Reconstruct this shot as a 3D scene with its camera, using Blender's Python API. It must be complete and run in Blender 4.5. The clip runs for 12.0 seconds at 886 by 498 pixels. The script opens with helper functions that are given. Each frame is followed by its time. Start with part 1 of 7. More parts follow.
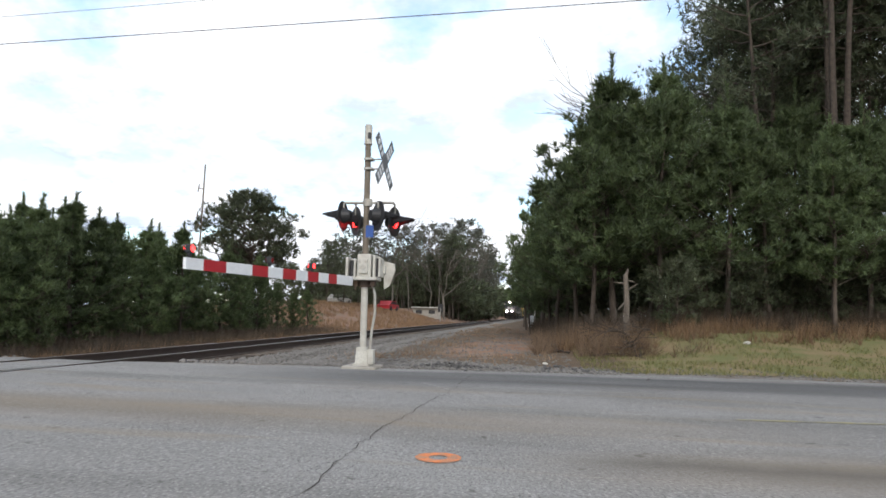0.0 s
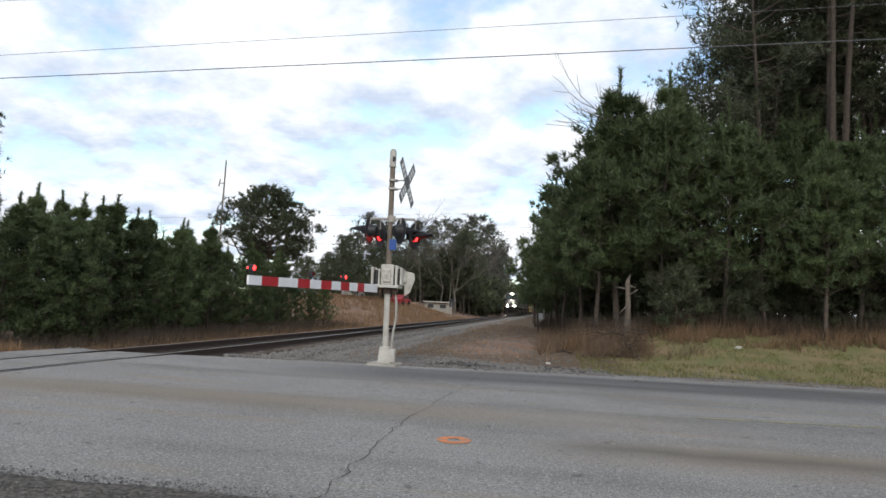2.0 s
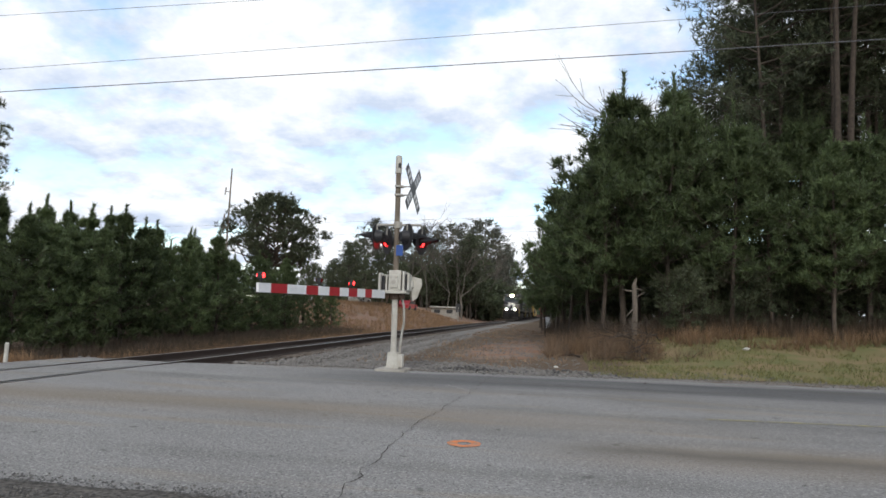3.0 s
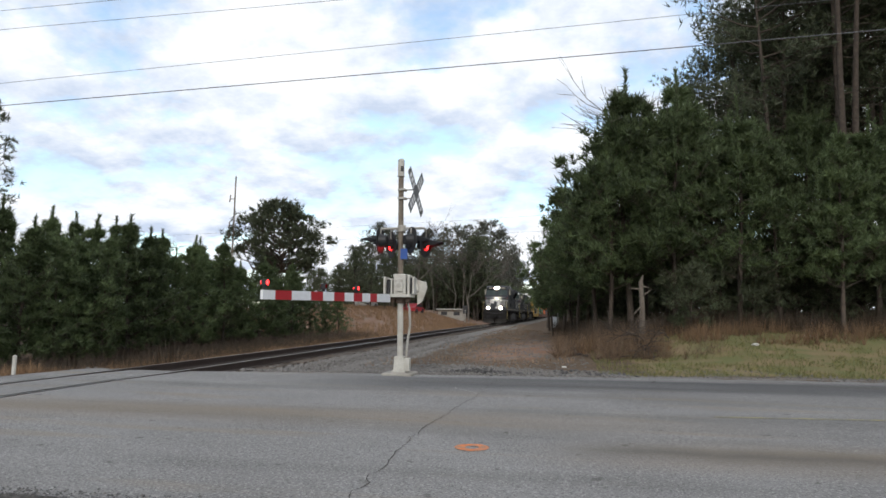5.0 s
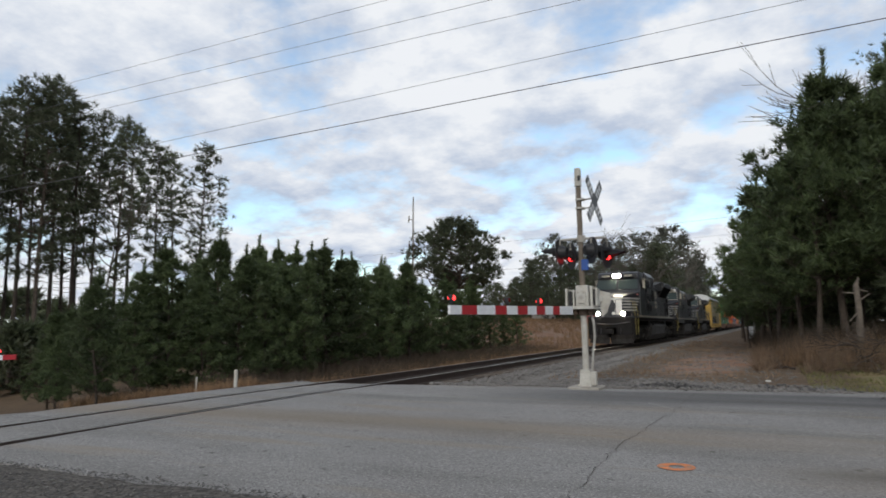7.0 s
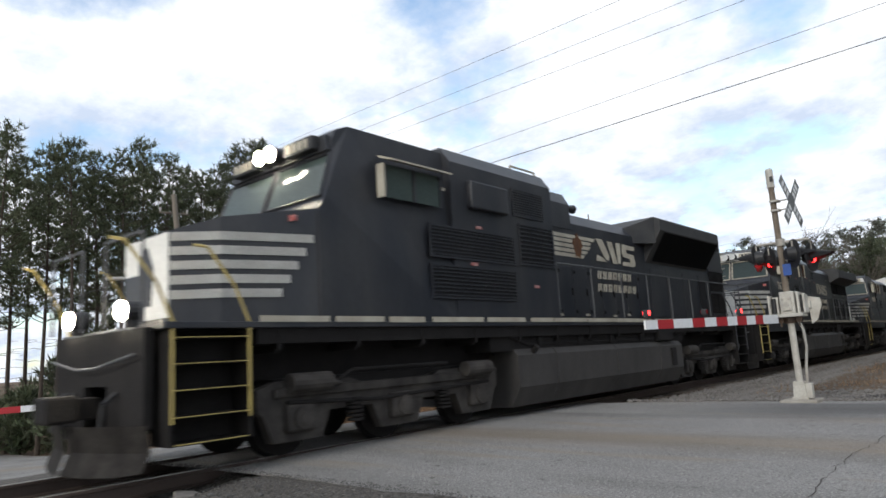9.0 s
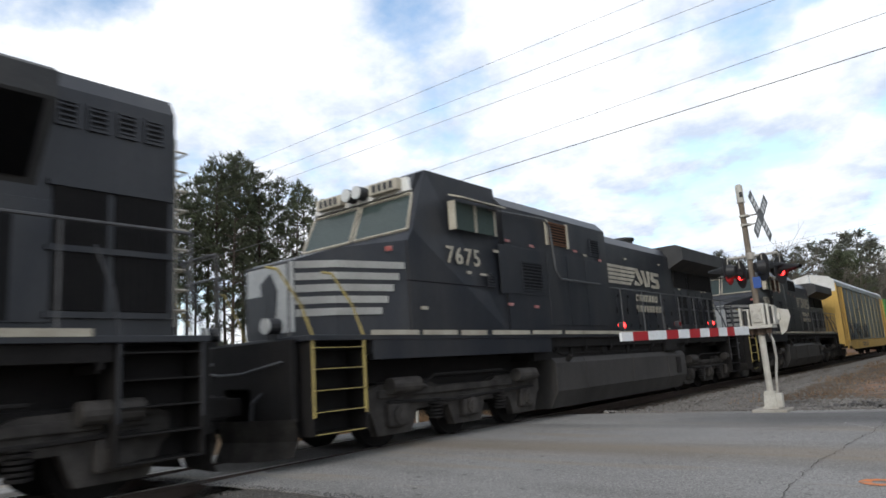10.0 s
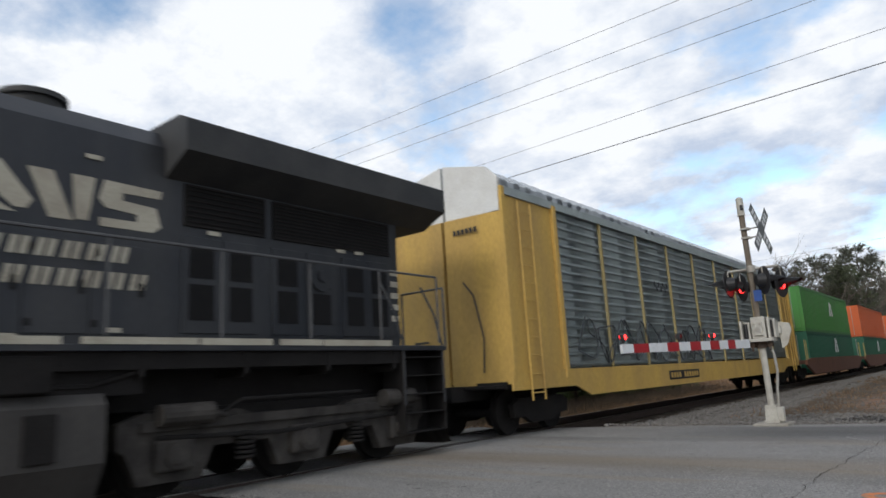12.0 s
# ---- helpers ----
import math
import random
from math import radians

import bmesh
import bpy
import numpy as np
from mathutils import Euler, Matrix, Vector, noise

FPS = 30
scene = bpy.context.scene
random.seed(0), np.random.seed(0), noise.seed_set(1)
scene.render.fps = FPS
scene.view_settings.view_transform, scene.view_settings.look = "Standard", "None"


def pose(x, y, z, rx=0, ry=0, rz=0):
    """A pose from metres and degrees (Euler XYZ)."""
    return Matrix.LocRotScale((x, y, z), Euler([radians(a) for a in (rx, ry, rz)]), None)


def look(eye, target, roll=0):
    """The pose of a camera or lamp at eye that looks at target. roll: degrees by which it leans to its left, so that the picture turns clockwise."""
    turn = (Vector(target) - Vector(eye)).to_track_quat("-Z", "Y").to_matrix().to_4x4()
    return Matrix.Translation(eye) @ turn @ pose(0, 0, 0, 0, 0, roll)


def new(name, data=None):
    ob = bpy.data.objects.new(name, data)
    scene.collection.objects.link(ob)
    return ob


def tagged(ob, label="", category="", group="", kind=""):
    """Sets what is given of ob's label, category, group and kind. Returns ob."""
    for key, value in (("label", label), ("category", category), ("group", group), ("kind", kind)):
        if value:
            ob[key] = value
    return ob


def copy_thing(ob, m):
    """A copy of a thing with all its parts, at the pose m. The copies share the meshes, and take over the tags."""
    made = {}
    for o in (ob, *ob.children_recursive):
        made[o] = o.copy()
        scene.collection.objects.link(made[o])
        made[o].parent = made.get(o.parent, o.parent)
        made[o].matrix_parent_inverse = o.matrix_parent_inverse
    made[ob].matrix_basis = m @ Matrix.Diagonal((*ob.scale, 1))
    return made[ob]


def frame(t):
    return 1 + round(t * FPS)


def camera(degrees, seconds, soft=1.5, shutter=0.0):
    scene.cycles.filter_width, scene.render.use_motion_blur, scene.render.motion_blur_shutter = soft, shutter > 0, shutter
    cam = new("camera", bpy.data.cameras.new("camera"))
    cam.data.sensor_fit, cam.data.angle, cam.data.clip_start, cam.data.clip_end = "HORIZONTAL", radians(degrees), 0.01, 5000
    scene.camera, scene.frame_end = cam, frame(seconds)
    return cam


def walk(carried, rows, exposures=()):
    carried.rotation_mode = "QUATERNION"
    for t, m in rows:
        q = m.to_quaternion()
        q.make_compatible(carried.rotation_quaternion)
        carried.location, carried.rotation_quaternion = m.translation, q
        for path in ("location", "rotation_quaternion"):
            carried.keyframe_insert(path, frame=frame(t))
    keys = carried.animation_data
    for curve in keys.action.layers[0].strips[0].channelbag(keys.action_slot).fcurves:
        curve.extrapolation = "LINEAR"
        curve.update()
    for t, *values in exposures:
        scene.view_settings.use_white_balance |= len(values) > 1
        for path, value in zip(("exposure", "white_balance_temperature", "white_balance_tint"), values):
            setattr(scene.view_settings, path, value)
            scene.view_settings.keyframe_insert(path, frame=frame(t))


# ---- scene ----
cam = camera(67.34, 12.0, soft=1.6, shutter=0.12)
PATH = [
    (0.0, pose(-0.142, 1.672, 1.000, 95.56, -1.26, 7.93)),
    (0.2, pose(-0.048, 0.446, 1.184, 94.72, -2.13, 7.83)),
    (0.5, pose(-0.016, 0.037, 1.245, 94.44, -2.42, 7.79)),
    (1.0, pose(-0.013, 0.038, 1.245, 94.58, -2.34, 8.16)),
    (1.5, pose(0.000, 0.001, 1.248, 94.74, -2.40, 8.48)),
    (2.0, pose(0.022, 0.015, 1.250, 94.94, -2.44, 8.85)),
    (2.5, pose(0.015, -0.027, 1.248, 95.12, -2.38, 9.29)),
    (3.0, pose(0.012, -0.058, 1.245, 95.36, -1.73, 9.40)),
    (5.0, pose(0.034, -0.013, 1.258, 95.53, -0.40, 10.02)),
    (5.5, pose(0.025, -0.004, 1.253, 95.65, 0.10, 10.52)),
    (6.0, pose(0.021, -0.012, 1.255, 95.87, 0.60, 10.98)),
    (6.5, pose(-0.026, -0.000, 1.254, 96.13, 0.93, 13.45)),
    (7.0, pose(-0.098, -0.016, 1.256, 96.71, 0.70, 25.07)),
    (7.5, pose(-0.187, 0.001, 1.257, 97.14, 0.49, 35.13)),
    (7.7, pose(-0.199, 0.003, 1.260, 97.30, 0.65, 37.09)),
    (9.3, pose(0.026, -0.660, 1.214, 99.35, 3.48, 40.65)),
    (9.5, pose(0.041, -0.688, 1.205, 99.66, 3.64, 40.26)),
    (10.0, pose(0.057, -0.719, 1.222, 100.14, 3.69, 38.66)),
    (10.5, pose(0.062, -0.734, 1.211, 100.59, 3.49, 38.57)),
    (11.0, pose(0.076, -0.740, 1.208, 100.83, 3.64, 38.54)),
    (11.5, pose(0.062, -0.730, 1.207, 101.07, 3.59, 38.36)),
    (12.0, pose(0.043, -0.724, 1.197, 101.21, 3.35, 38.60)),
]
EXPOSURE = [(0.0, 0.6), (0.3, 0.45), (0.5, 0.38), (3.0, 0.28), (6.0, 0.15), (7.0, -0.1), (7.7, -0.25), (9.3, 0.38), (10.5, 0.26), (12.0, 0.06)]
walk(cam, PATH, EXPOSURE)

# ---- sky, sun ----
world = bpy.data.worlds.new("sky")
scene.world = world
world.use_nodes = True


def build_sky():
    nt = world.node_tree
    nt.nodes.clear()
    n = nt.nodes.new
    out, bg = n("ShaderNodeOutputWorld"), n("ShaderNodeBackground")
    sky = n("ShaderNodeTexSky")
    sky.sky_type, sky.sun_disc = "NISHITA", False
    sky.sun_elevation, sky.sun_rotation = radians(28), radians(174)
    co, sep = n("ShaderNodeTexCoord"), n("ShaderNodeSeparateXYZ")
    nt.links.new(co.outputs["Generated"], sep.inputs[0])
    # cloud deck: the direction is projected on a flat layer
    zz = n("ShaderNodeMath")
    zz.operation, zz.inputs[1].default_value = "MAXIMUM", 0.0
    nt.links.new(sep.outputs[2], zz.inputs[0])
    za = n("ShaderNodeMath")
    za.operation, za.inputs[1].default_value = "ADD", 0.28
    nt.links.new(zz.outputs[0], za.inputs[0])
    comb = n("ShaderNodeCombineXYZ")
    for k in range(2):
        dv = n("ShaderNodeMath")
        dv.operation = "DIVIDE"
        nt.links.new(sep.outputs[k], dv.inputs[0])
        nt.links.new(za.outputs[0], dv.inputs[1])
        nt.links.new(dv.outputs[0], comb.inputs[k])
    big, fine = n("ShaderNodeTexNoise"), n("ShaderNodeTexNoise")
    for tex, sc, de, ro in ((big, 2.5, 9, 0.56), (fine, 2.6, 8, 0.6)):
        tex.inputs["Scale"].default_value, tex.inputs["Detail"].default_value = sc, de
        tex.inputs["Roughness"].default_value = ro
        nt.links.new(comb.outputs[0], tex.inputs["Vector"])
    cover, shade = n("ShaderNodeValToRGB"), n("ShaderNodeValToRGB")
    cover.color_ramp.elements[0].position, cover.color_ramp.elements[1].position = 0.350, 0.485
    nt.links.new(big.outputs["Fac"], cover.inputs[0])
    e = shade.color_ramp.elements
    e[0].position, e[0].color = 0.40, (0.58, 0.65, 0.77, 1)
    e[1].position, e[1].color = 0.57, (1.0, 1.0, 1.0, 1)
    nt.links.new(fine.outputs["Fac"], shade.inputs[0])
    boost = n("ShaderNodeMix")
    boost.data_type, boost.blend_type = "RGBA", "MULTIPLY"
    boost.inputs[0].default_value = 1
    boost.inputs[7].default_value = (CLOUD * 0.975, CLOUD * 1.005, CLOUD * 1.05, 1)
    nt.links.new(shade.outputs[0], boost.inputs[6])
    mix = n("ShaderNodeMix")
    mix.data_type = "RGBA"
    nt.links.new(cover.outputs[0], mix.inputs[0])
    clear = n("ShaderNodeMix")
    clear.data_type, clear.blend_type = "RGBA", "MULTIPLY"
    clear.inputs[0].default_value, clear.inputs[7].default_value = 1, (1.9, 2.0, 1.95, 1)
    nt.links.new(sky.outputs[0], clear.inputs[6])
    nt.links.new(clear.outputs[2], mix.inputs[6])
    nt.links.new(boost.outputs[2], mix.inputs[7])
    nt.links.new(mix.outputs[2], bg.inputs[0])
    bg.inputs[1].default_value = 0.11
    nt.links.new(bg.outputs[0], out.inputs[0])


CLOUD = 8.6
build_sky()
sun = new("sun", bpy.data.lights.new("sun", "SUN"))
sun.data.energy, sun.data.angle, sun.data.color = 1.15, radians(14), (1.0, 0.96, 0.90)
sun.matrix_world = look((4, -40, 22), (0, 0, 0))

# ---- materials ----
def mat(name, color, rough=0.7, metal=0.0, second=None, scale=3.0, amount=0.5, grain=40.0, bump=0.15, emit=0.0, spread=0.0, stretch=None, dist=0.02):
    """Base colour broken up at two scales, with fine relief."""
    m = bpy.data.materials.new(name)
    m.use_nodes = True
    nt = m.node_tree
    b = nt.nodes["Principled BSDF"]
    b.inputs["Roughness"].default_value, b.inputs["Metallic"].default_value = rough, metal
    b.inputs["Specular IOR Level"].default_value = 0.22 if rough >= 0.8 else 0.38
    n, link = nt.nodes.new, nt.links.new
    col2 = second or tuple(c * 0.62 for c in color)
    co = n("ShaderNodeTexCoord")
    vec = co.outputs["Object"]
    if stretch:
        mp = n("ShaderNodeMapping")
        mp.inputs["Scale"].default_value = stretch
        link(vec, mp.inputs[0])
        vec = mp.outputs[0]
    t1, t2 = n("ShaderNodeTexNoise"), n("ShaderNodeTexNoise")
    for t, s, d in ((t1, scale, 6), (t2, grain, 3)):
        t.inputs["Scale"].default_value, t.inputs["Detail"].default_value = s, d
        link(vec, t.inputs["Vector"])
    ramp = n("ShaderNodeValToRGB")
    ramp.color_ramp.elements[0].position, ramp.color_ramp.elements[1].position = 0.35, 0.68
    link(t1.outputs["Fac"], ramp.inputs[0])
    f = n("ShaderNodeMath")
    f.operation, f.inputs[1].default_value = "MULTIPLY", amount
    link(ramp.outputs[0], f.inputs[0])
    mx = n("ShaderNodeMix")
    mx.data_type = "RGBA"
    mx.inputs[6].default_value, mx.inputs[7].default_value = (*color, 1), (*col2, 1)
    link(f.outputs[0], mx.inputs[0])
    hv = n("ShaderNodeHueSaturation")
    mr = n("ShaderNodeMapRange")
    mr.inputs[3].default_value, mr.inputs[4].default_value = 0.7, 1.3
    link(t2.outputs["Fac"], mr.inputs[0])
    val = mr.outputs[0]
    if spread:
        oi, mr2, mul = n("ShaderNodeObjectInfo"), n("ShaderNodeMapRange"), n("ShaderNodeMath")
        mr2.inputs[3].default_value, mr2.inputs[4].default_value = 1 - spread, 1 + spread
        link(oi.outputs["Random"], mr2.inputs[0])
        mul.operation = "MULTIPLY"
        link(val, mul.inputs[0]), link(mr2.outputs[0], mul.inputs[1])
        val = mul.outputs[0]
    link(val, hv.inputs["Value"])
    link(mx.outputs[2], hv.inputs["Color"])
    link(hv.outputs[0], b.inputs["Base Color"])
    if bump:
        bp = n("ShaderNodeBump")
        bp.inputs["Strength"].default_value, bp.inputs["Distance"].default_value = bump, dist
        link(t2.outputs["Fac"], bp.inputs["Height"])
        link(bp.outputs[0], b.inputs["Normal"])
    if emit:
        b.inputs["Emission Color"].default_value, b.inputs["Emission Strength"].default_value = (*color, 1), emit
    return m


def leafy(name, color, second, spread=0.25):
    """Needles and leaves: some light passes through."""
    m = mat(name, color, 0.55, 0, second, 1.3, 0.9, 9.0, 0, spread=spread)
    nt = m.node_tree
    b = nt.nodes["Principled BSDF"]
    hv = b.inputs["Base Color"].links[0].from_node
    geo, rng, mul = nt.nodes.new("ShaderNodeNewGeometry"), nt.nodes.new("ShaderNodeMapRange"), nt.nodes.new("ShaderNodeMath")
    rng.inputs[3].default_value, rng.inputs[4].default_value = 0.45, 1.55
    nt.links.new(geo.outputs["Random Per Island"], rng.inputs[0])
    mul.operation = "MULTIPLY"
    nt.links.new(hv.inputs["Value"].links[0].from_socket, mul.inputs[0]), nt.links.new(rng.outputs[0], mul.inputs[1])
    nt.links.new(mul.outputs[0], hv.inputs["Value"])
    tr, ad, out = nt.nodes.new("ShaderNodeBsdfTranslucent"), nt.nodes.new("ShaderNodeMixShader"), nt.nodes["Material Output"]
    nt.links.new(b.inputs["Base Color"].links[0].from_socket, tr.inputs[0])
    ad.inputs[0].default_value = 0.38
    nt.links.new(b.outputs[0], ad.inputs[1]), nt.links.new(tr.outputs[0], ad.inputs[2])
    nt.links.new(ad.outputs[0], out.inputs[0])
    return m


NEEDLE = leafy("pine needles", (0.098, 0.130, 0.054), (0.064, 0.088, 0.040))
NEEDLE_DARK = leafy("old pine needles", (0.078, 0.098, 0.052), (0.092, 0.096, 0.058))
NEEDLE_FAR = leafy("distant pine needles", (0.085, 0.095, 0.068), (0.10, 0.095, 0.075))
UNDERGROWTH = leafy("dead undergrowth", (0.085, 0.062, 0.042), (0.055, 0.042, 0.03))
TWIG_LEAF = leafy("dry brush", (0.24, 0.16, 0.10), (0.17, 0.115, 0.075))
BARK = mat("pine bark", (0.085, 0.067, 0.053), 0.9, 0, (0.046, 0.036, 0.030), 6, 0.8, 30, 0.6, spread=0.2)
BARK_GREY = mat("grey bark", (0.135, 0.118, 0.10), 0.9, 0, (0.08, 0.068, 0.058), 5, 0.8, 30, 0.5, spread=0.25)
BARK_SNAG = mat("weathered dead wood", (0.15, 0.125, 0.10), 0.9, 0, (0.08, 0.066, 0.055), 5, 0.8, 30, 0.5)
GRASS = leafy("dry grass", (0.20, 0.18, 0.072), (0.13, 0.148, 0.05))
GRASS_TAN = leafy("tall tan grass", (0.25, 0.16, 0.088), (0.20, 0.12, 0.066))
STEEL = mat("rail steel", (0.06, 0.044, 0.037), 0.6, 0.3, (0.06, 0.045, 0.04), 4, 0.7, 60, 0.2)
RAIL_HEAD = mat("worn rail head", (0.42, 0.40, 0.38), 0.32, 1.0, (0.3, 0.28, 0.26), 2, 0.5, 50, 0.05)
TIE = mat("creosoted tie", (0.075, 0.058, 0.046), 0.9, 0, (0.13, 0.11, 0.09), 3, 0.6, 25, 0.5, spread=0.3, stretch=(0.3, 2, 2))
RUSTY_DARK = mat("dark rusted casting", (0.075, 0.058, 0.048), 0.85, 0, (0.12, 0.075, 0.05), 5, 0.7, 40, 0.3)
STONE = mat("ballast stone", (0.188, 0.176, 0.164), 0.9, 0, (0.11, 0.10, 0.092), 5, 0.8, 60, 0.4)
CONCRETE = mat("weathered concrete", (0.33, 0.31, 0.275), 0.85, 0, (0.20, 0.18, 0.15), 4, 0.7, 50, 0.3)
GALV = mat("dull galvanised steel", (0.40, 0.39, 0.36), 0.55, 0.25, (0.26, 0.23, 0.19), 5, 0.7, 70, 0.1)
POLE_RUST = mat("pole with faded paint and rust", (0.19, 0.162, 0.13), 0.75, 0.1, (0.12, 0.088, 0.062), 3.5, 0.75, 40, 0.2)
CASE_WHITE = mat("aged white enamel", (0.47, 0.455, 0.41), 0.6, 0, (0.28, 0.25, 0.21), 5, 0.6, 50, 0.1)
SIGN_WHITE = mat("white reflective sheet", (0.72, 0.73, 0.74), 0.45, 0, (0.6, 0.6, 0.6), 6, 0.4, 60, 0.02)
SIGN_RED = mat("red reflective sheet", (0.38, 0.022, 0.03), 0.45, 0, (0.38, 0.03, 0.035), 6, 0.5, 60, 0.02)
SIGN_BLUE = mat("blue sign", (0.02, 0.075, 0.30), 0.5, 0, (0.03, 0.07, 0.22), 6, 0.5, 60, 0.02)
SIGN_BACK = mat("bare aluminium sign back", (0.22, 0.23, 0.24), 0.5, 0.4, (0.16, 0.165, 0.17), 4, 0.6, 50, 0.05)
BLACK_PAINT = mat("black lamp housing", (0.018, 0.018, 0.02), 0.5, 0, (0.032, 0.032, 0.034), 5, 0.5, 60, 0.05)
RED_ON = mat("lit red lens", (1.0, 0.03, 0.03), 0.3, 0, (0.9, 0.02, 0.02), 5, 0.2, 60, 0, emit=5.0)
RED_OFF = mat("dark red lens", (0.16, 0.012, 0.014), 0.25, 0, (0.12, 0.01, 0.012), 5, 0.3, 60, 0)
WIRE = mat("aluminium wire", (0.12, 0.12, 0.13), 0.6, 0.3, (0.08, 0.08, 0.09), 4, 0.4, 40, 0)
POLE_WOOD = mat("weathered pole wood", (0.19, 0.165, 0.135), 0.9, 0, (0.12, 0.10, 0.085), 2, 0.7, 18, 0.4, stretch=(3, 3, 0.3))

# ---- mesh helpers ----
def mesh_np(name, verts, faces, materials, smooth=False):
    """A mesh from arrays of corners and of equal-sided faces."""
    verts, faces = np.asarray(verts, float), np.asarray(faces, int)
    me = bpy.data.meshes.new(name)
    k = faces.shape[1]
    me.vertices.add(len(verts))
    me.vertices.foreach_set("co", verts.ravel())
    me.loops.add(faces.size)
    me.loops.foreach_set("vertex_index", faces.ravel())
    me.polygons.add(len(faces))
    me.polygons.foreach_set("loop_start", np.arange(0, faces.size, k))
    if smooth:
        me.polygons.foreach_set("use_smooth", np.ones(len(faces), bool))
    me.update(calc_edges=True)
    for m in materials if isinstance(materials, (list, tuple)) else [materials]:
        me.materials.append(m)
    return me


def part(name, bm, material, parent=None, label="", smooth=False):
    """Links a bmesh as one mesh object under a thing or under a part."""
    me = bpy.data.meshes.new(name)
    bmesh.ops.recalc_face_normals(bm, faces=bm.faces)
    bm.to_mesh(me)
    bm.free()
    if smooth:
        for f in me.polygons:
            f.use_smooth = True
    for m in material if isinstance(material, (list, tuple)) else [material]:
        me.materials.append(m)
    ob = new(name, me)
    ob.parent = parent
    return tagged(ob, label)


def thing(name, label, category, group="", m=None):
    ob = tagged(new(name), label, category, group)
    ob.empty_display_size = 0.2
    if m:
        ob.matrix_basis = m
    return ob


def bx(bm, x0, x1, y0, y1, z0, z1, bevel=0.0, m=None):
    r = bmesh.ops.create_cube(bm, size=1, matrix=Matrix.Translation(((x0 + x1) / 2, (y0 + y1) / 2, (z0 + z1) / 2)) @ Matrix.Diagonal((x1 - x0, y1 - y0, z1 - z0, 1)))
    vs = r["verts"]
    if bevel:
        es = list({e for v in vs for e in v.link_edges})
        o = bmesh.ops.bevel(bm, geom=es, offset=bevel, segments=2, affect="EDGES", profile=0.5)
        vs = [v for v in o["verts"]]
    if m:
        bmesh.ops.transform(bm, matrix=m, verts=vs)
    return bm


def rod(bm, p0, p1, r0, r1=None, sides=8):
    """A round bar from p0 to p1."""
    p0, p1 = Vector(p0), Vector(p1)
    d = p1 - p0
    q = d.to_track_quat("Z", "Y").to_matrix().to_4x4()
    bmesh.ops.create_cone(bm, cap_ends=True, segments=sides, radius1=r0, radius2=r0 if r1 is None else r1, depth=d.length,
                          matrix=Matrix.Translation((p0 + p1) / 2) @ q)
    return bm


def pipe(bm, pts, r, sides=6):
    for a, b in zip(pts, pts[1:]):
        rod(bm, a, b, r, r, sides)
    return bm


def profile(bm, pts, axis, a0, a1):
    """A closed outline, extruded. axis 'y': pts are (x, z); 'x': pts are (y, z); 'z': pts are (x, y)."""
    def at(p, a):
        return {"y": (p[0], a, p[1]), "x": (a, p[0], p[1]), "z": (p[0], p[1], a)}[axis]
    A = [bm.verts.new(at(p, a0)) for p in pts]
    B = [bm.verts.new(at(p, a1)) for p in pts]
    bm.faces.new(A), bm.faces.new(B)
    for i in range(len(pts)):
        j = (i + 1) % len(pts)
        bm.faces.new((A[i], A[j], B[j], B[i]))
    return bm


def smooth_step(a, b, x):
    t = np.clip((np.asarray(x, float) - a) / (b - a), 0, 1)
    return t * t * (3 - 2 * t)


# ---- ground, road, track ----
TRACK_X, TRACK_TURN = -8.75, -0.5


def track_x(y):
    """The track's centre line, which bears slightly off the y axis."""
    return TRACK_X + math.tan(radians(0.5)) * (np.asarray(y, float) - 8)


def road_z(x):
    return np.interp(x, [-120, -60, -40, -30, -24, -20, -14, -10.6, -6.9, 0, 20, 120], [-4.2, -3.4, -2.7, -2.0, -1.45, -1.1, -0.45, 0, 0, -0.05, -0.25, -0.8])


def road_far(x):
    return np.interp(x, [-120, -30, -8, 7.5, 60, 120], [10, 12.9, 13.5, 15.9, 23, 30])


def road_near(x):
    return np.interp(x, [-120, -30, -8.0, -4.5, -1.7, 0, 8, 60, 120], [1.0, 3.0, 4.2, 4.3, 4.35, 3.5, 3.4, 9, 14])


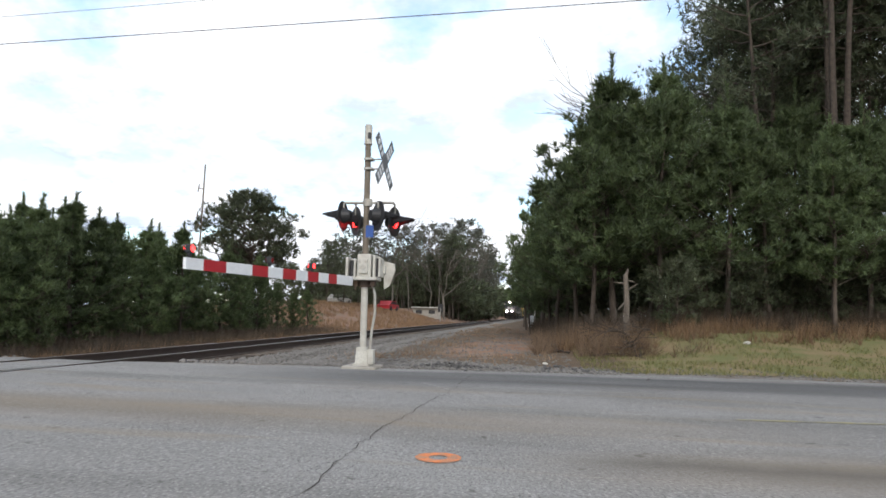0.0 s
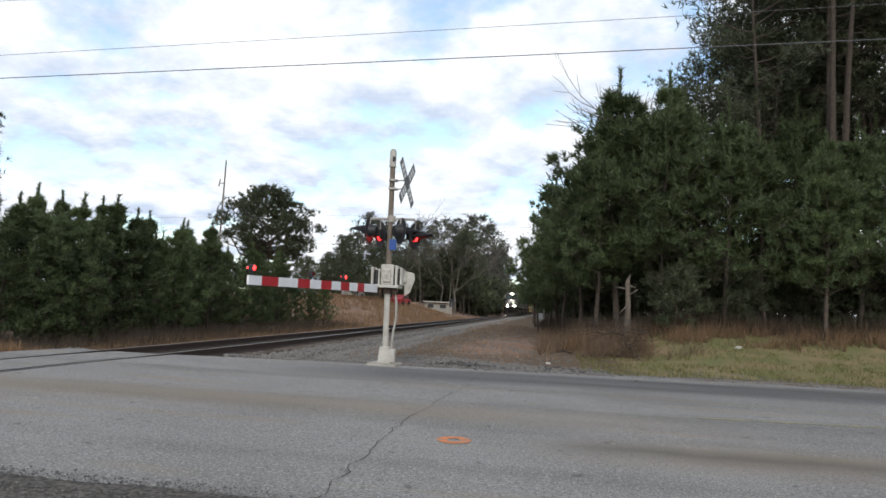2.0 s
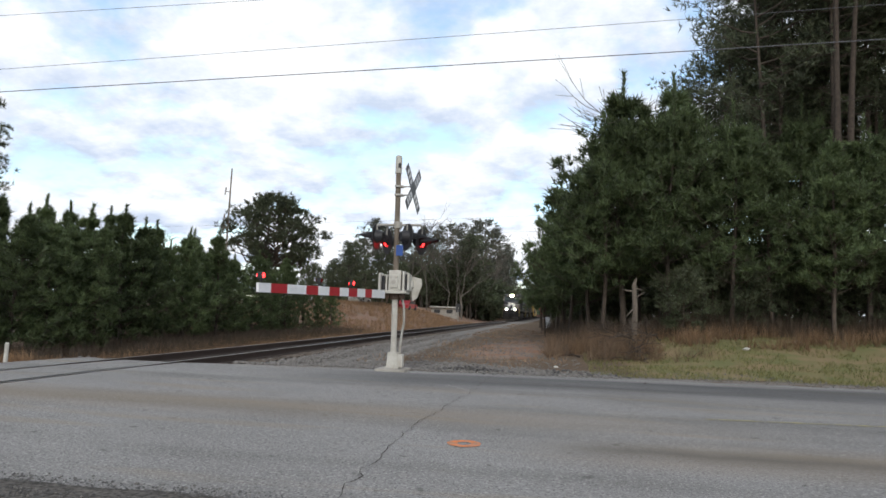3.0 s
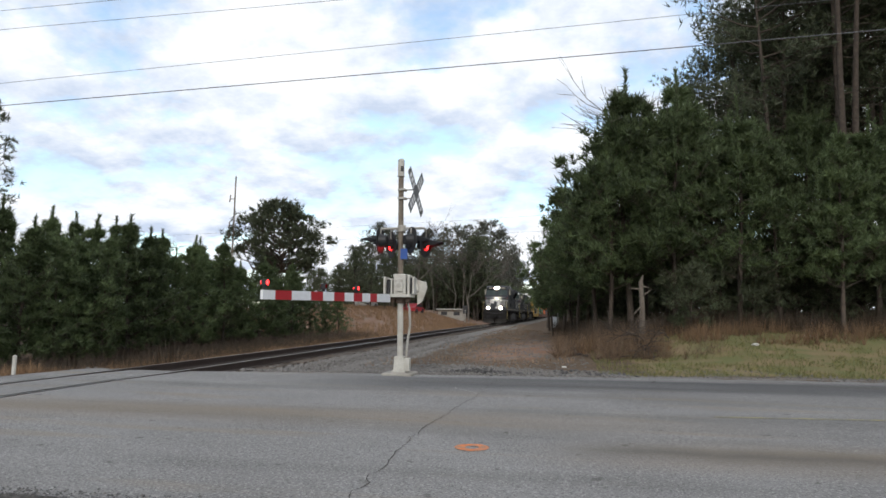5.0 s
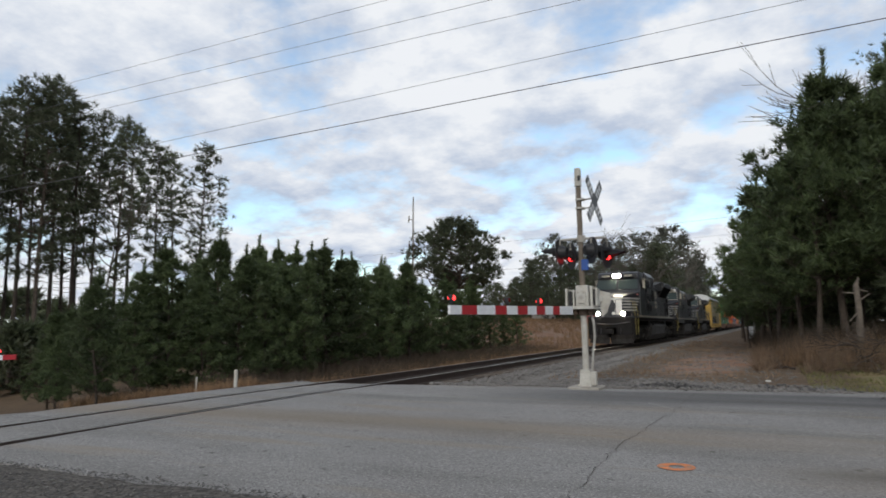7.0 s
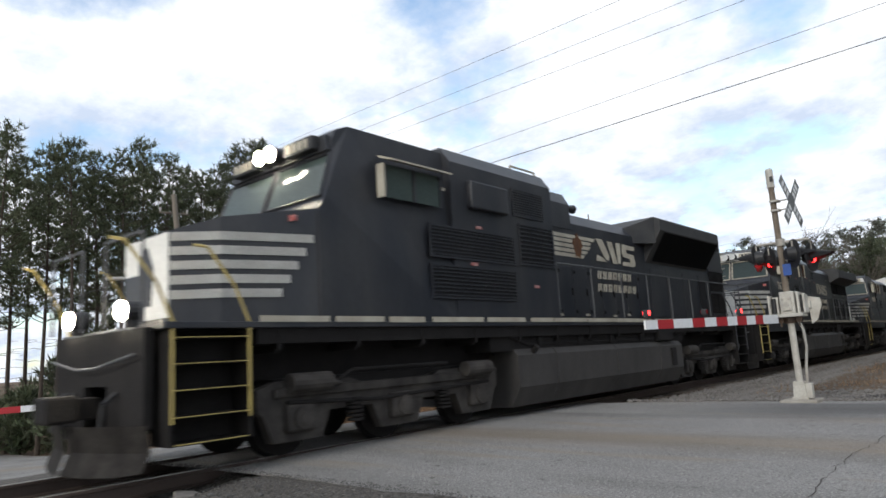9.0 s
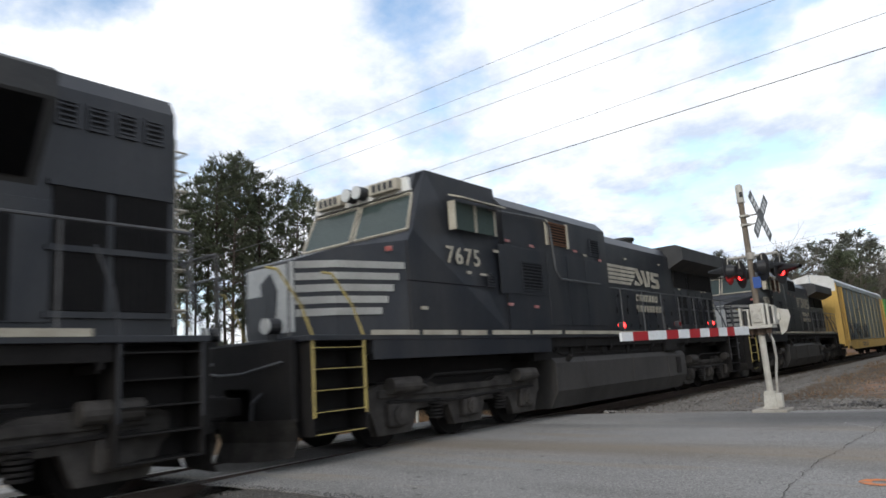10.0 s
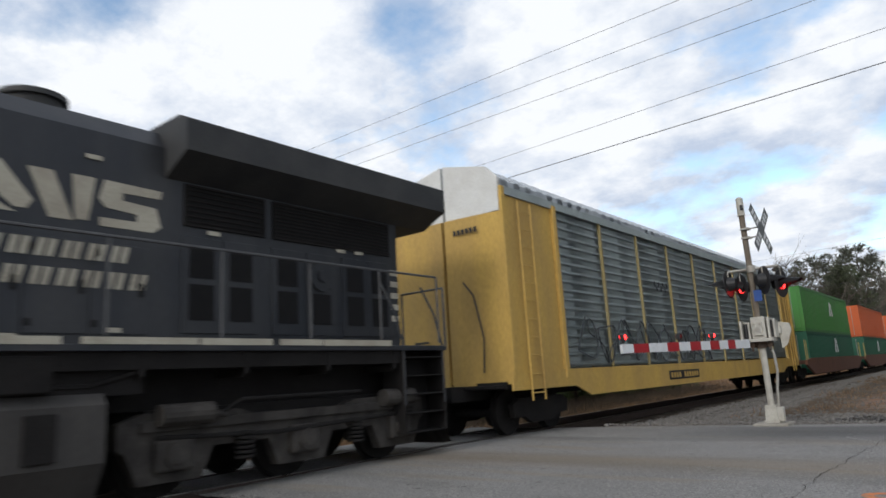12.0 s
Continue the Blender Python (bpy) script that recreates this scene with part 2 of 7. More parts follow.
def ground_z(x, y):
    """Height of the ground sheet, which dips under road and track."""
    x, y = np.asarray(x, float), np.asarray(y, float)
    u = np.abs(x - track_x(y))
    wob = 0.06 * np.sin(x * 0.9 + 0.4 * y) * np.sin(y * 0.55 + 1.3)
    right = -0.22 + 0.40 * smooth_step(1.5, 6, x) * smooth_step(17, 26, y) + 0.40 * smooth_step(-0.3, 2.2, x) * smooth_step(21, 27, y) + 0.9 * smooth_step(8, 60, x) * smooth_step(20, 60, y)
    left = np.minimum(-0.62, road_z(x) * smooth_step(40, 15, y) - 0.25) + 2.5 * smooth_step(40, 75, y) * smooth_step(-12, -25, x) * smooth_step(-75, -30, x)
    z = np.where(x > track_x(y), right, left)
    bed = -0.24 - 0.55 * smooth_step(1.7, 3.1, u)
    z = np.where(u < 3.1, np.maximum(bed, np.where(u > 1.7, z * smooth_step(1.7, 3.1, u) + bed * (1 - smooth_step(1.7, 3.1, u)), bed)), z)
    near = -0.14 - 0.02 * np.abs(x) + np.where(x < -8, 1, 0) * road_z(x)
    edge_n, edge_f, rz = road_near(x), road_far(x), road_z(x)
    z = np.where(y < edge_n, np.where(u < 1.5, -0.3, near), z)
    # shoulders blend up to the road
    d = np.maximum(y - edge_f, edge_n - y)
    k = smooth_step(2.2, 0.15, d)
    z = z * (1 - k) + (rz - 0.035) * k
    z = np.where((d > 0.1) & (u < 1.7), np.minimum(z, -0.24), z)
    z = z + wob * smooth_step(0.4, 2.5, d) * np.where(u < 2.5, 0.2, 1)
    return np.where(d < -0.35, rz - 0.14, z)


def axis_steps(lo, hi, centre, fine, growth, half):
    a = list(np.arange(centre - half, centre + half + fine / 2, fine))
    s = fine
    while a[-1] < hi:
        s *= growth
        a.append(a[-1] + s)
    s = fine
    while a[0] > lo:
        s *= growth
        a.insert(0, a[0] - s)
    return np.array(a)


def zone_material():
    """Leaf litter, with grass, gravel and red clay where the ground carries them."""
    m = mat("ground", (0.125, 0.085, 0.052), 0.95, 0, (0.085, 0.060, 0.040), 1.1, 0.9, 14, 0.6, dist=0.05)
    nt = m.node_tree
    b = nt.nodes["Principled BSDF"]
    n, link = nt.nodes.new, nt.links.new
    src = b.inputs["Base Color"].links[0].from_socket
    at, sep = n("ShaderNodeVertexColor"), n("ShaderNodeSeparateColor")
    at.layer_name = "zone"
    link(at.outputs[0], sep.inputs[0])
    co = n("ShaderNodeTexCoord")
    for k, (c1, c2, sc) in enumerate((((0.13, 0.13, 0.052), (0.205, 0.15, 0.082), 0.9), ((0.215, 0.20, 0.18), (0.125, 0.113, 0.10), 16.0), ((0.215, 0.112, 0.068), (0.20, 0.155, 0.12), 0.9), ((0.048, 0.044, 0.039), (0.13, 0.118, 0.105), 26.0))):
        tx, rp, mx = n("ShaderNodeTexNoise"), n("ShaderNodeValToRGB"), n("ShaderNodeMix")
        tx.inputs["Scale"].default_value, tx.inputs["Detail"].default_value = sc, 8
        link(co.outputs["Object"], tx.inputs["Vector"])
        rp.color_ramp.elements[0].color, rp.color_ramp.elements[1].color = (*c1, 1), (*c2, 1)
        rp.color_ramp.elements[0].position, rp.color_ramp.elements[1].position = 0.38, 0.62
        link(tx.outputs["Fac"], rp.inputs[0])
        rag, cut = n("ShaderNodeTexNoise"), n("ShaderNodeMath")
        rag.inputs["Scale"].default_value, rag.inputs["Detail"].default_value = 2.6, 7
        link(co.outputs["Object"], rag.inputs["Vector"])
        ad = n("ShaderNodeMath")
        ad.operation = "ADD"
        link(sep.outputs[k] if k < 3 else at.outputs["Alpha"], ad.inputs[0]), link(rag.outputs["Fac"], ad.inputs[1])
        mr = n("ShaderNodeMapRange")
        mr.inputs[1].default_value, mr.inputs[2].default_value = 0.86, 1.12
        link(ad.outputs[0], mr.inputs[0])
        mx.data_type = "RGBA"
        link(mr.outputs[0], mx.inputs[0]), link(src, mx.inputs[6]), link(rp.outputs[0], mx.inputs[7])
        src = mx.outputs[2]
    link(src, b.inputs["Base Color"])
    return m


def build_ground():
    xs = axis_steps(-1800, 1800, -2, 0.5, 1.12, 20)
    ys = axis_steps(-300, 3000, 16, 0.5, 1.10, 22)
    X, Y = np.meshgrid(xs, ys)
    Z = ground_z(X, Y)
    V = np.stack([X, Y, Z], -1).reshape(-1, 3)
    w, h = len(xs), len(ys)
    i = (np.arange(h - 1)[:, None] * w + np.arange(w - 1)[None]).ravel()
    me = mesh_np("ground", V, np.stack([i, i + 1, i + w + 1, i + w], -1), zone_material(), True)
    x, y = V[:, 0], V[:, 1]
    d = np.maximum(y - road_far(x), road_near(x) - y)
    grass = smooth_step(1.0, 3.5, x) * smooth_step(0.9, 2.0, d) * smooth_step(33, 25, y - 0.25 * x) * (y > 8)
    gravel = np.maximum(smooth_step(1.6, 0.9, d) * np.where((x > 3) & (y > 8), 0.55, 1.0), smooth_step(4.4, 3.0, np.abs(x - track_x(y))))
    gravel = np.maximum(gravel, smooth_step(4.6, 2.6, d) * (x < 0.5) * (x > -13) * (y > 8))
    gravel = np.where(y < 5, 0.30, gravel)
    grit = np.where(y < 6, smooth_step(2.6, 1.5, d), 0.0)
    clay = smooth_step(2.6, 0.4, np.abs(x + 1.9 - 0.02 * (y - 20))) * smooth_step(17, 22, y) * (0.38 + 0.62 * np.exp(-((y - 28) / 6) ** 2))
    clay = np.maximum(clay, smooth_step(40, 50, y) * (x < -12.5) * (x > -60) * 0.75)
    col = np.stack([grass, gravel, clay, grit], -1)
    at = me.color_attributes.new("zone", "FLOAT_COLOR", "POINT")
    at.data.foreach_set("color", col.ravel())
    return tagged(new("ground", me), "brown leaf-littered earth with grass, gravel and red clay", "ground", kind="structure")


build_ground()


def asphalt():
    m = mat("old asphalt", (0.242, 0.234, 0.224), 0.88, 0, (0.182, 0.174, 0.165), 0.5, 0.8, 34, 1.0, dist=0.02)
    nt = m.node_tree
    b = nt.nodes["Principled BSDF"]
    n, link = nt.nodes.new, nt.links.new
    src = b.inputs["Base Color"].links[0].from_socket
    co, mp = n("ShaderNodeTexCoord"), n("ShaderNodeMapping")
    mp.inputs["Scale"].default_value = (0.10, 0.85, 1)
    link(co.outputs["Object"], mp.inputs[0])
    # worn wheel lanes, oil, and pale chips
    for vec, sc, lo, hi, c, k in ((mp.outputs[0], 1.0, 0.48, 0.70, (0.10, 0.094, 0.088), 0.6), (co.outputs["Object"], 42.0, 0.54, 0.64, (0.40, 0.385, 0.36), 0.6), (co.outputs["Object"], 55.0, 0.54, 0.64, (0.07, 0.067, 0.063), 0.75), (co.outputs["Object"], 5.0, 0.66, 0.72, (0.07, 0.065, 0.06), 0.7), (mp.outputs[0], 2.3, 0.56, 0.70, (0.24, 0.195, 0.14), 0.5)):
        tx, mr, mx = n("ShaderNodeTexNoise"), n("ShaderNodeMapRange"), n("ShaderNodeMix")
        tx.inputs["Scale"].default_value, tx.inputs["Detail"].default_value = sc, 5
        link(vec, tx.inputs["Vector"])
        mr.inputs[1].default_value, mr.inputs[2].default_value, mr.inputs[4].default_value = lo, hi, k
        link(tx.outputs["Fac"], mr.inputs[0])
        mx.data_type = "RGBA"
        mx.inputs[7].default_value = (*c, 1)
        link(mr.outputs[0], mx.inputs[0]), link(src, mx.inputs[6])
        src = mx.outputs[2]
    # darker band inside the far edge, brown dust and an oil streak
    at, sep = n("ShaderNodeVertexColor"), n("ShaderNodeSeparateColor")
    at.layer_name = "road_tint"
    link(at.outputs[0], sep.inputs[0])
    rag = n("ShaderNodeTexNoise")
    rag.inputs["Scale"].default_value, rag.inputs["Detail"].default_value = 1.3, 7
    link(mp.outputs[0], rag.inputs["Vector"])
    for k, (c, amt) in enumerate((((0.062, 0.061, 0.063), 0.85), ((0.215, 0.170, 0.122), 0.7), ((0.085, 0.077, 0.068), 0.7))):
        mu, mx = n("ShaderNodeMath"), n("ShaderNodeMix")
        mu.operation = "MULTIPLY"
        mr = n("ShaderNodeMapRange")
        mr.inputs[1].default_value, mr.inputs[2].default_value, mr.inputs[3].default_value, mr.inputs[4].default_value = 0.3, 0.65, 0.6 * amt, amt
        link(rag.outputs["Fac"], mr.inputs[0])
        link(sep.outputs[k], mu.inputs[0]), link(mr.outputs[0], mu.inputs[1])
        mx.data_type = "RGBA"
        mx.inputs[7].default_value = (*c, 1)
        link(mu.outputs[0], mx.inputs[0]), link(src, mx.inputs[6])
        src = mx.outputs[2]
    link(src, b.inputs["Base Color"])
    return m


ASPHALT = asphalt()
ASPHALT_DARK = mat("dark asphalt patch", (0.085, 0.082, 0.08), 0.9, 0, (0.13, 0.125, 0.12), 2.0, 0.7, 60, 0.5)
GROOVE = mat("dirt in a joint", (0.035, 0.030, 0.026), 0.95, 0, (0.06, 0.05, 0.04), 8, 0.6, 60, 0.4)
ORANGE = mat("orange survey paint", (0.62, 0.19, 0.06), 0.8, 0, (0.30, 0.19, 0.13), 14, 0.95, 60, 0.2)
FADED_YELLOW = mat("worn yellow paint", (0.30, 0.26, 0.13), 0.85, 0, (0.20, 0.19, 0.17), 9, 1.0, 60, 0.2)


def road_strip(name, f0, f1, xs, lift, material, n=24, thick=0.0):
    """A strip laid on the road between two edges given as y(x)."""
    V, F = [], []
    for x in xs:
        a, b = f0(x), f1(x)
        for k in range(n + 1):
            t = k / n
            y = a + (b - a) * t
            sag = -0.035 * (abs(2 * t - 1) ** 3)
            V.append((x, y, float(road_z(x)) + sag + lift))
    m = n + 1
    for i in range(len(xs) - 1):
        for k in range(n):
            F.append((i * m + k, (i + 1) * m + k, (i + 1) * m + k + 1, i * m + k + 1))
    me = mesh_np(name, V, F, material, True)
    P = np.asarray(V)
    x, y = P[:, 0], P[:, 1]
    e = road_far(x) - y
    # darker band 0.35 to 3.6 m inside the far edge
    edge = smooth_step(0.35, 1.0, e) * smooth_step(3.6, 2.2, e) * smooth_step(-5.5, -2.5, x)
    dust = smooth_step(1.1, 0.0, np.abs(y - 8.3 - 0.05 * x)) * smooth_step(4, -3, x) + smooth_step(0.9, 0.0, np.abs(y - 6.6 - 0.1 * x)) * smooth_step(-0.8, 1.5, x)
    near = smooth_step(0.35, 0.0, np.abs(y - 6.75 - 0.05 * x)) * smooth_step(-0.3, 0.8, x) * smooth_step(7, 2, x)
    col = np.stack([edge, np.clip(dust, 0, 1), near, np.ones_like(x)], -1)
    at = me.color_attributes.new("road_tint", "FLOAT_COLOR", "POINT")
    at.data.foreach_set("color", col.ravel())
    return me


def ragged(f, amp, seed):
    return lambda x: float(f(x)) + amp * noise.noise((x * 1.7, seed, 0)) + 0.5 * amp * noise.noise((x * 5.1, seed, 3))


def build_road():
    gap = [(-8.75 - 0.7175 - 0.09, -8.75 - 0.7175 + 0.12), (-8.75 + 0.7175 - 0.12, -8.75 + 0.7175 + 0.09)]
    ends = [-120, gap[0][0], gap[0][1], gap[1][0], gap[1][1], 120]
    road = tagged(new("road"), "worn grey two-lane asphalt road over the crossing", "road", kind="structure")
    for a, b in ((0, 1), (2, 3), (4, 5)):
        lo, hi = ends[a], ends[b]
        xs = sorted({lo, hi} | {x for x in np.round(np.concatenate([np.arange(-120, -40, 4), np.arange(-40, 30, 0.25), np.arange(30, 120, 4)]), 2) if lo < x < hi})
        ob = new("asphalt", road_strip("asphalt", ragged(road_near, 0.13, 2.0), ragged(road_far, 0.10, 7.0), xs, 0.0, ASPHALT))
        ob.parent = road
    for lo, hi in gap:
        ob = new("flangeway", road_strip("flangeway", road_near, road_far, [lo, hi], -0.11, GROOVE))
        ob.parent = road
    return road


build_road()


# ---- rails, ties, ballast ----
def rail_profile():
    return [(-0.07, -0.185), (0.07, -0.185), (0.07, -0.172), (0.012, -0.155), (0.012, -0.045), (0.036, -0.035), (0.036, -0.004), (0.03, 0.0), (-0.03, 0.0), (-0.036, -0.004), (-0.036, -0.035), (-0.012, -0.045), (-0.012, -0.155), (-0.07, -0.172)]


def build_track():
    track = tagged(new("railway_track"), "single line of rusty rails on dark ties and grey ballast", "railway track", kind="structure")
    track.matrix_basis = pose(TRACK_X, 8, 0, 0, 0, TRACK_TURN)
    for side in (-1, 1):
        x = side * 0.7175
        bm = bmesh.new()
        profile(bm, [(x + a, b) for a, b in rail_profile()], "y", -70, 420)
        rail = part("rail", bm, STEEL, track, "rust-brown steel rail")
        bm = bmesh.new()
        bx(bm, x - 0.03, x + 0.03, -70, 420, -0.002, 0.004)
        part("rail_head", bm, RAIL_HEAD, rail, "bright worn rail head")
    bm = bmesh.new()
    bx(bm, -1.3, 1.3, -0.115, 0.115, -0.18, 0.0, 0.008)
    me = bpy.data.meshes.new("tie")
    bm.to_mesh(me)
    bm.free()
    me.materials.append(TIE)
    rng = random.Random(4)
    for i in range(230):
        y = -22.5 + i * 0.52
        if -4.6 < y < 5.8:
            continue
        ob = new("tie", me)
        ob.parent = track
        ob.matrix_basis = pose(rng.uniform(-0.03, 0.03), y + rng.uniform(-0.03, 0.03), -0.187, 0, 0, rng.uniform(-1.2, 1.2))
    return track


build_track()


def stone_shape(rng):
    bm = bmesh.new()
    bmesh.ops.create_icosphere(bm, subdivisions=1, radius=1)
    bmesh.ops.dissolve_verts(bm, verts=list(bm.verts)[:2])
    bmesh.ops.triangulate(bm, faces=bm.faces[:])
    bm.verts.ensure_lookup_table()
    bm.verts.index_update()
    V = np.array([v.co[:] for v in bm.verts])
    F = np.array([[v.index for v in f.verts] for f in bm.faces])
    bm.free()
    V *= rng.uniform(0.72, 1.2, (len(V), 1))
    return V * rng.uniform(0.7, 1.2, (1, 3)), F


def scatter_stones(name, pts, sizes, material, label, seed):
    """Loose stones, joined."""
    rng = np.random.default_rng(seed)
    shapes = [stone_shape(rng) for _ in range(7)]
    V, F, base = [], [], 0
    for (x, y, z), s in zip(pts, sizes):
        v, f = shapes[rng.integers(7)]
        a = rng.uniform(0, 6.28)
        c, sn = math.cos(a), math.sin(a)
        p = np.stack([v[:, 0] * c - v[:, 1] * sn, v[:, 0] * sn + v[:, 1] * c, v[:, 2] * 0.75], -1) * s + (x, y, z)
        V.append(p)
        F.append(f + base)
        base += len(v)
    me = mesh_np(name, np.concatenate(V), np.concatenate(F), material)
    return tagged(new(name, me), label, "stones", kind="stuff")


def build_ballast():
    rng = np.random.default_rng(11)
    P, S = [], []
    for n, x0, x1, y0, y1, smin, smax in ((6000, -8.0, -5.3, 13.8, 45, 0.035, 0.07), (1500, -12.2, -9.5, 13.8, 45, 0.03, 0.065), (2600, -6.0, 0.8, 18, 40, 0.018, 0.045),
                                          (3800, -6.5, 1.5, 14.2, 18.5, 0.018, 0.06), (900, 1.5, 12, 15.6, 18.2, 0.012, 0.035), (1501, -9.4, -8.1, 13.8, 45, 0.03, 0.06)):
        x = rng.uniform(x0, x1, n)
        y = rng.uniform(y0, y1, n) if n not in (6000, 1500) else y0 + (y1 - y0) * rng.beta(1, 1.6, n)
        d = np.maximum(y - road_far(x), road_near(x) - y)
        keep = d > -0.05
        x, y = x[keep], y[keep]
        P.append(np.stack([x, y, ground_z(x, y) + 0.008], -1))
        S.append(rng.uniform(smin, smax, len(x)) * rng.uniform(0.6, 1.1, len(x)))
    scatter_stones("ballast", np.concatenate(P), np.concatenate(S), STONE, "loose grey ballast and roadside gravel stones", 5)
    x = rng.uniform(-9.6, 3, 15000)
    y = road_near(x) + 0.10 * np.sin(x * 5.1) + 0.05 * np.sin(x * 13.7) - 1.6 * rng.beta(1.0, 1.6, 15000) + 0.16
    keep = road_near(x) - y > -0.30 * rng.beta(1, 8, 15000)
    x, y = x[keep], y[keep]
    scatter_stones("road_grit", np.stack([x, y, np.where(road_near(x) - y > 0.16, ground_z(x, y), road_z(x)) + 0.004], -1), rng.uniform(0.004, 0.011, len(x)) * rng.uniform(0.7, 1.2, len(x)), ASPHALT_DARK, "dark grit and gravel along the road's edge", 9)
    pick = rng.random(len(x)) < 0.09
    scatter_stones("pale_gravel", np.stack([x[pick] + 0.03, y[pick], np.where(road_near(x) - y > 0.16, ground_z(x, y), road_z(x))[pick] + 0.010], -1), rng.uniform(0.006, 0.014, pick.sum()), STONE, "pale stone chips along the road's edge", 10)
    # a dumped ridge of dark broken asphalt by the road
    P, S = [], []
    for cx, cy, n in ((-1.9, 15.3, 260), (0.3, 15.6, 120), (-6.4, 15.0, 120), (-5.6, 2.9, 300), (-3.4, 2.7, 260)):
        r = rng.normal(0, 1, (n, 2)) * (0.75, 0.28)
        x, y = cx + r[:, 0], cy + r[:, 1]
        h = 0.13 * np.exp(-(r[:, 0] / 0.9) ** 2 - (r[:, 1] / 0.35) ** 2)
        P.append(np.stack([x, y, ground_z(x, y) + h * rng.uniform(0, 1, n)], -1))
        S.append(rng.uniform(0.015, 0.06, n))
    scatter_stones("broken_asphalt", np.concatenate(P), np.concatenate(S), ASPHALT_DARK, "low ridges of broken dark asphalt beside the road", 6)


build_ballast()


# ---- crossing signals ----
def disc(bm, c, axis, r, depth, sides=20):
    a = Vector(axis).normalized()
    c = Vector(c)
    return rod(bm, c - a * depth / 2, c + a * depth / 2, r, r, sides)


def flasher(parent, c, face, lit):
    """A round-backed lamp with its hood; face: the way it shines."""
    f = Vector(face).normalized()
    c = Vector(c)
    bm = bmesh.new()
    disc(bm, c, f, 0.29, 0.012, 24)
    lamp = part("lamp_background", bm, BLACK_PAINT, parent)
    bm = bmesh.new()
    rod(bm, c - f * 0.16, c, 0.10, 0.155, 16)
    part("lamp_housing", bm, BLACK_PAINT, lamp)
    bm = bmesh.new()
    disc(bm, c + f * 0.020, f, 0.118, 0.02, 20)
    part("lens", bm, RED_ON if lit else RED_OFF, lamp, "glowing red lens" if lit else "dark red lens")
    bm = bmesh.new()
    up = Vector((0, 0, 1))
    s = f.cross(up).normalized()
    ring = [math.radians(a) for a in range(-40, 221, 20)]
    A = [bm.verts.new(c + s * math.cos(a) * 0.135 + up * math.sin(a) * 0.135) for a in ring]
    B = [bm.verts.new(c + f * (0.07 + 0.33 * max(0.0, min(1.0, (math.sin(a) + 0.05) / 0.7))) - up * 0.05 + s * math.cos(a) * 0.125 + up * math.sin(a) * 0.125) for a in ring]
    for i in range(len(ring) - 1):
        bm.faces.new((A[i], A[i + 1], B[i + 1], B[i]))
    bmesh.ops.solidify(bm, geom=bm.faces[:], thickness=0.006)
    part("hood", bm, BLACK_PAINT, lamp)
    return lamp


def gate_arm(parent, p0, p1, lights, segments):
    """A striped boom from its pivot to its tip, with small red lamps on top."""
    p0, p1 = Vector(p0), Vector(p1)
    d = (p1 - p0).normalized()
    n = d.cross(Vector((0, 0, 1))).normalized()
    up = n.cross(d)
    L = (p1 - p0).length
    arm = None
    at = 0
    for i, (w, red) in enumerate(segments):
        a, b = at * L, (at + w) * L
        at += w
        h0, h1 = (0.085 - 0.02 * a / L), (0.085 - 0.02 * b / L)
        bm = bmesh.new()
        vs = []
        for q, h in ((a, h0), (b, h1)):
            for sx, sz in ((-1, -1), (1, -1), (1, 1), (-1, 1)):
                vs.append(bm.verts.new(p0 + d * q + n * 0.018 * sx + up * h * sz))
        for f in ((0, 1, 2, 3), (7, 6, 5, 4), (0, 4, 5, 1), (1, 5, 6, 2), (2, 6, 7, 3), (3, 7, 4, 0)):
            bm.faces.new([vs[k] for k in f])
        o = part("stripe", bm, SIGN_RED if red else SIGN_WHITE, arm or parent, "red band" if red else "white band")
        if arm is None:
            o.name = "gate_arm"
            arm = o
    for q, lit in lights:
        c = p0 + d * q * L + up * 0.17
        bm = bmesh.new()
        rod(bm, c - up * 0.09, c - up * 0.03, 0.022, 0.03, 8)
        bx(bm, c.x - 0.04, c.x + 0.04, c.y - 0.045, c.y + 0.045, c.z - 0.05, c.z + 0.045, 0.012)
        holder = part("arm_lamp", bm, BLACK_PAINT, parent)
        for s in (-1, 1):
            bm = bmesh.new()
            disc(bm, c + n * 0.030 * s, n, 0.036, 0.03, 14)
            part("lens", bm, RED_ON if lit else RED_OFF, holder, "glowing red lens" if lit else "dark red lens")
    return arm


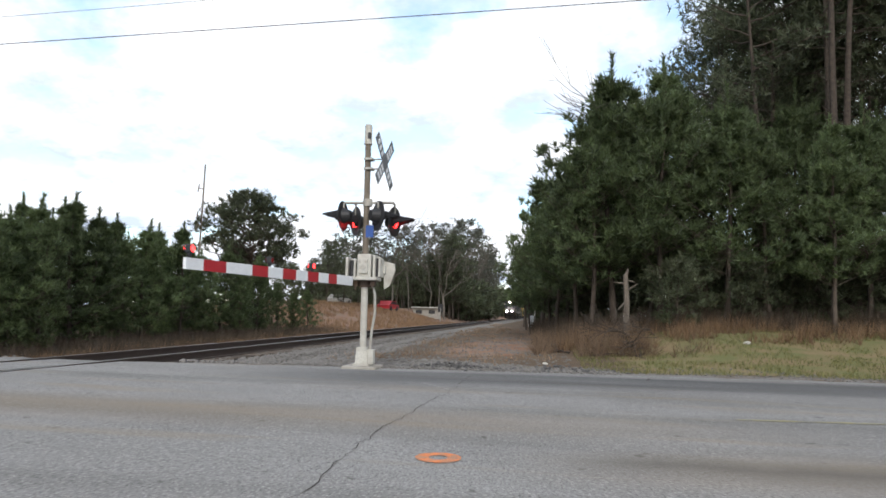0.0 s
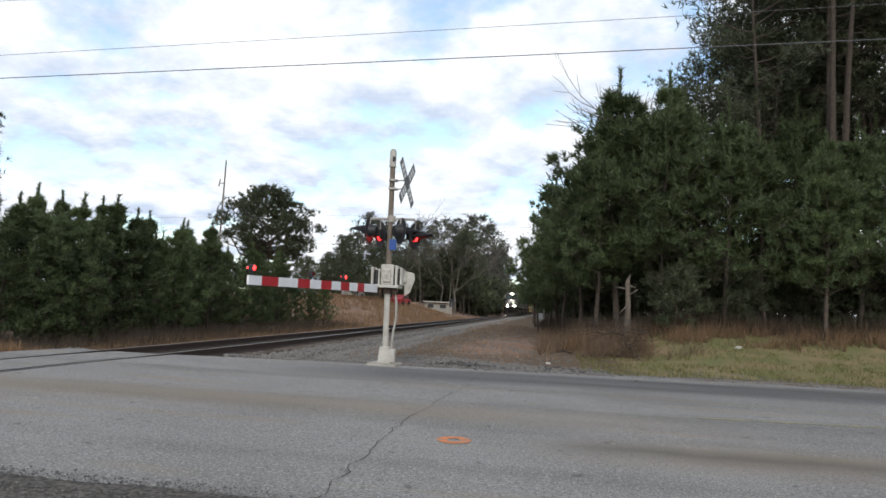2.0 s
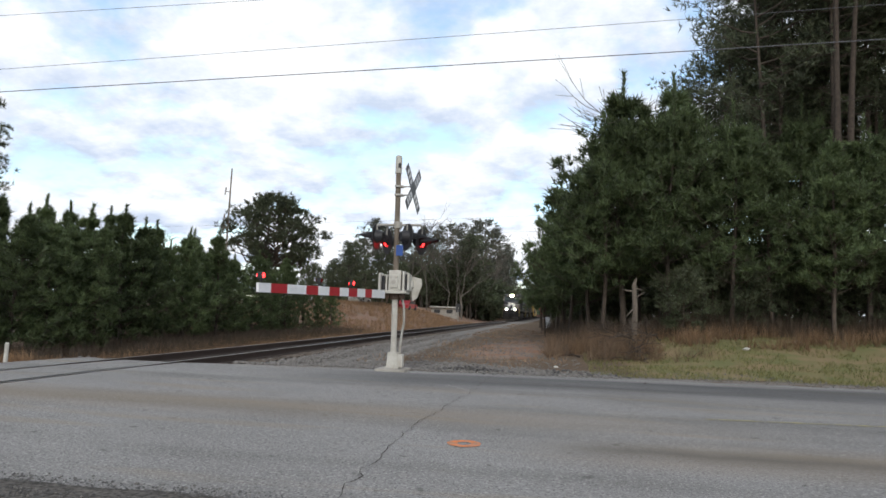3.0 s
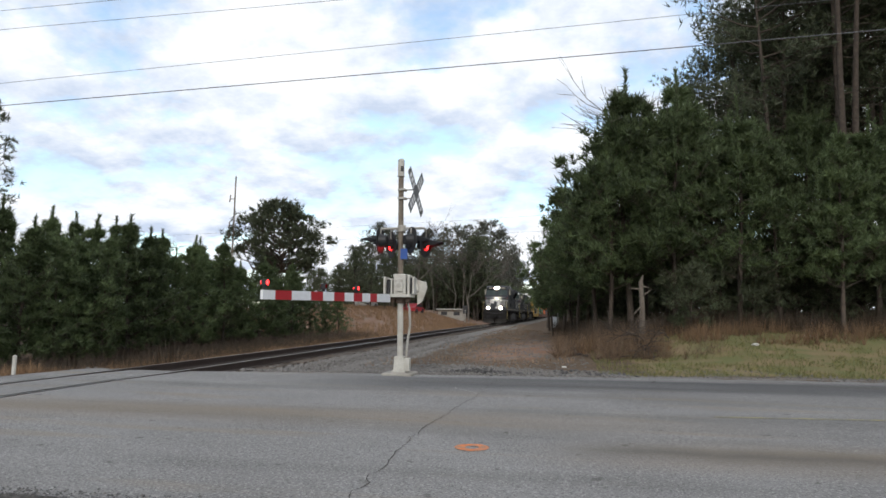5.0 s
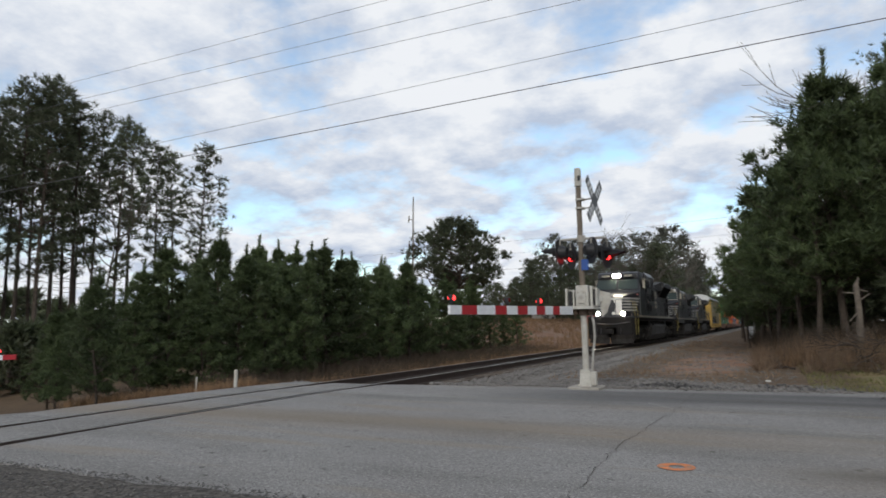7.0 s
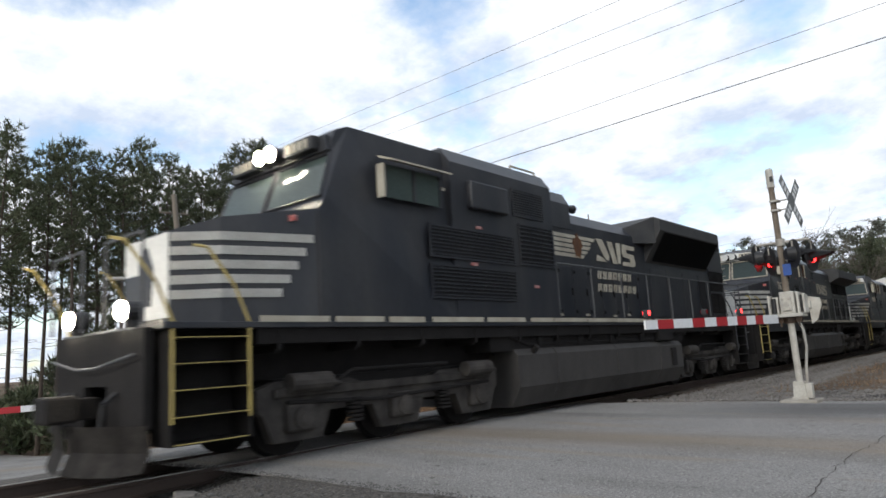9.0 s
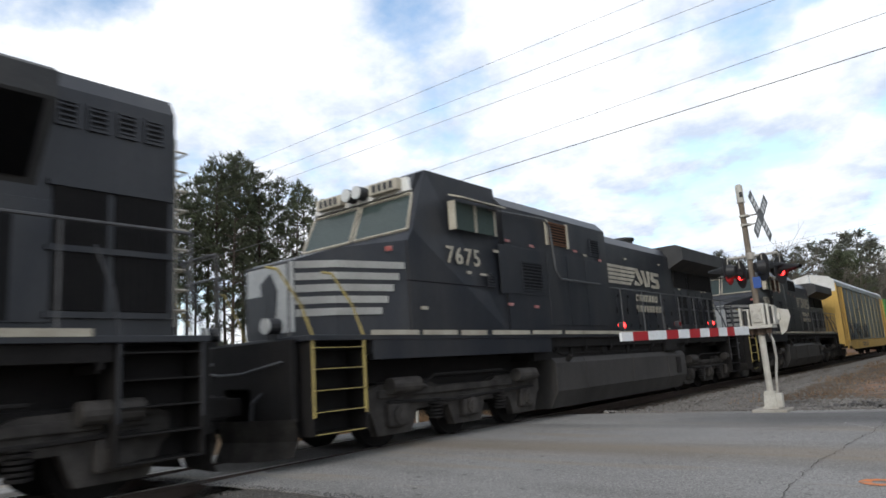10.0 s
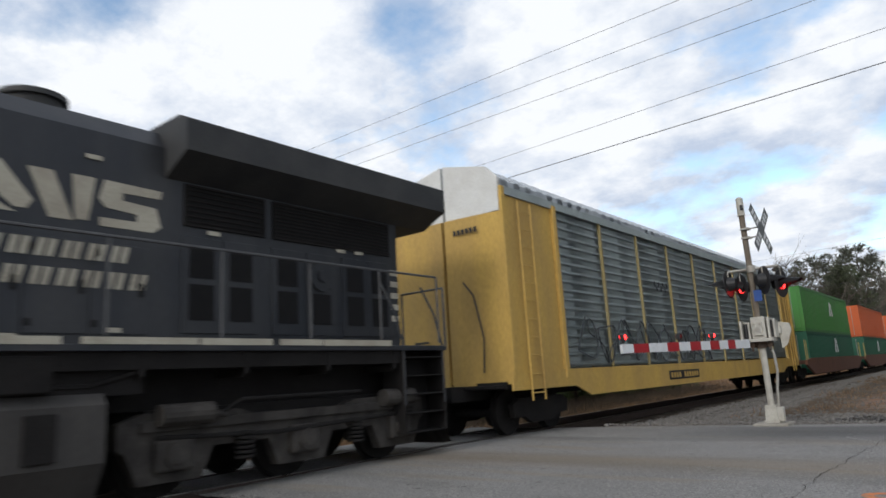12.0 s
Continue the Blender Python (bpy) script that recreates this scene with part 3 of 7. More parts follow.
def build_signal():
    t = thing("crossing_signal", "tall grey crossing signal with crossbuck, red flashers and lowered striped gate", "crossing signal", m=pose(-3.38, 14.05, -0.06))
    bm = bmesh.new()
    bx(bm, -0.33, 0.33, -0.33, 0.33, -0.35, 0.06, 0.03)
    part("foundation", bm, CONCRETE, t, "cracked concrete foundation")
    bm = bmesh.new()
    bx(bm, -0.15, 0.15, -0.15, 0.15, 0.06, 0.10)
    profile(bm, [(-0.12, 0.10), (0.12, 0.10), (0.10, 0.40), (-0.10, 0.40)], "y", -0.11, 0.11)
    bx(bm, 0.09, 0.22, -0.08, 0.08, 0.08, 0.36, 0.015)
    part("base_casting", bm, CASE_WHITE, t, "off-white base casting")
    lean = Vector((-0.03, 0.0, 0))
    bm = bmesh.new()
    rod(bm, (0, 0, 0.4), Vector((0, 0, 1.72)) + lean * 0.3, 0.064, 0.064, 16)
    part("lower_mast", bm, CASE_WHITE, t, "white-painted lower mast")
    bm = bmesh.new()
    rod(bm, Vector((0, 0, 1.7)) + lean * 0.3, Vector((0, 0, 4.32)) + lean, 0.060, 0.058, 16)
    part("mast", bm, POLE_RUST, t, "rust-stained steel mast")
    bm = bmesh.new()
    rod(bm, Vector((0, 0, 4.31)) + lean, Vector((0, 0, 4.67)) + lean, 0.072, 0.072, 16)
    rod(bm, Vector((0, 0, 4.31)) + lean, Vector((0, 0, 4.33)) + lean, 0.08, 0.08, 16)
    rod(bm, Vector((0, 0, 4.67)) + lean, Vector((0, 0, 4.71)) + lean, 0.074, 0.05, 16)
    top = part("bell_cap", bm, CASE_WHITE, t, "white cylindrical mast cap")
    bm = bmesh.new()
    disc(bm, (0.012, -0.076, 4.50), (0.1, -1, 0), 0.034, 0.012, 14)
    bx(bm, -0.02, 0.042, -0.082, -0.07, 4.42, 4.50)
    part("cap_opening", bm, BLACK_PAINT, top)
    # crossbuck, facing along the road
    for z in (3.82, 4.01):
        bm = bmesh.new()
        rod(bm, (0, -0.02, z), (0.30, -0.02, z), 0.016)
        bx(bm, -0.08, 0.09, -0.1, 0.08, z - 0.02, z + 0.02)
        part("crossbuck_bracket", bm, GALV, t)
    for s in (-1, 1):
        m = pose(0.32 + 0.005 * s, -0.04, 3.95) @ pose(0, 0, 0, 0, 0, -7) @ pose(0, 0, 0, 45 * s)
        bm = bmesh.new()
        bx(bm, -0.003, 0.003, -0.61, 0.61, -0.115, 0.115, 0, m)
        blade = part("crossbuck_blade", bm, SIGN_BACK, t, "weathered crossbuck blade")
        for q in (-0.46, -0.33, -0.20, 0.20, 0.33, 0.46):
            bm = bmesh.new()
            bx(bm, -0.006, 0.006, q - 0.04, q + 0.04, -0.07, 0.07, 0, m)
            part("sign_bar", bm, SIGN_WHITE, blade, "pale bar of worn lettering")
    # flashers, two towards each side of the crossing
    bm = bmesh.new()
    rod(bm, (-0.48, 0.0, 3.16), (0.52, 0.0, 3.16), 0.028)
    for x, y, z in ((-0.45, -0.1, 3.02), (-0.26, 0.1, 2.94), (0.24, -0.12, 3.02), (0.50, 0.15, 2.94)):
        pipe(bm, [(x, 0, 3.16), (x, y, 3.14), (x, y, z)], 0.022, 8)
    rod(bm, (0, 0, 3.09), (0, 0, 3.23), 0.09, 0.09, 14)
    part("lamp_crossarm", bm, GALV, t)
    flasher(t, (-0.45, -0.10, 2.89), (-0.99, 0.07, -0.03), False)
    flasher(t, (-0.25, 0.10, 2.81), (-0.82, -0.57, -0.03), True)
    flasher(t, (0.24, -0.12, 2.89), (0.80, 0.60, -0.03), False)
    flasher(t, (0.50, 0.15, 2.81), (0.98, -0.22, -0.03), True)
    bm = bmesh.new()
    bx(bm, 0.0, 0.15, -0.085, -0.075, 2.48, 2.71)
    part("notice_plate", bm, SIGN_BLUE, t, "small blue notice plate")
    # gate mechanism: a case on a shelf round the mast, shaft ends, clamps and counterweight
    bm = bmesh.new()
    bx(bm, -0.13, 0.14, -0.16, 0.16, 1.72, 2.16, 0.025)
    bx(bm, -0.08, 0.09, -0.21, -0.15, 1.78, 2.06, 0.015)
    part("mechanism_case", bm, CASE_WHITE, t, "off-white gate mechanism case")
    for x0, x1, z1 in ((-0.36, -0.16, 2.10), (0.17, 0.32, 2.14)):
        bm = bmesh.new()
        bx(bm, x0, x0 + 0.05, -0.14, 0.16, 1.72, z1, 0.012)
        bx(bm, x1 - 0.04, x1, -0.14, 0.16, 1.72, z1 - 0.06, 0.012)
        bx(bm, x0 + 0.04, x1 - 0.03, 0.04, 0.14, 1.72, z1 - 0.03, 0.012)
        cheek = part("shaft_bracket", bm, CASE_WHITE, t, "off-white shaft bracket")
        bm = bmesh.new()
        rod(bm, ((x0 + x1) / 2, -0.03, 1.74), ((x0 + x1) / 2, -0.03, z1 - 0.06), 0.052, 0.045, 12)
        part("shaft", bm, BLACK_PAINT, cheek)
    bm = bmesh.new()
    bx(bm, -0.50, 0.28, -0.26, 0.16, 1.655, 1.72, 0.012)
    bx(bm, -0.34, -0.20, -0.20, 0.1, 1.60, 1.66, 0.01)
    part("mechanism_shelf", bm, CASE_WHITE, t, "off-white shelf under the mechanism")
    bm = bmesh.new()
    rod(bm, (0.0, 0.0, 1.53), (0.0, 0.0, 1.655), 0.11, 0.13, 14)
    for x in (-0.16, 0.17):
        bx(bm, x - 0.05, x + 0.05, -0.13, 0.0, 1.55, 1.655, 0.012)
        rod(bm, (x, -0.10, 1.47), (x, -0.10, 1.6), 0.018, 0.018, 8)
    part("mast_clamp", bm, RUSTY_DARK, t, "dark rusted mast clamp")
    for c, r in (((0.0, -0.215, 1.90), 0.05), ((-0.06, -0.215, 2.0), 0.022), ((0.06, -0.215, 2.0), 0.022)):
        bm = bmesh.new()
        disc(bm, c, (0, 1, 0), r, 0.03)
        part("shaft_end", bm, GALV, t)
    bm = bmesh.new()
    profile(bm, [(0.30, 2.05), (0.52, 2.00), (0.54, 1.86), (0.44, 1.58), (0.33, 1.50)], "y", 0.18, 0.23)
    bx(bm, 0.24, 0.36, 0.10, 0.24, 1.80, 1.96, 0.02)
    part("counterweight", bm, CASE_WHITE, t, "off-white counterweight arm")
    bm = bmesh.new()
    pipe(bm, [(0.13, -0.02, 1.60), (0.20, -0.02, 1.40), (0.21, 0.0, 1.05), (0.16, 0.0, 0.72), (0.13, 0.0, 0.36)], 0.026, 8)
    part("conduit", bm, GALV, t, "grey bent cable conduit")
    seg = [(0.16, 0), (0.075, 1), (0.085, 0), (0.085, 1), (0.085, 0), (0.09, 1), (0.09, 0), (0.09, 1), (0.13, 0), (0.10, 1), (0.07, 0)]
    tot = sum(w for w, _ in seg)
    gate_arm(t, (-0.17, -0.32, 1.63), GATE_TIP, ((0.35, True), (0.62, False), (0.985, True)), [(w / tot, r) for w, r in seg])
    return t


GATE_TIP = (-0.65, -5.45, 1.56)
build_signal()


def build_far_gate():
    """The gate of the opposite lane, beyond the track."""
    base = Vector((-21.1, 4.2, float(ground_z(-21.1, 4.2))))
    t = thing("crossing_gate", "lowered red and white crossing gate beyond the track", "crossing gate", m=pose(*base))
    z = 0.46 - base.z
    bm = bmesh.new()
    bx(bm, -0.4, 0.4, -0.4, 0.4, -0.3, 0.08, 0.02)
    part("foundation", bm, CONCRETE, t)
    bm = bmesh.new()
    rod(bm, (0, 0, 0.05), (0, 0, 4.6), 0.064, 0.06, 14)
    part("mast", bm, CASE_WHITE, t)
    bm = bmesh.new()
    bx(bm, -0.2, 0.2, -0.2, 0.2, z - 0.2, z + 0.3, 0.02)
    part("mechanism_case", bm, CASE_WHITE, t)
    tip = Vector((-17.72, 11.22, 0.62)) - base
    seg = [(0.14, 0), (0.065, 1), (0.06, 0), (0.065, 1), (0.06, 0), (0.075, 1), (0.07, 0), (0.075, 1), (0.075, 0), (0.08, 1), (0.06, 0), (0.075, 1), (0.06, 0), (0.04, 1)]
    tot = sum(w for w, _ in seg)
    gate_arm(t, (0.12, 0.25, z), tip, ((0.45, True), (0.72, False), (0.95, True)), [(w / tot, r) for w, r in seg])


build_far_gate()


# ---- trees ----
def tubes(segs, sides=5):
    """Tapered round pieces from rows of (p0, p1, r0, r1)."""
    segs = np.asarray(segs, float)
    p0, p1, r0, r1 = segs[:, 0:3], segs[:, 3:6], segs[:, 6], segs[:, 7]
    d = p1 - p0
    d /= np.linalg.norm(d, axis=1, keepdims=True) + 1e-9
    ref = np.where(np.abs(d[:, 2:3]) > 0.9, np.array([[1.0, 0, 0]]), np.array([[0, 0, 1.0]]))
    u = np.cross(d, ref)
    u /= np.linalg.norm(u, axis=1, keepdims=True) + 1e-9
    w = np.cross(d, u)
    V = []
    for p, r in ((p0, r0), (p1, r1)):
        for k in range(sides):
            a = 2 * math.pi * k / sides
            V.append(p + (u * math.cos(a) + w * math.sin(a)) * r[:, None])
    V = np.stack(V, 1).reshape(-1, 3)
    n = 2 * sides
    base = np.arange(len(segs))[:, None] * n
    F = [np.concatenate([base + k, base + (k + 1) % sides, base + sides + (k + 1) % sides, base + sides + k], 1) for k in range(sides)]
    return V, np.concatenate(F)


def needles(P, D, rng, n=12, length=0.3, width=0.035, cone=0.8):
    """Tufts of thin needles at the points P that point along D."""
    P, D = np.repeat(np.asarray(P, float), n, 0), np.repeat(np.asarray(D, float), n, 0)
    d = D / (np.linalg.norm(D, axis=1, keepdims=True) + 1e-9) + rng.normal(0, cone, P.shape)
    d /= np.linalg.norm(d, axis=1, keepdims=True) + 1e-9
    s = np.cross(d, rng.normal(0, 1, P.shape))
    s /= np.linalg.norm(s, axis=1, keepdims=True) + 1e-9
    L = length * rng.uniform(0.6, 1.2, (len(P), 1))
    A = P + d * L * 0.05
    V = np.stack([A - s * width, A + s * width, P + d * L], 1).reshape(-1, 3)
    return V, np.arange(len(V)).reshape(-1, 3)


def young_pine_mesh(seed, h, R, low=0.08, clumps=4, n=11, length=0.30, width=0.02, sides=5, gap=1.0, puff=0.20):
    """Whorls of rising branches whose twigs end in round clumps of needles, with gaps between the whorls."""
    rng = np.random.default_rng(seed)
    segs, P, D, C = [], [], [], []
    lean = rng.normal(0, 0.02, 2)
    def axis(z):
        return np.array([lean[0] * z + 0.08 * math.sin(z * 0.9 + seed), lean[1] * z + 0.08 * math.cos(z * 0.7 + seed), z])
    for k in range(8):
        z0, z1 = h * k / 8, h * (k + 1) / 8
        segs.append((*axis(z0), *axis(z1), 0.012 * h * (1 - z0 / h) + 0.018, 0.012 * h * (1 - z1 / h) + 0.014))
    z = h * low
    while z < h * 0.97:
        f = z / h
        r = R * (min(1.0, 1.30 * (1 - f) ** 0.82)) * (0.62 + 0.38 * min(1, f / 0.25))
        nb = rng.integers(4, 7)
        a0 = rng.uniform(0, 6.28)
        for b in range(nb):
            a = a0 + 6.28 * b / nb + rng.normal(0, 0.3)
            L = r * rng.uniform(0.40, 1.28)
            up = 0.12 + 0.62 * f + rng.normal(0, 0.12)
            out, side = np.array([math.cos(a), math.sin(a), 0]), np.array([-math.sin(a), math.cos(a), 0])
            def at(q):
                return axis(z) + out * L * q + np.array([0, 0, L * (up * q + 0.28 * q * q)])
            prev = axis(z)
            for s in range(1, 4):
                pt = at(s / 3)
                segs.append((*prev, *pt, 0.02 * (1 - 0.25 * (s - 1)) * (1.2 - f), 0.02 * (1 - 0.25 * s) * (1.2 - f) + 0.003))
                prev = pt
            for s in range(clumps):
                q = 1.0 if s == 0 else rng.uniform(0.38, 0.98)
                c = at(q) + side * (0 if s == 0 else rng.choice((-1, 1)) * L * rng.uniform(0.12, 0.36)) + np.array([0, 0, rng.uniform(-0.02, 0.16) * L])
                if s:
                    segs.append((*at(q * 0.85), *c, 0.009, 0.004))
                k = 1.0 if f < 0.8 else 0.7
                m = 5
                P += list(c + rng.normal(0, 1, (m, 3)) * puff * k * np.array([0.62, 0.62, 0.5]))
                D += [out * 0.55 + np.array([0, 0, 0.75 + 0.5 * f])] * m
        z += h * rng.uniform(0.058, 0.088) * gap
    # leader and upright candles round the top
    for k in range(18):
        C.append(axis(h * (0.88 + 0.012 * k)))
    for k in range(11):
        a, rr = rng.uniform(0, 6.28), rng.uniform(0.10, 0.60) * R
        b0 = axis(h * 0.93 * (1 - (rr / (1.3 * R)) ** 1.22)) + np.array([math.cos(a) * rr, math.sin(a) * rr, 0.35 * rr])
        for s in range(7):
            C.append(b0 + np.array([0, 0, 0.021 * h * s]))
    V1, F1 = needles(P, D, rng, n, length, width, 0.75)
    V2, F2 = needles(C, np.tile([0, 0, 1.0], (len(C), 1)), rng, n, length * 0.75, width, 0.42)
    return tubes(segs, sides), (np.concatenate([V1, V2]), np.concatenate([F1, F2 + len(V1)]))


def crown_pine_mesh(seed, h, z0, rw, count=60, puff=0.40, tufts=13, n=9, length=0.40, width=0.03, dome=False, dead=8, sides=5):
    """A bare trunk under a crown of separate needle clumps, each on a limb of its own."""
    rng = np.random.default_rng(seed)
    segs, P, D = [], [], []
    bend = rng.normal(0, 0.35, 2)
    def axis(z):
        f = z / h
        return np.array([bend[0] * f * f + 0.10 * math.sin(4 * f + seed), bend[1] * f * f, z])
    top = 0.93 * h
    for k in range(10):
        a, b = top * k / 10, top * (k + 1) / 10
        segs.append((*axis(a), *axis(b), 0.0088 * h * (1 - 0.88 * a / h), 0.0088 * h * (1 - 0.88 * b / h)))
    for i in range(count):
        u = (i + rng.uniform(0, 1)) / count
        p = math.sqrt(max(0.0, 1 - u ** 2.4)) * (0.72 + 0.28 * min(1, u / 0.2)) if dome else math.sin(math.pi * min(0.97, 0.20 + 0.77 * u)) ** 0.75
        a = i * 2.39996 + rng.normal(0, 0.5)
        r = rw * p * rng.uniform(0.35, 1.0) * (1 + 0.28 * math.sin(3 * a + seed) * (1 - u))
        zc = h * (z0 + (0.985 - z0) * u)
        c = axis(min(zc, top)) * (1, 1, 0) + np.array([math.cos(a) * r, math.sin(a) * r, zc])
        o = axis(max(h * z0 * 0.92, min(zc - 0.55 * r, top)))
        m = o * 0.45 + c * 0.55 + rng.normal(0, 0.07, 3) * r + np.array([0, 0, -0.06 * r])
        g = 0.016 + 0.016 * r
        segs += [(*o, *m, g, g * 0.7), (*m, *c, g * 0.7, 0.008)]
        w = puff * rng.uniform(0.75, 1.25)
        P += list(c + rng.normal(0, 1, (tufts, 3)) * w * np.array([0.8, 0.8, 0.42]))
        D += [(math.cos(a) * 0.5, math.sin(a) * 0.5, 0.8)] * tufts
    for i in range(dead):
        f = rng.uniform(0.2, z0 + 0.1)
        a, L = rng.uniform(0, 6.28), rng.uniform(0.4, 0.6 + 0.5 * rw)
        o = axis(h * f)
        m = o + np.array([math.cos(a), math.sin(a), 0.1]) * L * 0.6
        segs += [(*o, *m, 0.022, 0.013), (*m, *(m + np.array([math.cos(a + 0.3), math.sin(a + 0.3), -0.1]) * L * 0.5), 0.013, 0.005)]
    return tubes(segs, sides), needles(P, D, rng, n, length, width, 0.9)


def tall_pine_mesh(seed, h, first=0.55, spread=3.0, tufts=26, n=9, length=0.42, width=0.05, dead=10, round_top=0.5, sides=6):
    rng = np.random.default_rng(seed)
    segs, P, D = [], [], []
    bend = rng.normal(0, 0.5, 2)
    def axis(z):
        f = z / h
        return np.array([bend[0] * f * f, bend[1] * f * f + 0.12 * math.sin(5 * f + seed), z])
    for k in range(10):
        z0, z1 = h * k / 10, h * (k + 1) / 10
        segs.append((*axis(z0), *axis(z1), 0.0095 * h * (1 - 0.86 * z0 / h), 0.0095 * h * (1 - 0.86 * z1 / h)))
    limbs = int(16 + 10 * (1 - first) * 2)
    for i in range(limbs):
        f = first + (1 - first) * (i + rng.uniform(0, 1)) / limbs
        g = (f - first) / (1 - first)
        L = spread * (math.sin(math.pi * min(1, 0.18 + 0.80 * g)) ** 0.8) * rng.uniform(0.55, 1.15)
        a = rng.uniform(0, 6.28)
        up = 0.15 + 0.8 * g * round_top * 2
        prev = axis(h * f)
        o = prev.copy()
        for s in range(1, 5):
            q = s / 4
            pt = o + np.array([math.cos(a) * L * q, math.sin(a) * L * q, L * up * q * (0.6 + 0.5 * q)]) + rng.normal(0, 0.06, 3) * L * 0.4
            segs.append((*prev, *pt, 0.045 * (1 - q * 0.85 + 0.2) * (L / 3 + 0.2), 0.045 * (1 - q * 0.85) * (L / 3 + 0.2)))
            prev = pt
            if s >= 2:
                for b in range(2):
                    aa = a + rng.normal(0, 0.9)
                    e = pt + np.array([math.cos(aa), math.sin(aa), 0.5 + rng.normal(0, 0.2)]) * L * 0.25
                    segs.append((*pt, *e, 0.018, 0.007))
                    c = rng.normal(0, 1, (int(tufts * (0.35 + 0.3 * L / spread) / 2), 3)) * np.array([0.34, 0.34, 0.2]) * (0.5 + 0.22 * spread) + e
                    P += list(c)
                    D += [(math.cos(aa) * 0.6, math.sin(aa) * 0.6, 0.7)] * len(c)
    for i in range(dead):
        f = rng.uniform(0.2, first + 0.1)
        a, L = rng.uniform(0, 6.28), rng.uniform(0.5, 1.0 + 0.4 * spread)
        o = axis(h * f)
        m = o + np.array([math.cos(a), math.sin(a), 0.1]) * L * 0.6
        e = m + np.array([math.cos(a + 0.3), math.sin(a + 0.3), -0.15]) * L * 0.5
        segs += [(*o, *m, 0.025, 0.015), (*m, *e, 0.015, 0.005)]
    return tubes(segs, sides), needles(P, D, rng, n, length, width, 0.9)


def bare_tree_mesh(seed, h, spread=0.34, depth=5, r=0.0105):
    rng = np.random.default_rng(seed)
    segs = []
    def grow(p, d, L, rad, k):
        q = p + d * L * 0.55 + rng.normal(0, 0.03, 3) * L
        e = q + (d + rng.normal(0, 0.12, 3)) * L * 0.5
        segs.append((*p, *q, rad, rad * 0.85))
        segs.append((*q, *e, rad * 0.85, rad * 0.68))
        if k == 0:
            return
        for i in range(2 if k > 3 else 3):
            t = d + rng.normal(0, spread, 3) + np.array([0, 0, 0.12])
            t /= np.linalg.norm(t)
            o = e if i < 2 else q
            grow(o, t, L * rng.uniform(0.62, 0.86), max(rad * 0.62, 0.009), k - 1)
    grow(np.zeros(3), np.array([0, 0, 1.0]), h * 0.28, r * h, depth)
    S = np.asarray(segs)
    k = h / S[:, 5].max()
    S[:, :6] *= k
    return tubes(S, 4)


def tree_thing(name, label, meshes, bark, leaf, category="tree", group=""):
    t = thing(name, label, category, group)
    wood = new("trunk", mesh_np("trunk", *meshes[0], bark, True))
    wood.parent = t
    if leaf:
        crown = new("crown", mesh_np("crown", *meshes[1], leaf))
        crown.parent = t
    return t


def plant(kinds, spots, rng, group="", smin=0.9, smax=1.12):
    """Copies of the kinds at rows of (x, y, height); the first use of each kind is moved, later ones are copies."""
    for i, (x, y, h) in enumerate(spots):
        c = float(track_x(y))
        if abs(x - c) < 6.0:
            x = c - 6.5 - rng.uniform(0, 4) if x < c + 2 else c + 6.5 + rng.uniform(0, 3)
        src, h0, used = kinds[i % len(kinds)]
        s = h / h0
        m = pose(x, y, float(ground_z(x, y)) - 0.05, 0, 0, rng.uniform(0, 360))
        if used:
            ob = copy_thing(src, m)
        else:
            ob, kinds[i % len(kinds)] = src, (src, h0, True)
            ob.matrix_basis = m
        w = s * rng.uniform(smin, smax)
        ob.scale = (w, w, s)
        if group:
            ob["group"] = group


def along(az, dist):
    """A place on the plan by bearing (degrees to the left of the track) and distance from the road verge."""
    a = radians(az)
    return -math.sin(a) * dist, math.cos(a) * dist


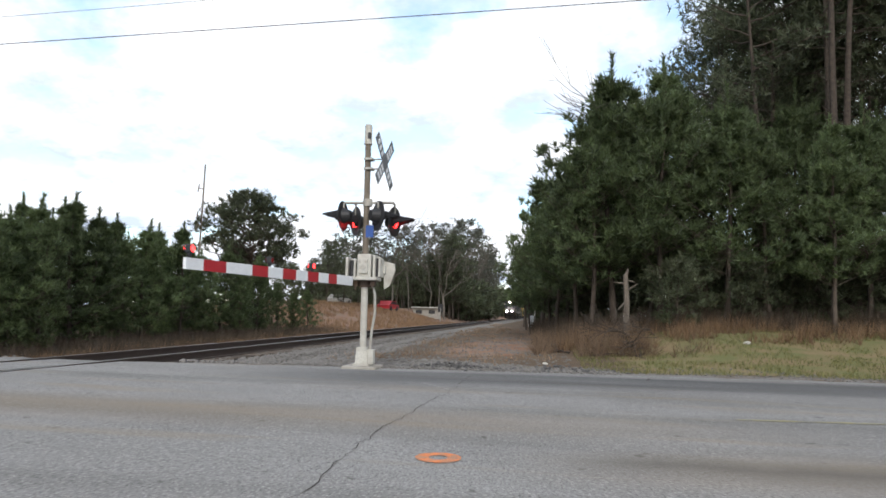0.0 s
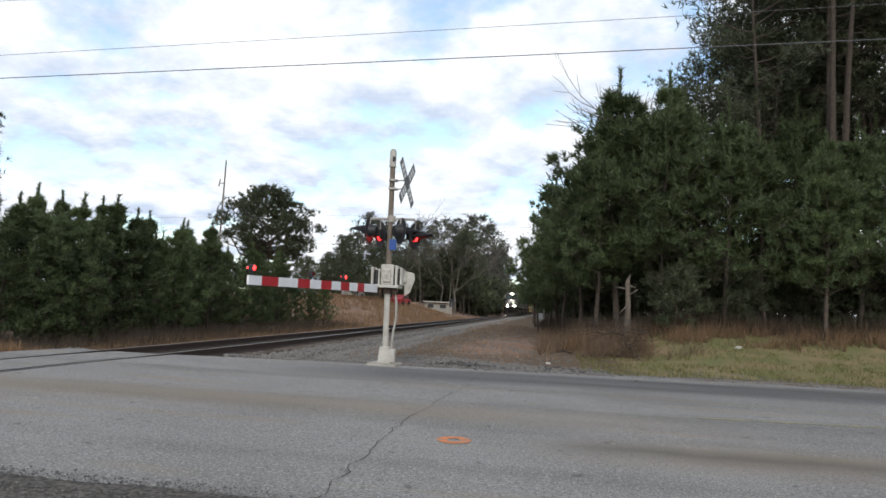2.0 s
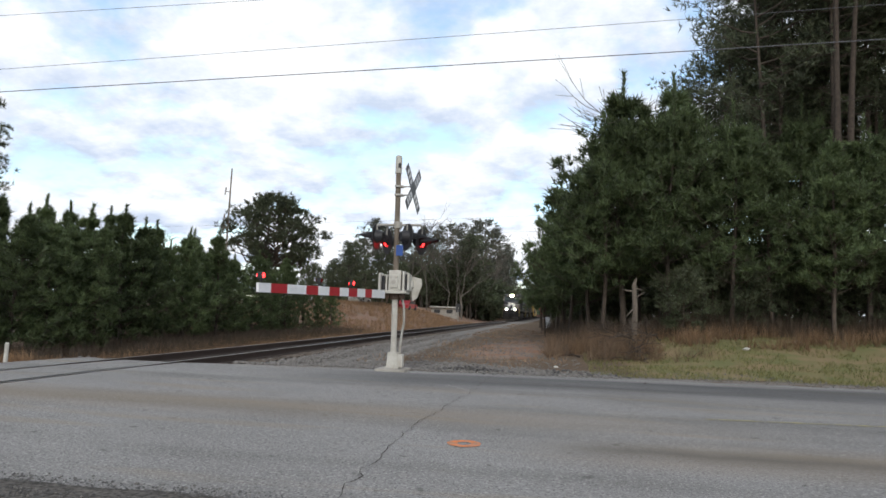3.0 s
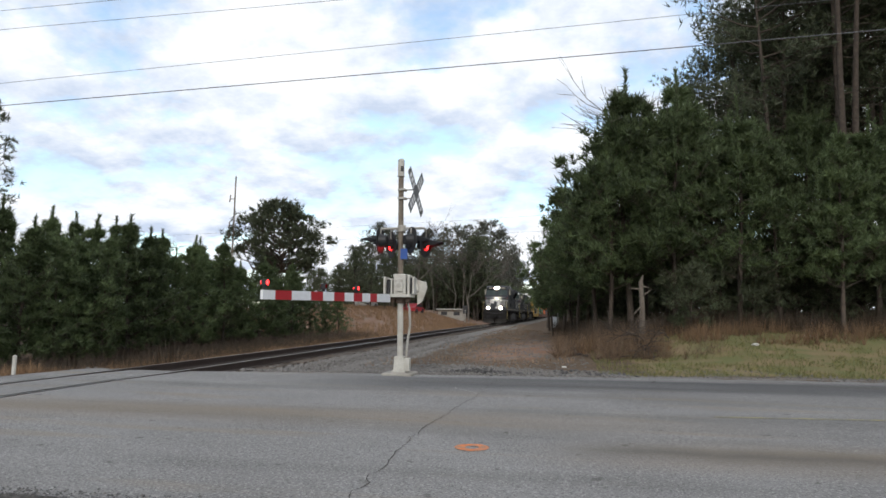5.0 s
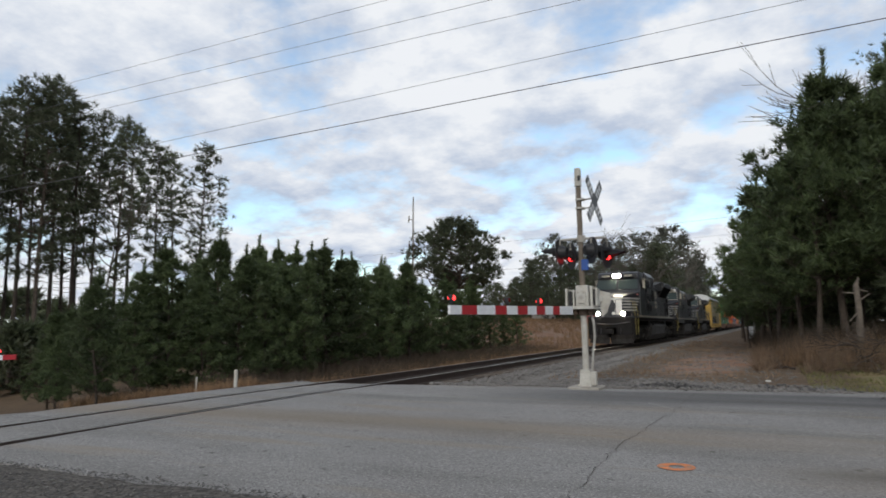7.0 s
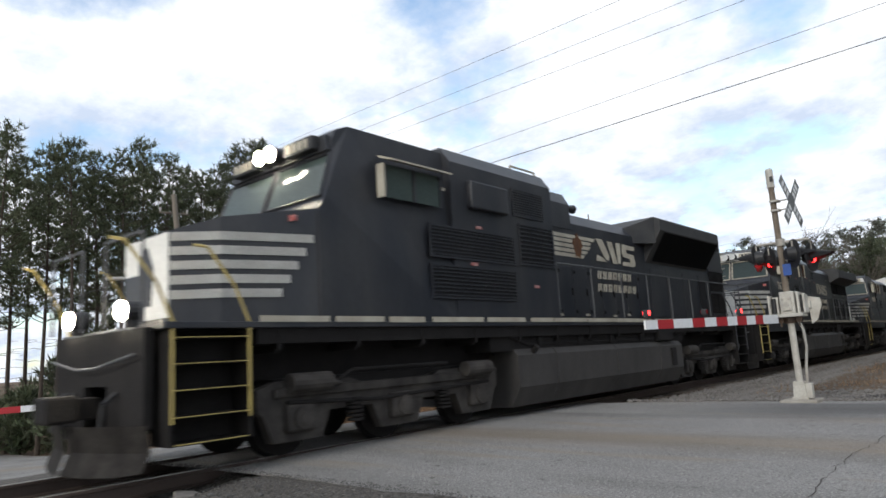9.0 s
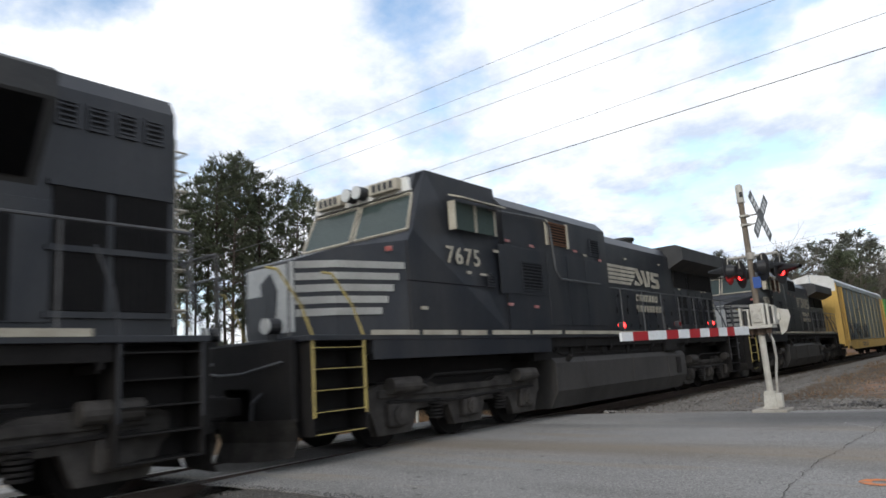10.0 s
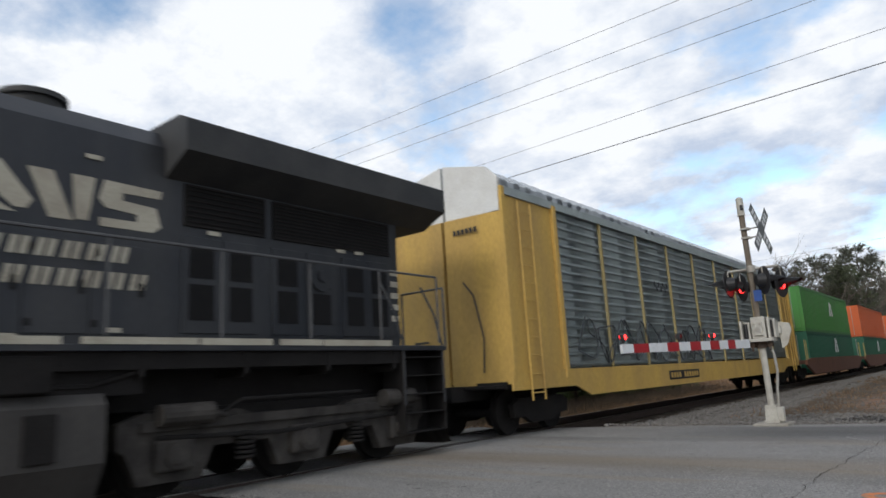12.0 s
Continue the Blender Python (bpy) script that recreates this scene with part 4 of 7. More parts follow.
def build_trees():
    rng = random.Random(21)
    # young pines beyond the track
    label = "bushy young loblolly pine with upright candle tips"
    kinds = [(tree_thing("young_pine", label, young_pine_mesh(100 + k, 6.0, 1.35, 0.12, 4, 12, 0.27, 0.021, 4, 1.1, 0.15), BARK, NEEDLE), 6.0, False) for k in range(5)]
    spots = [(*along(az, d), h) for az, d, h in ((55, 23, 2.6), (52.5, 22.5, 3.2), (50, 22.5, 4.0), (47.4, 23, 4.5), (45, 23, 3.7), (42.2, 23.5, 5.6), (40.3, 24.2, 4.9), (38.6, 25, 4.6), (37, 25.5, 5.3), (35.2, 27, 4.7), (33.9, 28, 5.2), (32.2, 29, 4.8), (30.8, 30, 4.5), (29.6, 31.5, 5.2), (28.2, 33, 4.6), (26.8, 34.5, 4.3), (25.4, 36.5, 4.6), (24, 38.5, 4.2), (22.6, 41, 4.5), (21.2, 43.5, 3.8), (20, 46.5, 3.4), (18.9, 49, 2.9))]
    spots += [(*along(az + rng.uniform(-0.8, 0.8), d), h) for az, d, h in ((56, 27, 4.0), (52, 28, 4.5), (48, 28, 5.0), (44, 29, 5.6), (40.8, 30, 5.5), (38, 31, 5.6), (35.5, 33, 5.6), (33, 35, 5.6), (30.5, 37, 5.2), (28, 40, 5.4), (25.5, 44, 5.0), (23, 48, 4.8), (54, 33, 4.6), (46, 34, 5.4), (39, 37, 6.0), (34, 41, 6.0), (29, 46, 5.6))]
    spots = [(x, y, h * rng.uniform(0.80, 1.10)) for x, y, h in spots]
    plant(kinds, spots, rng, "young pines beyond the track", 0.95, 1.25)
    # the pine clump at the wood's edge
    label = "full-crowned pine with dense dark green needles at the wood's edge"
    kinds = [(tree_thing("edge_pine", label, young_pine_mesh(200 + k, 9.0, 2.5, 0.24, 7, 13, 0.34, 0.024, 5, 1.2, 0.21), BARK, NEEDLE), 9.0, False) for k in range(4)]
    spots = [(1.5, 31, 8.4), (2.9, 30, 11.4), (4.6, 29, 10.2), (5.6, 32, 11.4), (7.2, 28.5, 9.4), (0.9, 34, 8.4), (2.1, 28.8, 9.6), (0.2, 41, 9.0), (1.2, 50, 10.5), (9.0, 29.5, 9.0), (8.4, 33, 11.0), (10.8, 28, 8.6), (12.6, 29.5, 9.6), (14.6, 28.5, 8.2), (16.8, 30, 8.8), (3.6, 36, 10.5), (1.6, 40, 9.5), (19.5, 29.5, 8.4), (11.5, 34, 11.5), (22.5, 31, 9), (15.5, 34.5, 10.5), (0.6, 37, 6.2), (-0.5, 46, 6.4), (0.7, 45, 8.2), (-1.0, 60, 8.0), (0.2, 54, 9.2), (-1.4, 75, 9.5), (-0.9, 92, 11.5)]
    spots = [(x, y, h * rng.uniform(0.88, 1.0)) for x, y, h in spots]
    plant(kinds, spots, rng, "pines at the wood's edge", 0.9, 1.15)
    # understorey saplings
    label = "thin low pine sapling in the wood's shade"
    kinds = [(tree_thing("pine_sapling", label, young_pine_mesh(300 + k, 3.0, 1.3, 0.10, 3, 9, 0.28, 0.016, 3, 1.5), BARK, NEEDLE_DARK), 3.0, False) for k in range(2)]
    spots = [(5.2 + 1.55 * i + rng.uniform(-0.6, 0.6), 27 + rng.uniform(-0.5, 4.5) + 0.04 * i, rng.uniform(1.8, 4.2)) for i in range(11)]
    plant(kinds, spots, rng, "saplings under the pines", 0.9, 1.3)
    # tall pines of the wood
    label = "tall mature pine with a long bare trunk and dark crown"
    kinds = [(tree_thing("tall_pine", label, tall_pine_mesh(400 + k, 22, 0.36 + 0.07 * k, 3.4, 22, 8, 0.46, 0.034, 20), BARK, NEEDLE_DARK), 22.0, False) for k in range(5)]
    spots = [(5.2, 42, 10.6), (6.4, 41, 12.2), (7.6, 40, 13.6), (9.2, 41, 16.0), (8.3, 39, 15.0), (9.8, 37, 17.0), (11.2, 35.5, 20), (11.6, 38, 22), (13.0, 33.5, 23), (15.8, 36, 22), (17.9, 33, 23), (20.5, 35.5, 23), (23.4, 33, 22), (26, 36, 23)]
    spots += [(0.27 * d + rng.uniform(0, 30), d, rng.uniform(18, 24)) for d in [rng.uniform(38, 66) for _ in range(38)]]
    spots += [(0.25 * d + rng.uniform(1.5, 14), d, rng.uniform(17, 22)) for d in [rng.uniform(33, 46) for _ in range(16)]]
    plant(kinds, spots, rng, "tall pines of the wood", 0.85, 1.15)
    # tall pines far beyond the crossing
    label = "tall slender pine with a high rounded crown above bare trunk"
    kinds = [(tree_thing("slender_pine", label, crown_pine_mesh(500 + k, 18, (0.34, 0.54, 0.42, 0.62)[k], (2.1, 1.7, 1.9, 1.6)[k], (62, 42, 54, 34)[k], 0.36, 13, 10, 0.40, 0.030, False, 14), BARK, NEEDLE_DARK), 18.0, False) for k in range(4)]
    spots = [(*along(az, d), h) for az, d, h in ((78, 46, 18), (75, 44, 18), (72, 46, 18), (70, 43, 17.5), (68.5, 47, 18), (66.8, 44, 17), (65.4, 46, 18.6), (64, 45, 17.2), (62.4, 49, 17.4), (61, 46, 16.2), (59.5, 50, 17.6), (58, 47, 17.8), (56.6, 46, 18.0), (55.6, 50, 18.6), (54.3, 48, 17.2), (53, 51, 17), (51.4, 49, 16.2), (50.6, 54, 16.6), (48.6, 52, 15), (47.2, 55, 15.2), (45.3, 50, 14.6), (76, 50, 18), (74, 52, 18.5), (71, 51, 18), (68, 52, 18), (65, 53, 18.6), (62, 54, 17.6), (58.6, 53, 18.4), (55, 55, 18), (73, 56, 19), (69, 57, 19), (66, 58, 19), (63, 59, 18), (60, 60, 18), (57, 58, 19), (54, 61, 18))]
    spots = [(x, y, 1.05 * h) for x, y, h in spots]
    plant(kinds, spots, rng, "tall pines beyond the crossing", 0.8, 1.1)
    label = "broad-crowned lone pine with spreading limbs"
    kinds = [(tree_thing("lone_pine", label, crown_pine_mesh(83, 9.0, 0.40, 4.5, 105, 0.52, 20, 12, 0.42, 0.036, True, 4), BARK, NEEDLE_DARK), 9.0, False)]
    plant(kinds, [(*along(23.7, 70), 11.2)], rng)
    plant([(tree_thing("low_pine", "low wide pine beside the lone pine", crown_pine_mesh(78, 7, 0.15, 3.0, 46, 0.48, 16, 12, 0.42, 0.035, True, 2), BARK, NEEDLE_DARK), 7.0, False)], [(*along(20.6, 66), 4.4)], rng)
    label = "slim dark pine on the bank beyond the track"
    kinds = [(tree_thing("bank_pine", label, crown_pine_mesh(540 + k, 9, 0.14 + 0.1 * k, 1.7, 40, 0.40, 12, 9, 0.42, 0.036, False, 4), BARK, NEEDLE_DARK), 9.0, False) for k in range(2)]
    spots = [(*along(a, d), h) for a, d, h in ((28.5, 78, 5.6), (27, 82, 5.0), (25.6, 80, 5.2), (24.4, 84, 5.4), (23.0, 80, 5.0), (21.6, 84, 5.2), (20.2, 80, 4.6), (18.9, 86, 5.6), (17.6, 82, 7.6), (17.0, 90, 8.2), (16.2, 84, 6.4), (15.0, 88, 6.8), (14.2, 96, 8.4), (13.2, 92, 6.6), (30, 76, 5.2))]
    spots += [(*along(a, d), h) for a, d, h in ((7.4, 128, 15.5), (6.6, 132, 17), (5.9, 126, 16), (5.3, 134, 15), (4.7, 128, 13), (4.2, 136, 12.5), (3.6, 140, 11), (8.4, 134, 12), (9.4, 130, 11), (10.6, 126, 11.5), (11.8, 122, 10))]
    plant(kinds, spots, rng, "pines on the bank", 0.95, 1.3)
    # a pale forked trunk in front of the wood, and the undergrowth far beyond the crossing
    plant([(tree_thing("tall_pine", "tall pine with a pale bare trunk before the wood", tall_pine_mesh(450, 24, 0.72, 3.0, 24, 12, 0.44, 0.025, 14), BARK, NEEDLE_DARK), 24.0, False)], [(12.4, 31.8, 24), (12.95, 32.0, 23)], rng)
    kinds = [(tree_thing("shrub", "low dark evergreen shrub under tall pines", young_pine_mesh(320 + k, 3.0, 1.6, 0.05, 2, 4, 0.55, 0.07, 3, 2.2, 0.3), BARK, NEEDLE_DARK), 3.0, False) for k in range(2)]
    spots = [(*along(44 + 1.05 * i + rng.uniform(-0.5, 0.5), rng.uniform(42, 64)), rng.uniform(1.6, 3.6)) for i in range(34)]
    spots += [(*along(46 + 0.8 * i + rng.uniform(-0.5, 0.5), rng.uniform(62, 82)), rng.uniform(1.2, 2.4)) for i in range(44)]
    spots += [(*along(42 + 2.2 * i, rng.uniform(85, 105)), rng.uniform(3.5, 6)) for i in range(14)]
    spots += [(*along(-2.5 + 0.42 * i, rng.uniform(120, 230)), rng.uniform(5, 9)) for i in range(52)]
    spots += [(rng.uniform(-30, 28), rng.uniform(300, 420), rng.uniform(8, 13)) for i in range(40)]
    spots += [(rng.uniform(2.8, 5), y, rng.uniform(2.5, 5)) for y in range(40, 200, 6)]
    spots += [(*along(-6 - 1.4 * i, rng.uniform(48, 70)), rng.uniform(3, 6)) for i in range(28)]
    plant(kinds, spots, rng, "shrubs under the pines", 1.0, 1.6)
    # bare hardwoods
    label = "leafless grey hardwood tree with fine twigs"
    kinds = [(tree_thing("bare_tree", label, (bare_tree_mesh(600 + k, 14),), BARK_GREY, None), 14.0, False) for k in range(4)]
    spots = [(*along(61.4, 48), 19.5), (*along(52, 50), 16), (*along(33.6, 60), 9), (*along(31, 70), 8), (6.2, 35, 13.5), (7.6, 36, 15), (5.6, 37, 12), (*along(-1.5, 62), 10), (*along(-0.5, 75), 10), (*along(0.2, 90), 11)]
    spots += [(*along(a, rng.uniform(110, 170)), rng.uniform(12, 18)) for a in (13.2, 12.9, 12.2, 11.9, 11.2, 10.5, 9.7, 9.0, 8.3, 7.6, 6.9, 6.0, 5.7, 5.0, 4.2, 3.5, 2.9, 2.6, 12.5, 11.6, 10.8, 10, 9.3, 8.6, 7.9, 7.2, 6.4, 5.4, 4.6, 3.9, 3.2, 14.5, 16, 12, 9)]
    spots += [(rng.uniform(1.5, 4), y, rng.uniform(8, 12)) for y in range(50, 190, 9)]
    plant(kinds, spots, rng, "leafless trees", 0.8, 1.1)
    # woods towards the far end of the line
    label = "distant pine of the far woods"
    kinds = [(tree_thing("far_pine", label, tall_pine_mesh(700 + k, 20, 0.32, 3.2, 12, 5, 0.75, 0.085, 5, 0.5, 3), BARK, NEEDLE_FAR), 20.0, False) for k in range(4)]
    spots = [(*along(a, d), h) for a, d, h in ((15.6, 95, 12), (14.6, 110, 13), (13.4, 120, 14), (12.2, 140, 16), (11.4, 125, 15), (9.2, 150, 19), (7.6, 165, 21), (6.5, 150, 21), (5.9, 160, 23), (5.2, 175, 23), (4.6, 180, 22), (4.0, 190, 21), (3.4, 200, 19), (2.9, 210, 17), (2.4, 215, 14), (16.8, 90, 9), (17.6, 100, 8), (8.4, 200, 24), (10.3, 190, 22))]
    spots += [(rng.uniform(-80, -12), rng.uniform(180, 320), rng.uniform(16, 22)) for _ in range(26)]
    spots += [(rng.uniform(3, 16), y, rng.uniform(13, 18)) for y in range(46, 260, 7)]
    spots += [(rng.uniform(-1.2, 2), y, rng.uniform(11, 14)) for y in range(105, 300, 13)]
    spots += [(rng.uniform(-6, 20), rng.uniform(380, 460), rng.uniform(10, 14)) for _ in range(10)]
    plant(kinds, spots, rng, "far woods along the line", 0.9, 1.3)


build_trees()


# ---- poles, wires, verge ----
def build_wires():
    """Five wires along the road, each from beyond the wood to the pole and on to the far side."""
    for name, za, zb, r in (("power_line", 8.31, 9.06, 0.005), ("power_line", 7.74, 8.44, 0.005), ("power_line", 7.31, 7.97, 0.005), ("cable", 5.78, 7.54, 0.005), ("cable", 5.36, 6.80, 0.009)):
        bm = bmesh.new()
        pts = []
        for k in range(25):
            q = k / 24
            x = -24.2 + 74.2 * q
            slope = (zb - za) / 44.2
            pts.append((x, 12.2 + 0.3 * q, za + slope * (x + 24.2) - 0.10 * math.sin(math.pi * q)))
        pts = [(-62.0, 6.0, za - 3.2), (-43.0, 9.0, za - 1.9)] + pts
        pipe(bm, pts, r, 5)
        tagged(part(name, bm, WIRE), "thin dark overhead wire along the road", "overhead wire", "overhead wires")
    for y0, z0, z1 in ((120, 17.5, 20.5), (118, 15.0, 17.0), (116, 12.0, 13.5)):
        bm = bmesh.new()
        pipe(bm, [(-75, y0 - 6, z0 - 2), (-45, y0 - 3, z0 - 0.6), (-15, y0, (z0 + z1) / 2 - 0.6), (20, y0 + 2, z1)], 0.014, 4)
        tagged(part("power_line", bm, WIRE), "faint wire crossing the line far off", "overhead wire", "far overhead wires")


def build_utility_pole():
    x, y = -23.9, 12.9
    z = float(ground_z(x, y))
    t = thing("utility_pole", "weathered wooden utility pole with street lamp arm and guy wire", "utility pole", m=pose(x, y, z))
    top = Vector((-0.45, -0.75, 8.1 - z))
    bm = bmesh.new()
    rod(bm, (0, 0, -0.3), top, 0.16, 0.10, 12)
    part("post", bm, POLE_WOOD, t)
    bm = bmesh.new()
    c = top + Vector((0, 0, -0.75))
    rod(bm, c + Vector((-0.1, -0.55, 0)), c + Vector((0.1, 0.55, 0)), 0.04, 0.04, 6)
    part("crossarm", bm, POLE_WOOD, t)
    for q in (-0.5, 0.5, None):
        p = c + Vector((0.18 * q, q, 0.02)) if q else top
        bm = bmesh.new()
        rod(bm, p, p + Vector((0, 0, 0.16)), 0.035, 0.05, 8)
        part("insulator", bm, GALV, t)
    a = top * 0.63
    bm = bmesh.new()
    pipe(bm, [a, a + Vector((-0.4, -0.6, 0.22)), a + Vector((-0.95, -1.5, 0.30)), a + Vector((-1.1, -1.75, 0.28))], 0.03, 6)
    arm = part("lamp_arm", bm, GALV, t)
    bm = bmesh.new()
    bx(bm, -0.12, 0.12, -0.32, 0.32, -0.07, 0.06, 0.04, Matrix.Translation(a + Vector((-1.25, -2.0, 0.26))) @ pose(0, 0, 0, 0, 0, -32))
    part("lamp_head", bm, GALV, arm)
    bm = bmesh.new()
    rod(bm, top * 0.85, (1.6, 0.2, -0.05), 0.008, 0.008, 5)
    guy = part("guy_wire", bm, WIRE, t)
    bm = bmesh.new()
    d = top * 0.85 - Vector((1.6, 0.2, -0.05))
    rod(bm, Vector((1.6, 0.2, -0.05)), Vector((1.6, 0.2, -0.05)) + d.normalized() * 1.5, 0.045, 0.045, 8)
    part("guy_guard", bm, SAFETY_Y, guy, "yellow plastic guy guard")


SAFETY_Y = mat("yellow plastic", (0.60, 0.46, 0.10), 0.6, 0, (0.45, 0.33, 0.08), 5, 0.5, 40, 0.02)


def build_posts():
    for x, y, h, r, label, m in ((-11.85, 12.95, 0.55, 0.045, "short white marker post at the road's edge", CASE_WHITE), (-31.4, 13.6, 2.0, 0.05, "pale fence post beyond the road", GALV), (-14.3, 14.1, 0.5, 0.03, "short white marker post at the road's edge", CASE_WHITE)):
        z = float(ground_z(x, y))
        t = thing("marker_post", label, "post", m=pose(x, y, z))
        bm = bmesh.new()
        rod(bm, (0, 0, -0.1), (0.01, 0, h), r, r * 0.95, 10)
        part("shaft", bm, m, t)
        bm = bmesh.new()
        rod(bm, (0.01, 0, h), (0.01, 0, h + 0.03), r * 1.1, r * 0.6, 10)
        part("cap", bm, m, t)
    # thin tall mast among the far pines
    x, y = along(27.75, 70)
    t = thing("antenna_mast", "thin tall steel mast with small side brackets", "mast", m=pose(x, y, float(ground_z(x, y))))
    bm = bmesh.new()
    rod(bm, (0, 0, 0), (0.2, 0, 14.0), 0.11, 0.07, 8)
    part("shaft", bm, POLE_RUST, t)
    for z in (11.6, 8.9, 7.9):
        bm = bmesh.new()
        rod(bm, (0.15, 0, z), (-0.35, -0.1, z + 0.05), 0.04)
        rod(bm, (-0.35, -0.1, z - 0.3), (-0.25, -0.1, z + 0.45), 0.06)
        part("bracket", bm, POLE_RUST, t)
    # trackside equipment box
    t = thing("trackside_box", "white trackside equipment box on a post", "equipment box", m=pose(-0.5, 60, float(ground_z(-0.5, 60))))
    bm = bmesh.new()
    bx(bm, -0.30, 0.18, -0.2, 0.2, 0.25, 1.25, 0.03)
    part("case", bm, SIGN_WHITE, t)
    bm = bmesh.new()
    rod(bm, (0.26, 0, -0.1), (0.26, 0, 1.75), 0.05)
    part("post", bm, CASE_WHITE, t)
    # wayside signal and low building on the bank
    x, y = along(8.1, 100)
    t = thing("wayside_signal", "black wayside railway signal on a short mast", "railway signal", m=pose(x, y, float(ground_z(x, y))))
    bm = bmesh.new()
    rod(bm, (0, 0, 0), (0, 0, 2.4), 0.07)
    part("mast", bm, GALV, t)
    bm = bmesh.new()
    bx(bm, -0.35, 0.35, -0.06, 0.06, 1.7, 2.9, 0.05)
    part("signal_head", bm, BLACK_PAINT, t)
    x, y = along(9.4, 112)
    t = thing("low_building", "long low grey building with a flat roof on the bank", "building", m=pose(x, y, float(ground_z(x, y)), 0, 0, 8))
    bm = bmesh.new()
    bx(bm, -2.0, 2.4, 0, 5, -0.5, 1.3)
    part("wall", bm, CONCRETE, t)
    bm = bmesh.new()
    bx(bm, -2.3, 2.7, -0.5, 5.4, 1.3, 1.5, 0.03)
    part("roof", bm, GALV, t)
    for k in range(2):
        bm = bmesh.new()
        bx(bm, -1.5 + 2.1 * k, -0.5 + 2.1 * k, -0.03, 0.02, 0.4, 1.0)
        part("window", bm, BLACK_PAINT, t)
    x, y = along(12.5, 96)
    for nm, col, (px, py), label in (("parked_car", SIGN_RED, along(12.5, 96), "red parked car on the bank"), ("parked_car", CASE_WHITE, along(16.6, 92), "white parked car on the bank")):
        t = thing("parked_car", label, "car", m=pose(px, py, float(ground_z(px, py)), 0, 0, 84))
        bm = bmesh.new()
        profile(bm, [(-2.2, 0.3), (2.2, 0.3), (2.25, 0.75), (1.3, 0.85), (0.7, 1.35), (-1.0, 1.38), (-1.7, 0.9), (-2.2, 0.8)], "y", -0.85, 0.85)
        part("body", bm, col, t)
        bm = bmesh.new()
        profile(bm, [(1.15, 0.88), (0.66, 1.29), (-0.95, 1.31), (-1.5, 0.92)], "y", -0.87, 0.87)
        part("windows", bm, BLACK_PAINT, t)
        for a, b in ((-1.35, -0.85), (1.35, -0.85), (-1.35, 0.85), (1.35, 0.85)):
            bm = bmesh.new()
            rod(bm, (a, b - 0.1, 0.32), (a, b + 0.1, 0.32), 0.32, 0.32, 16)
            part("wheel", bm, BLACK_PAINT, t)


def grass_field(name, spots, rng, n, length, width, material, label, cone=0.35):
    P = np.asarray(spots)
    V, F = needles(P, np.tile([0, 0, 1.0], (len(P), 1)), rng, n, length, width, cone)
    return tagged(new(name, mesh_np(name, V, F, material)), label, "grass", kind="stuff")


def spread(rng, n, x0, x1, y0, y1, keep):
    x, y = rng.uniform(x0, x1, n), rng.uniform(y0, y1, n)
    k = keep(x, y)
    x, y = x[k], y[k]
    return np.stack([x, y, ground_z(x, y) - 0.01], -1)


def patchy(x, y, s, cut, seed=0.0):
    return np.array([noise.noise((a * s, b * s, seed)) for a, b in zip(x, y)]) > cut


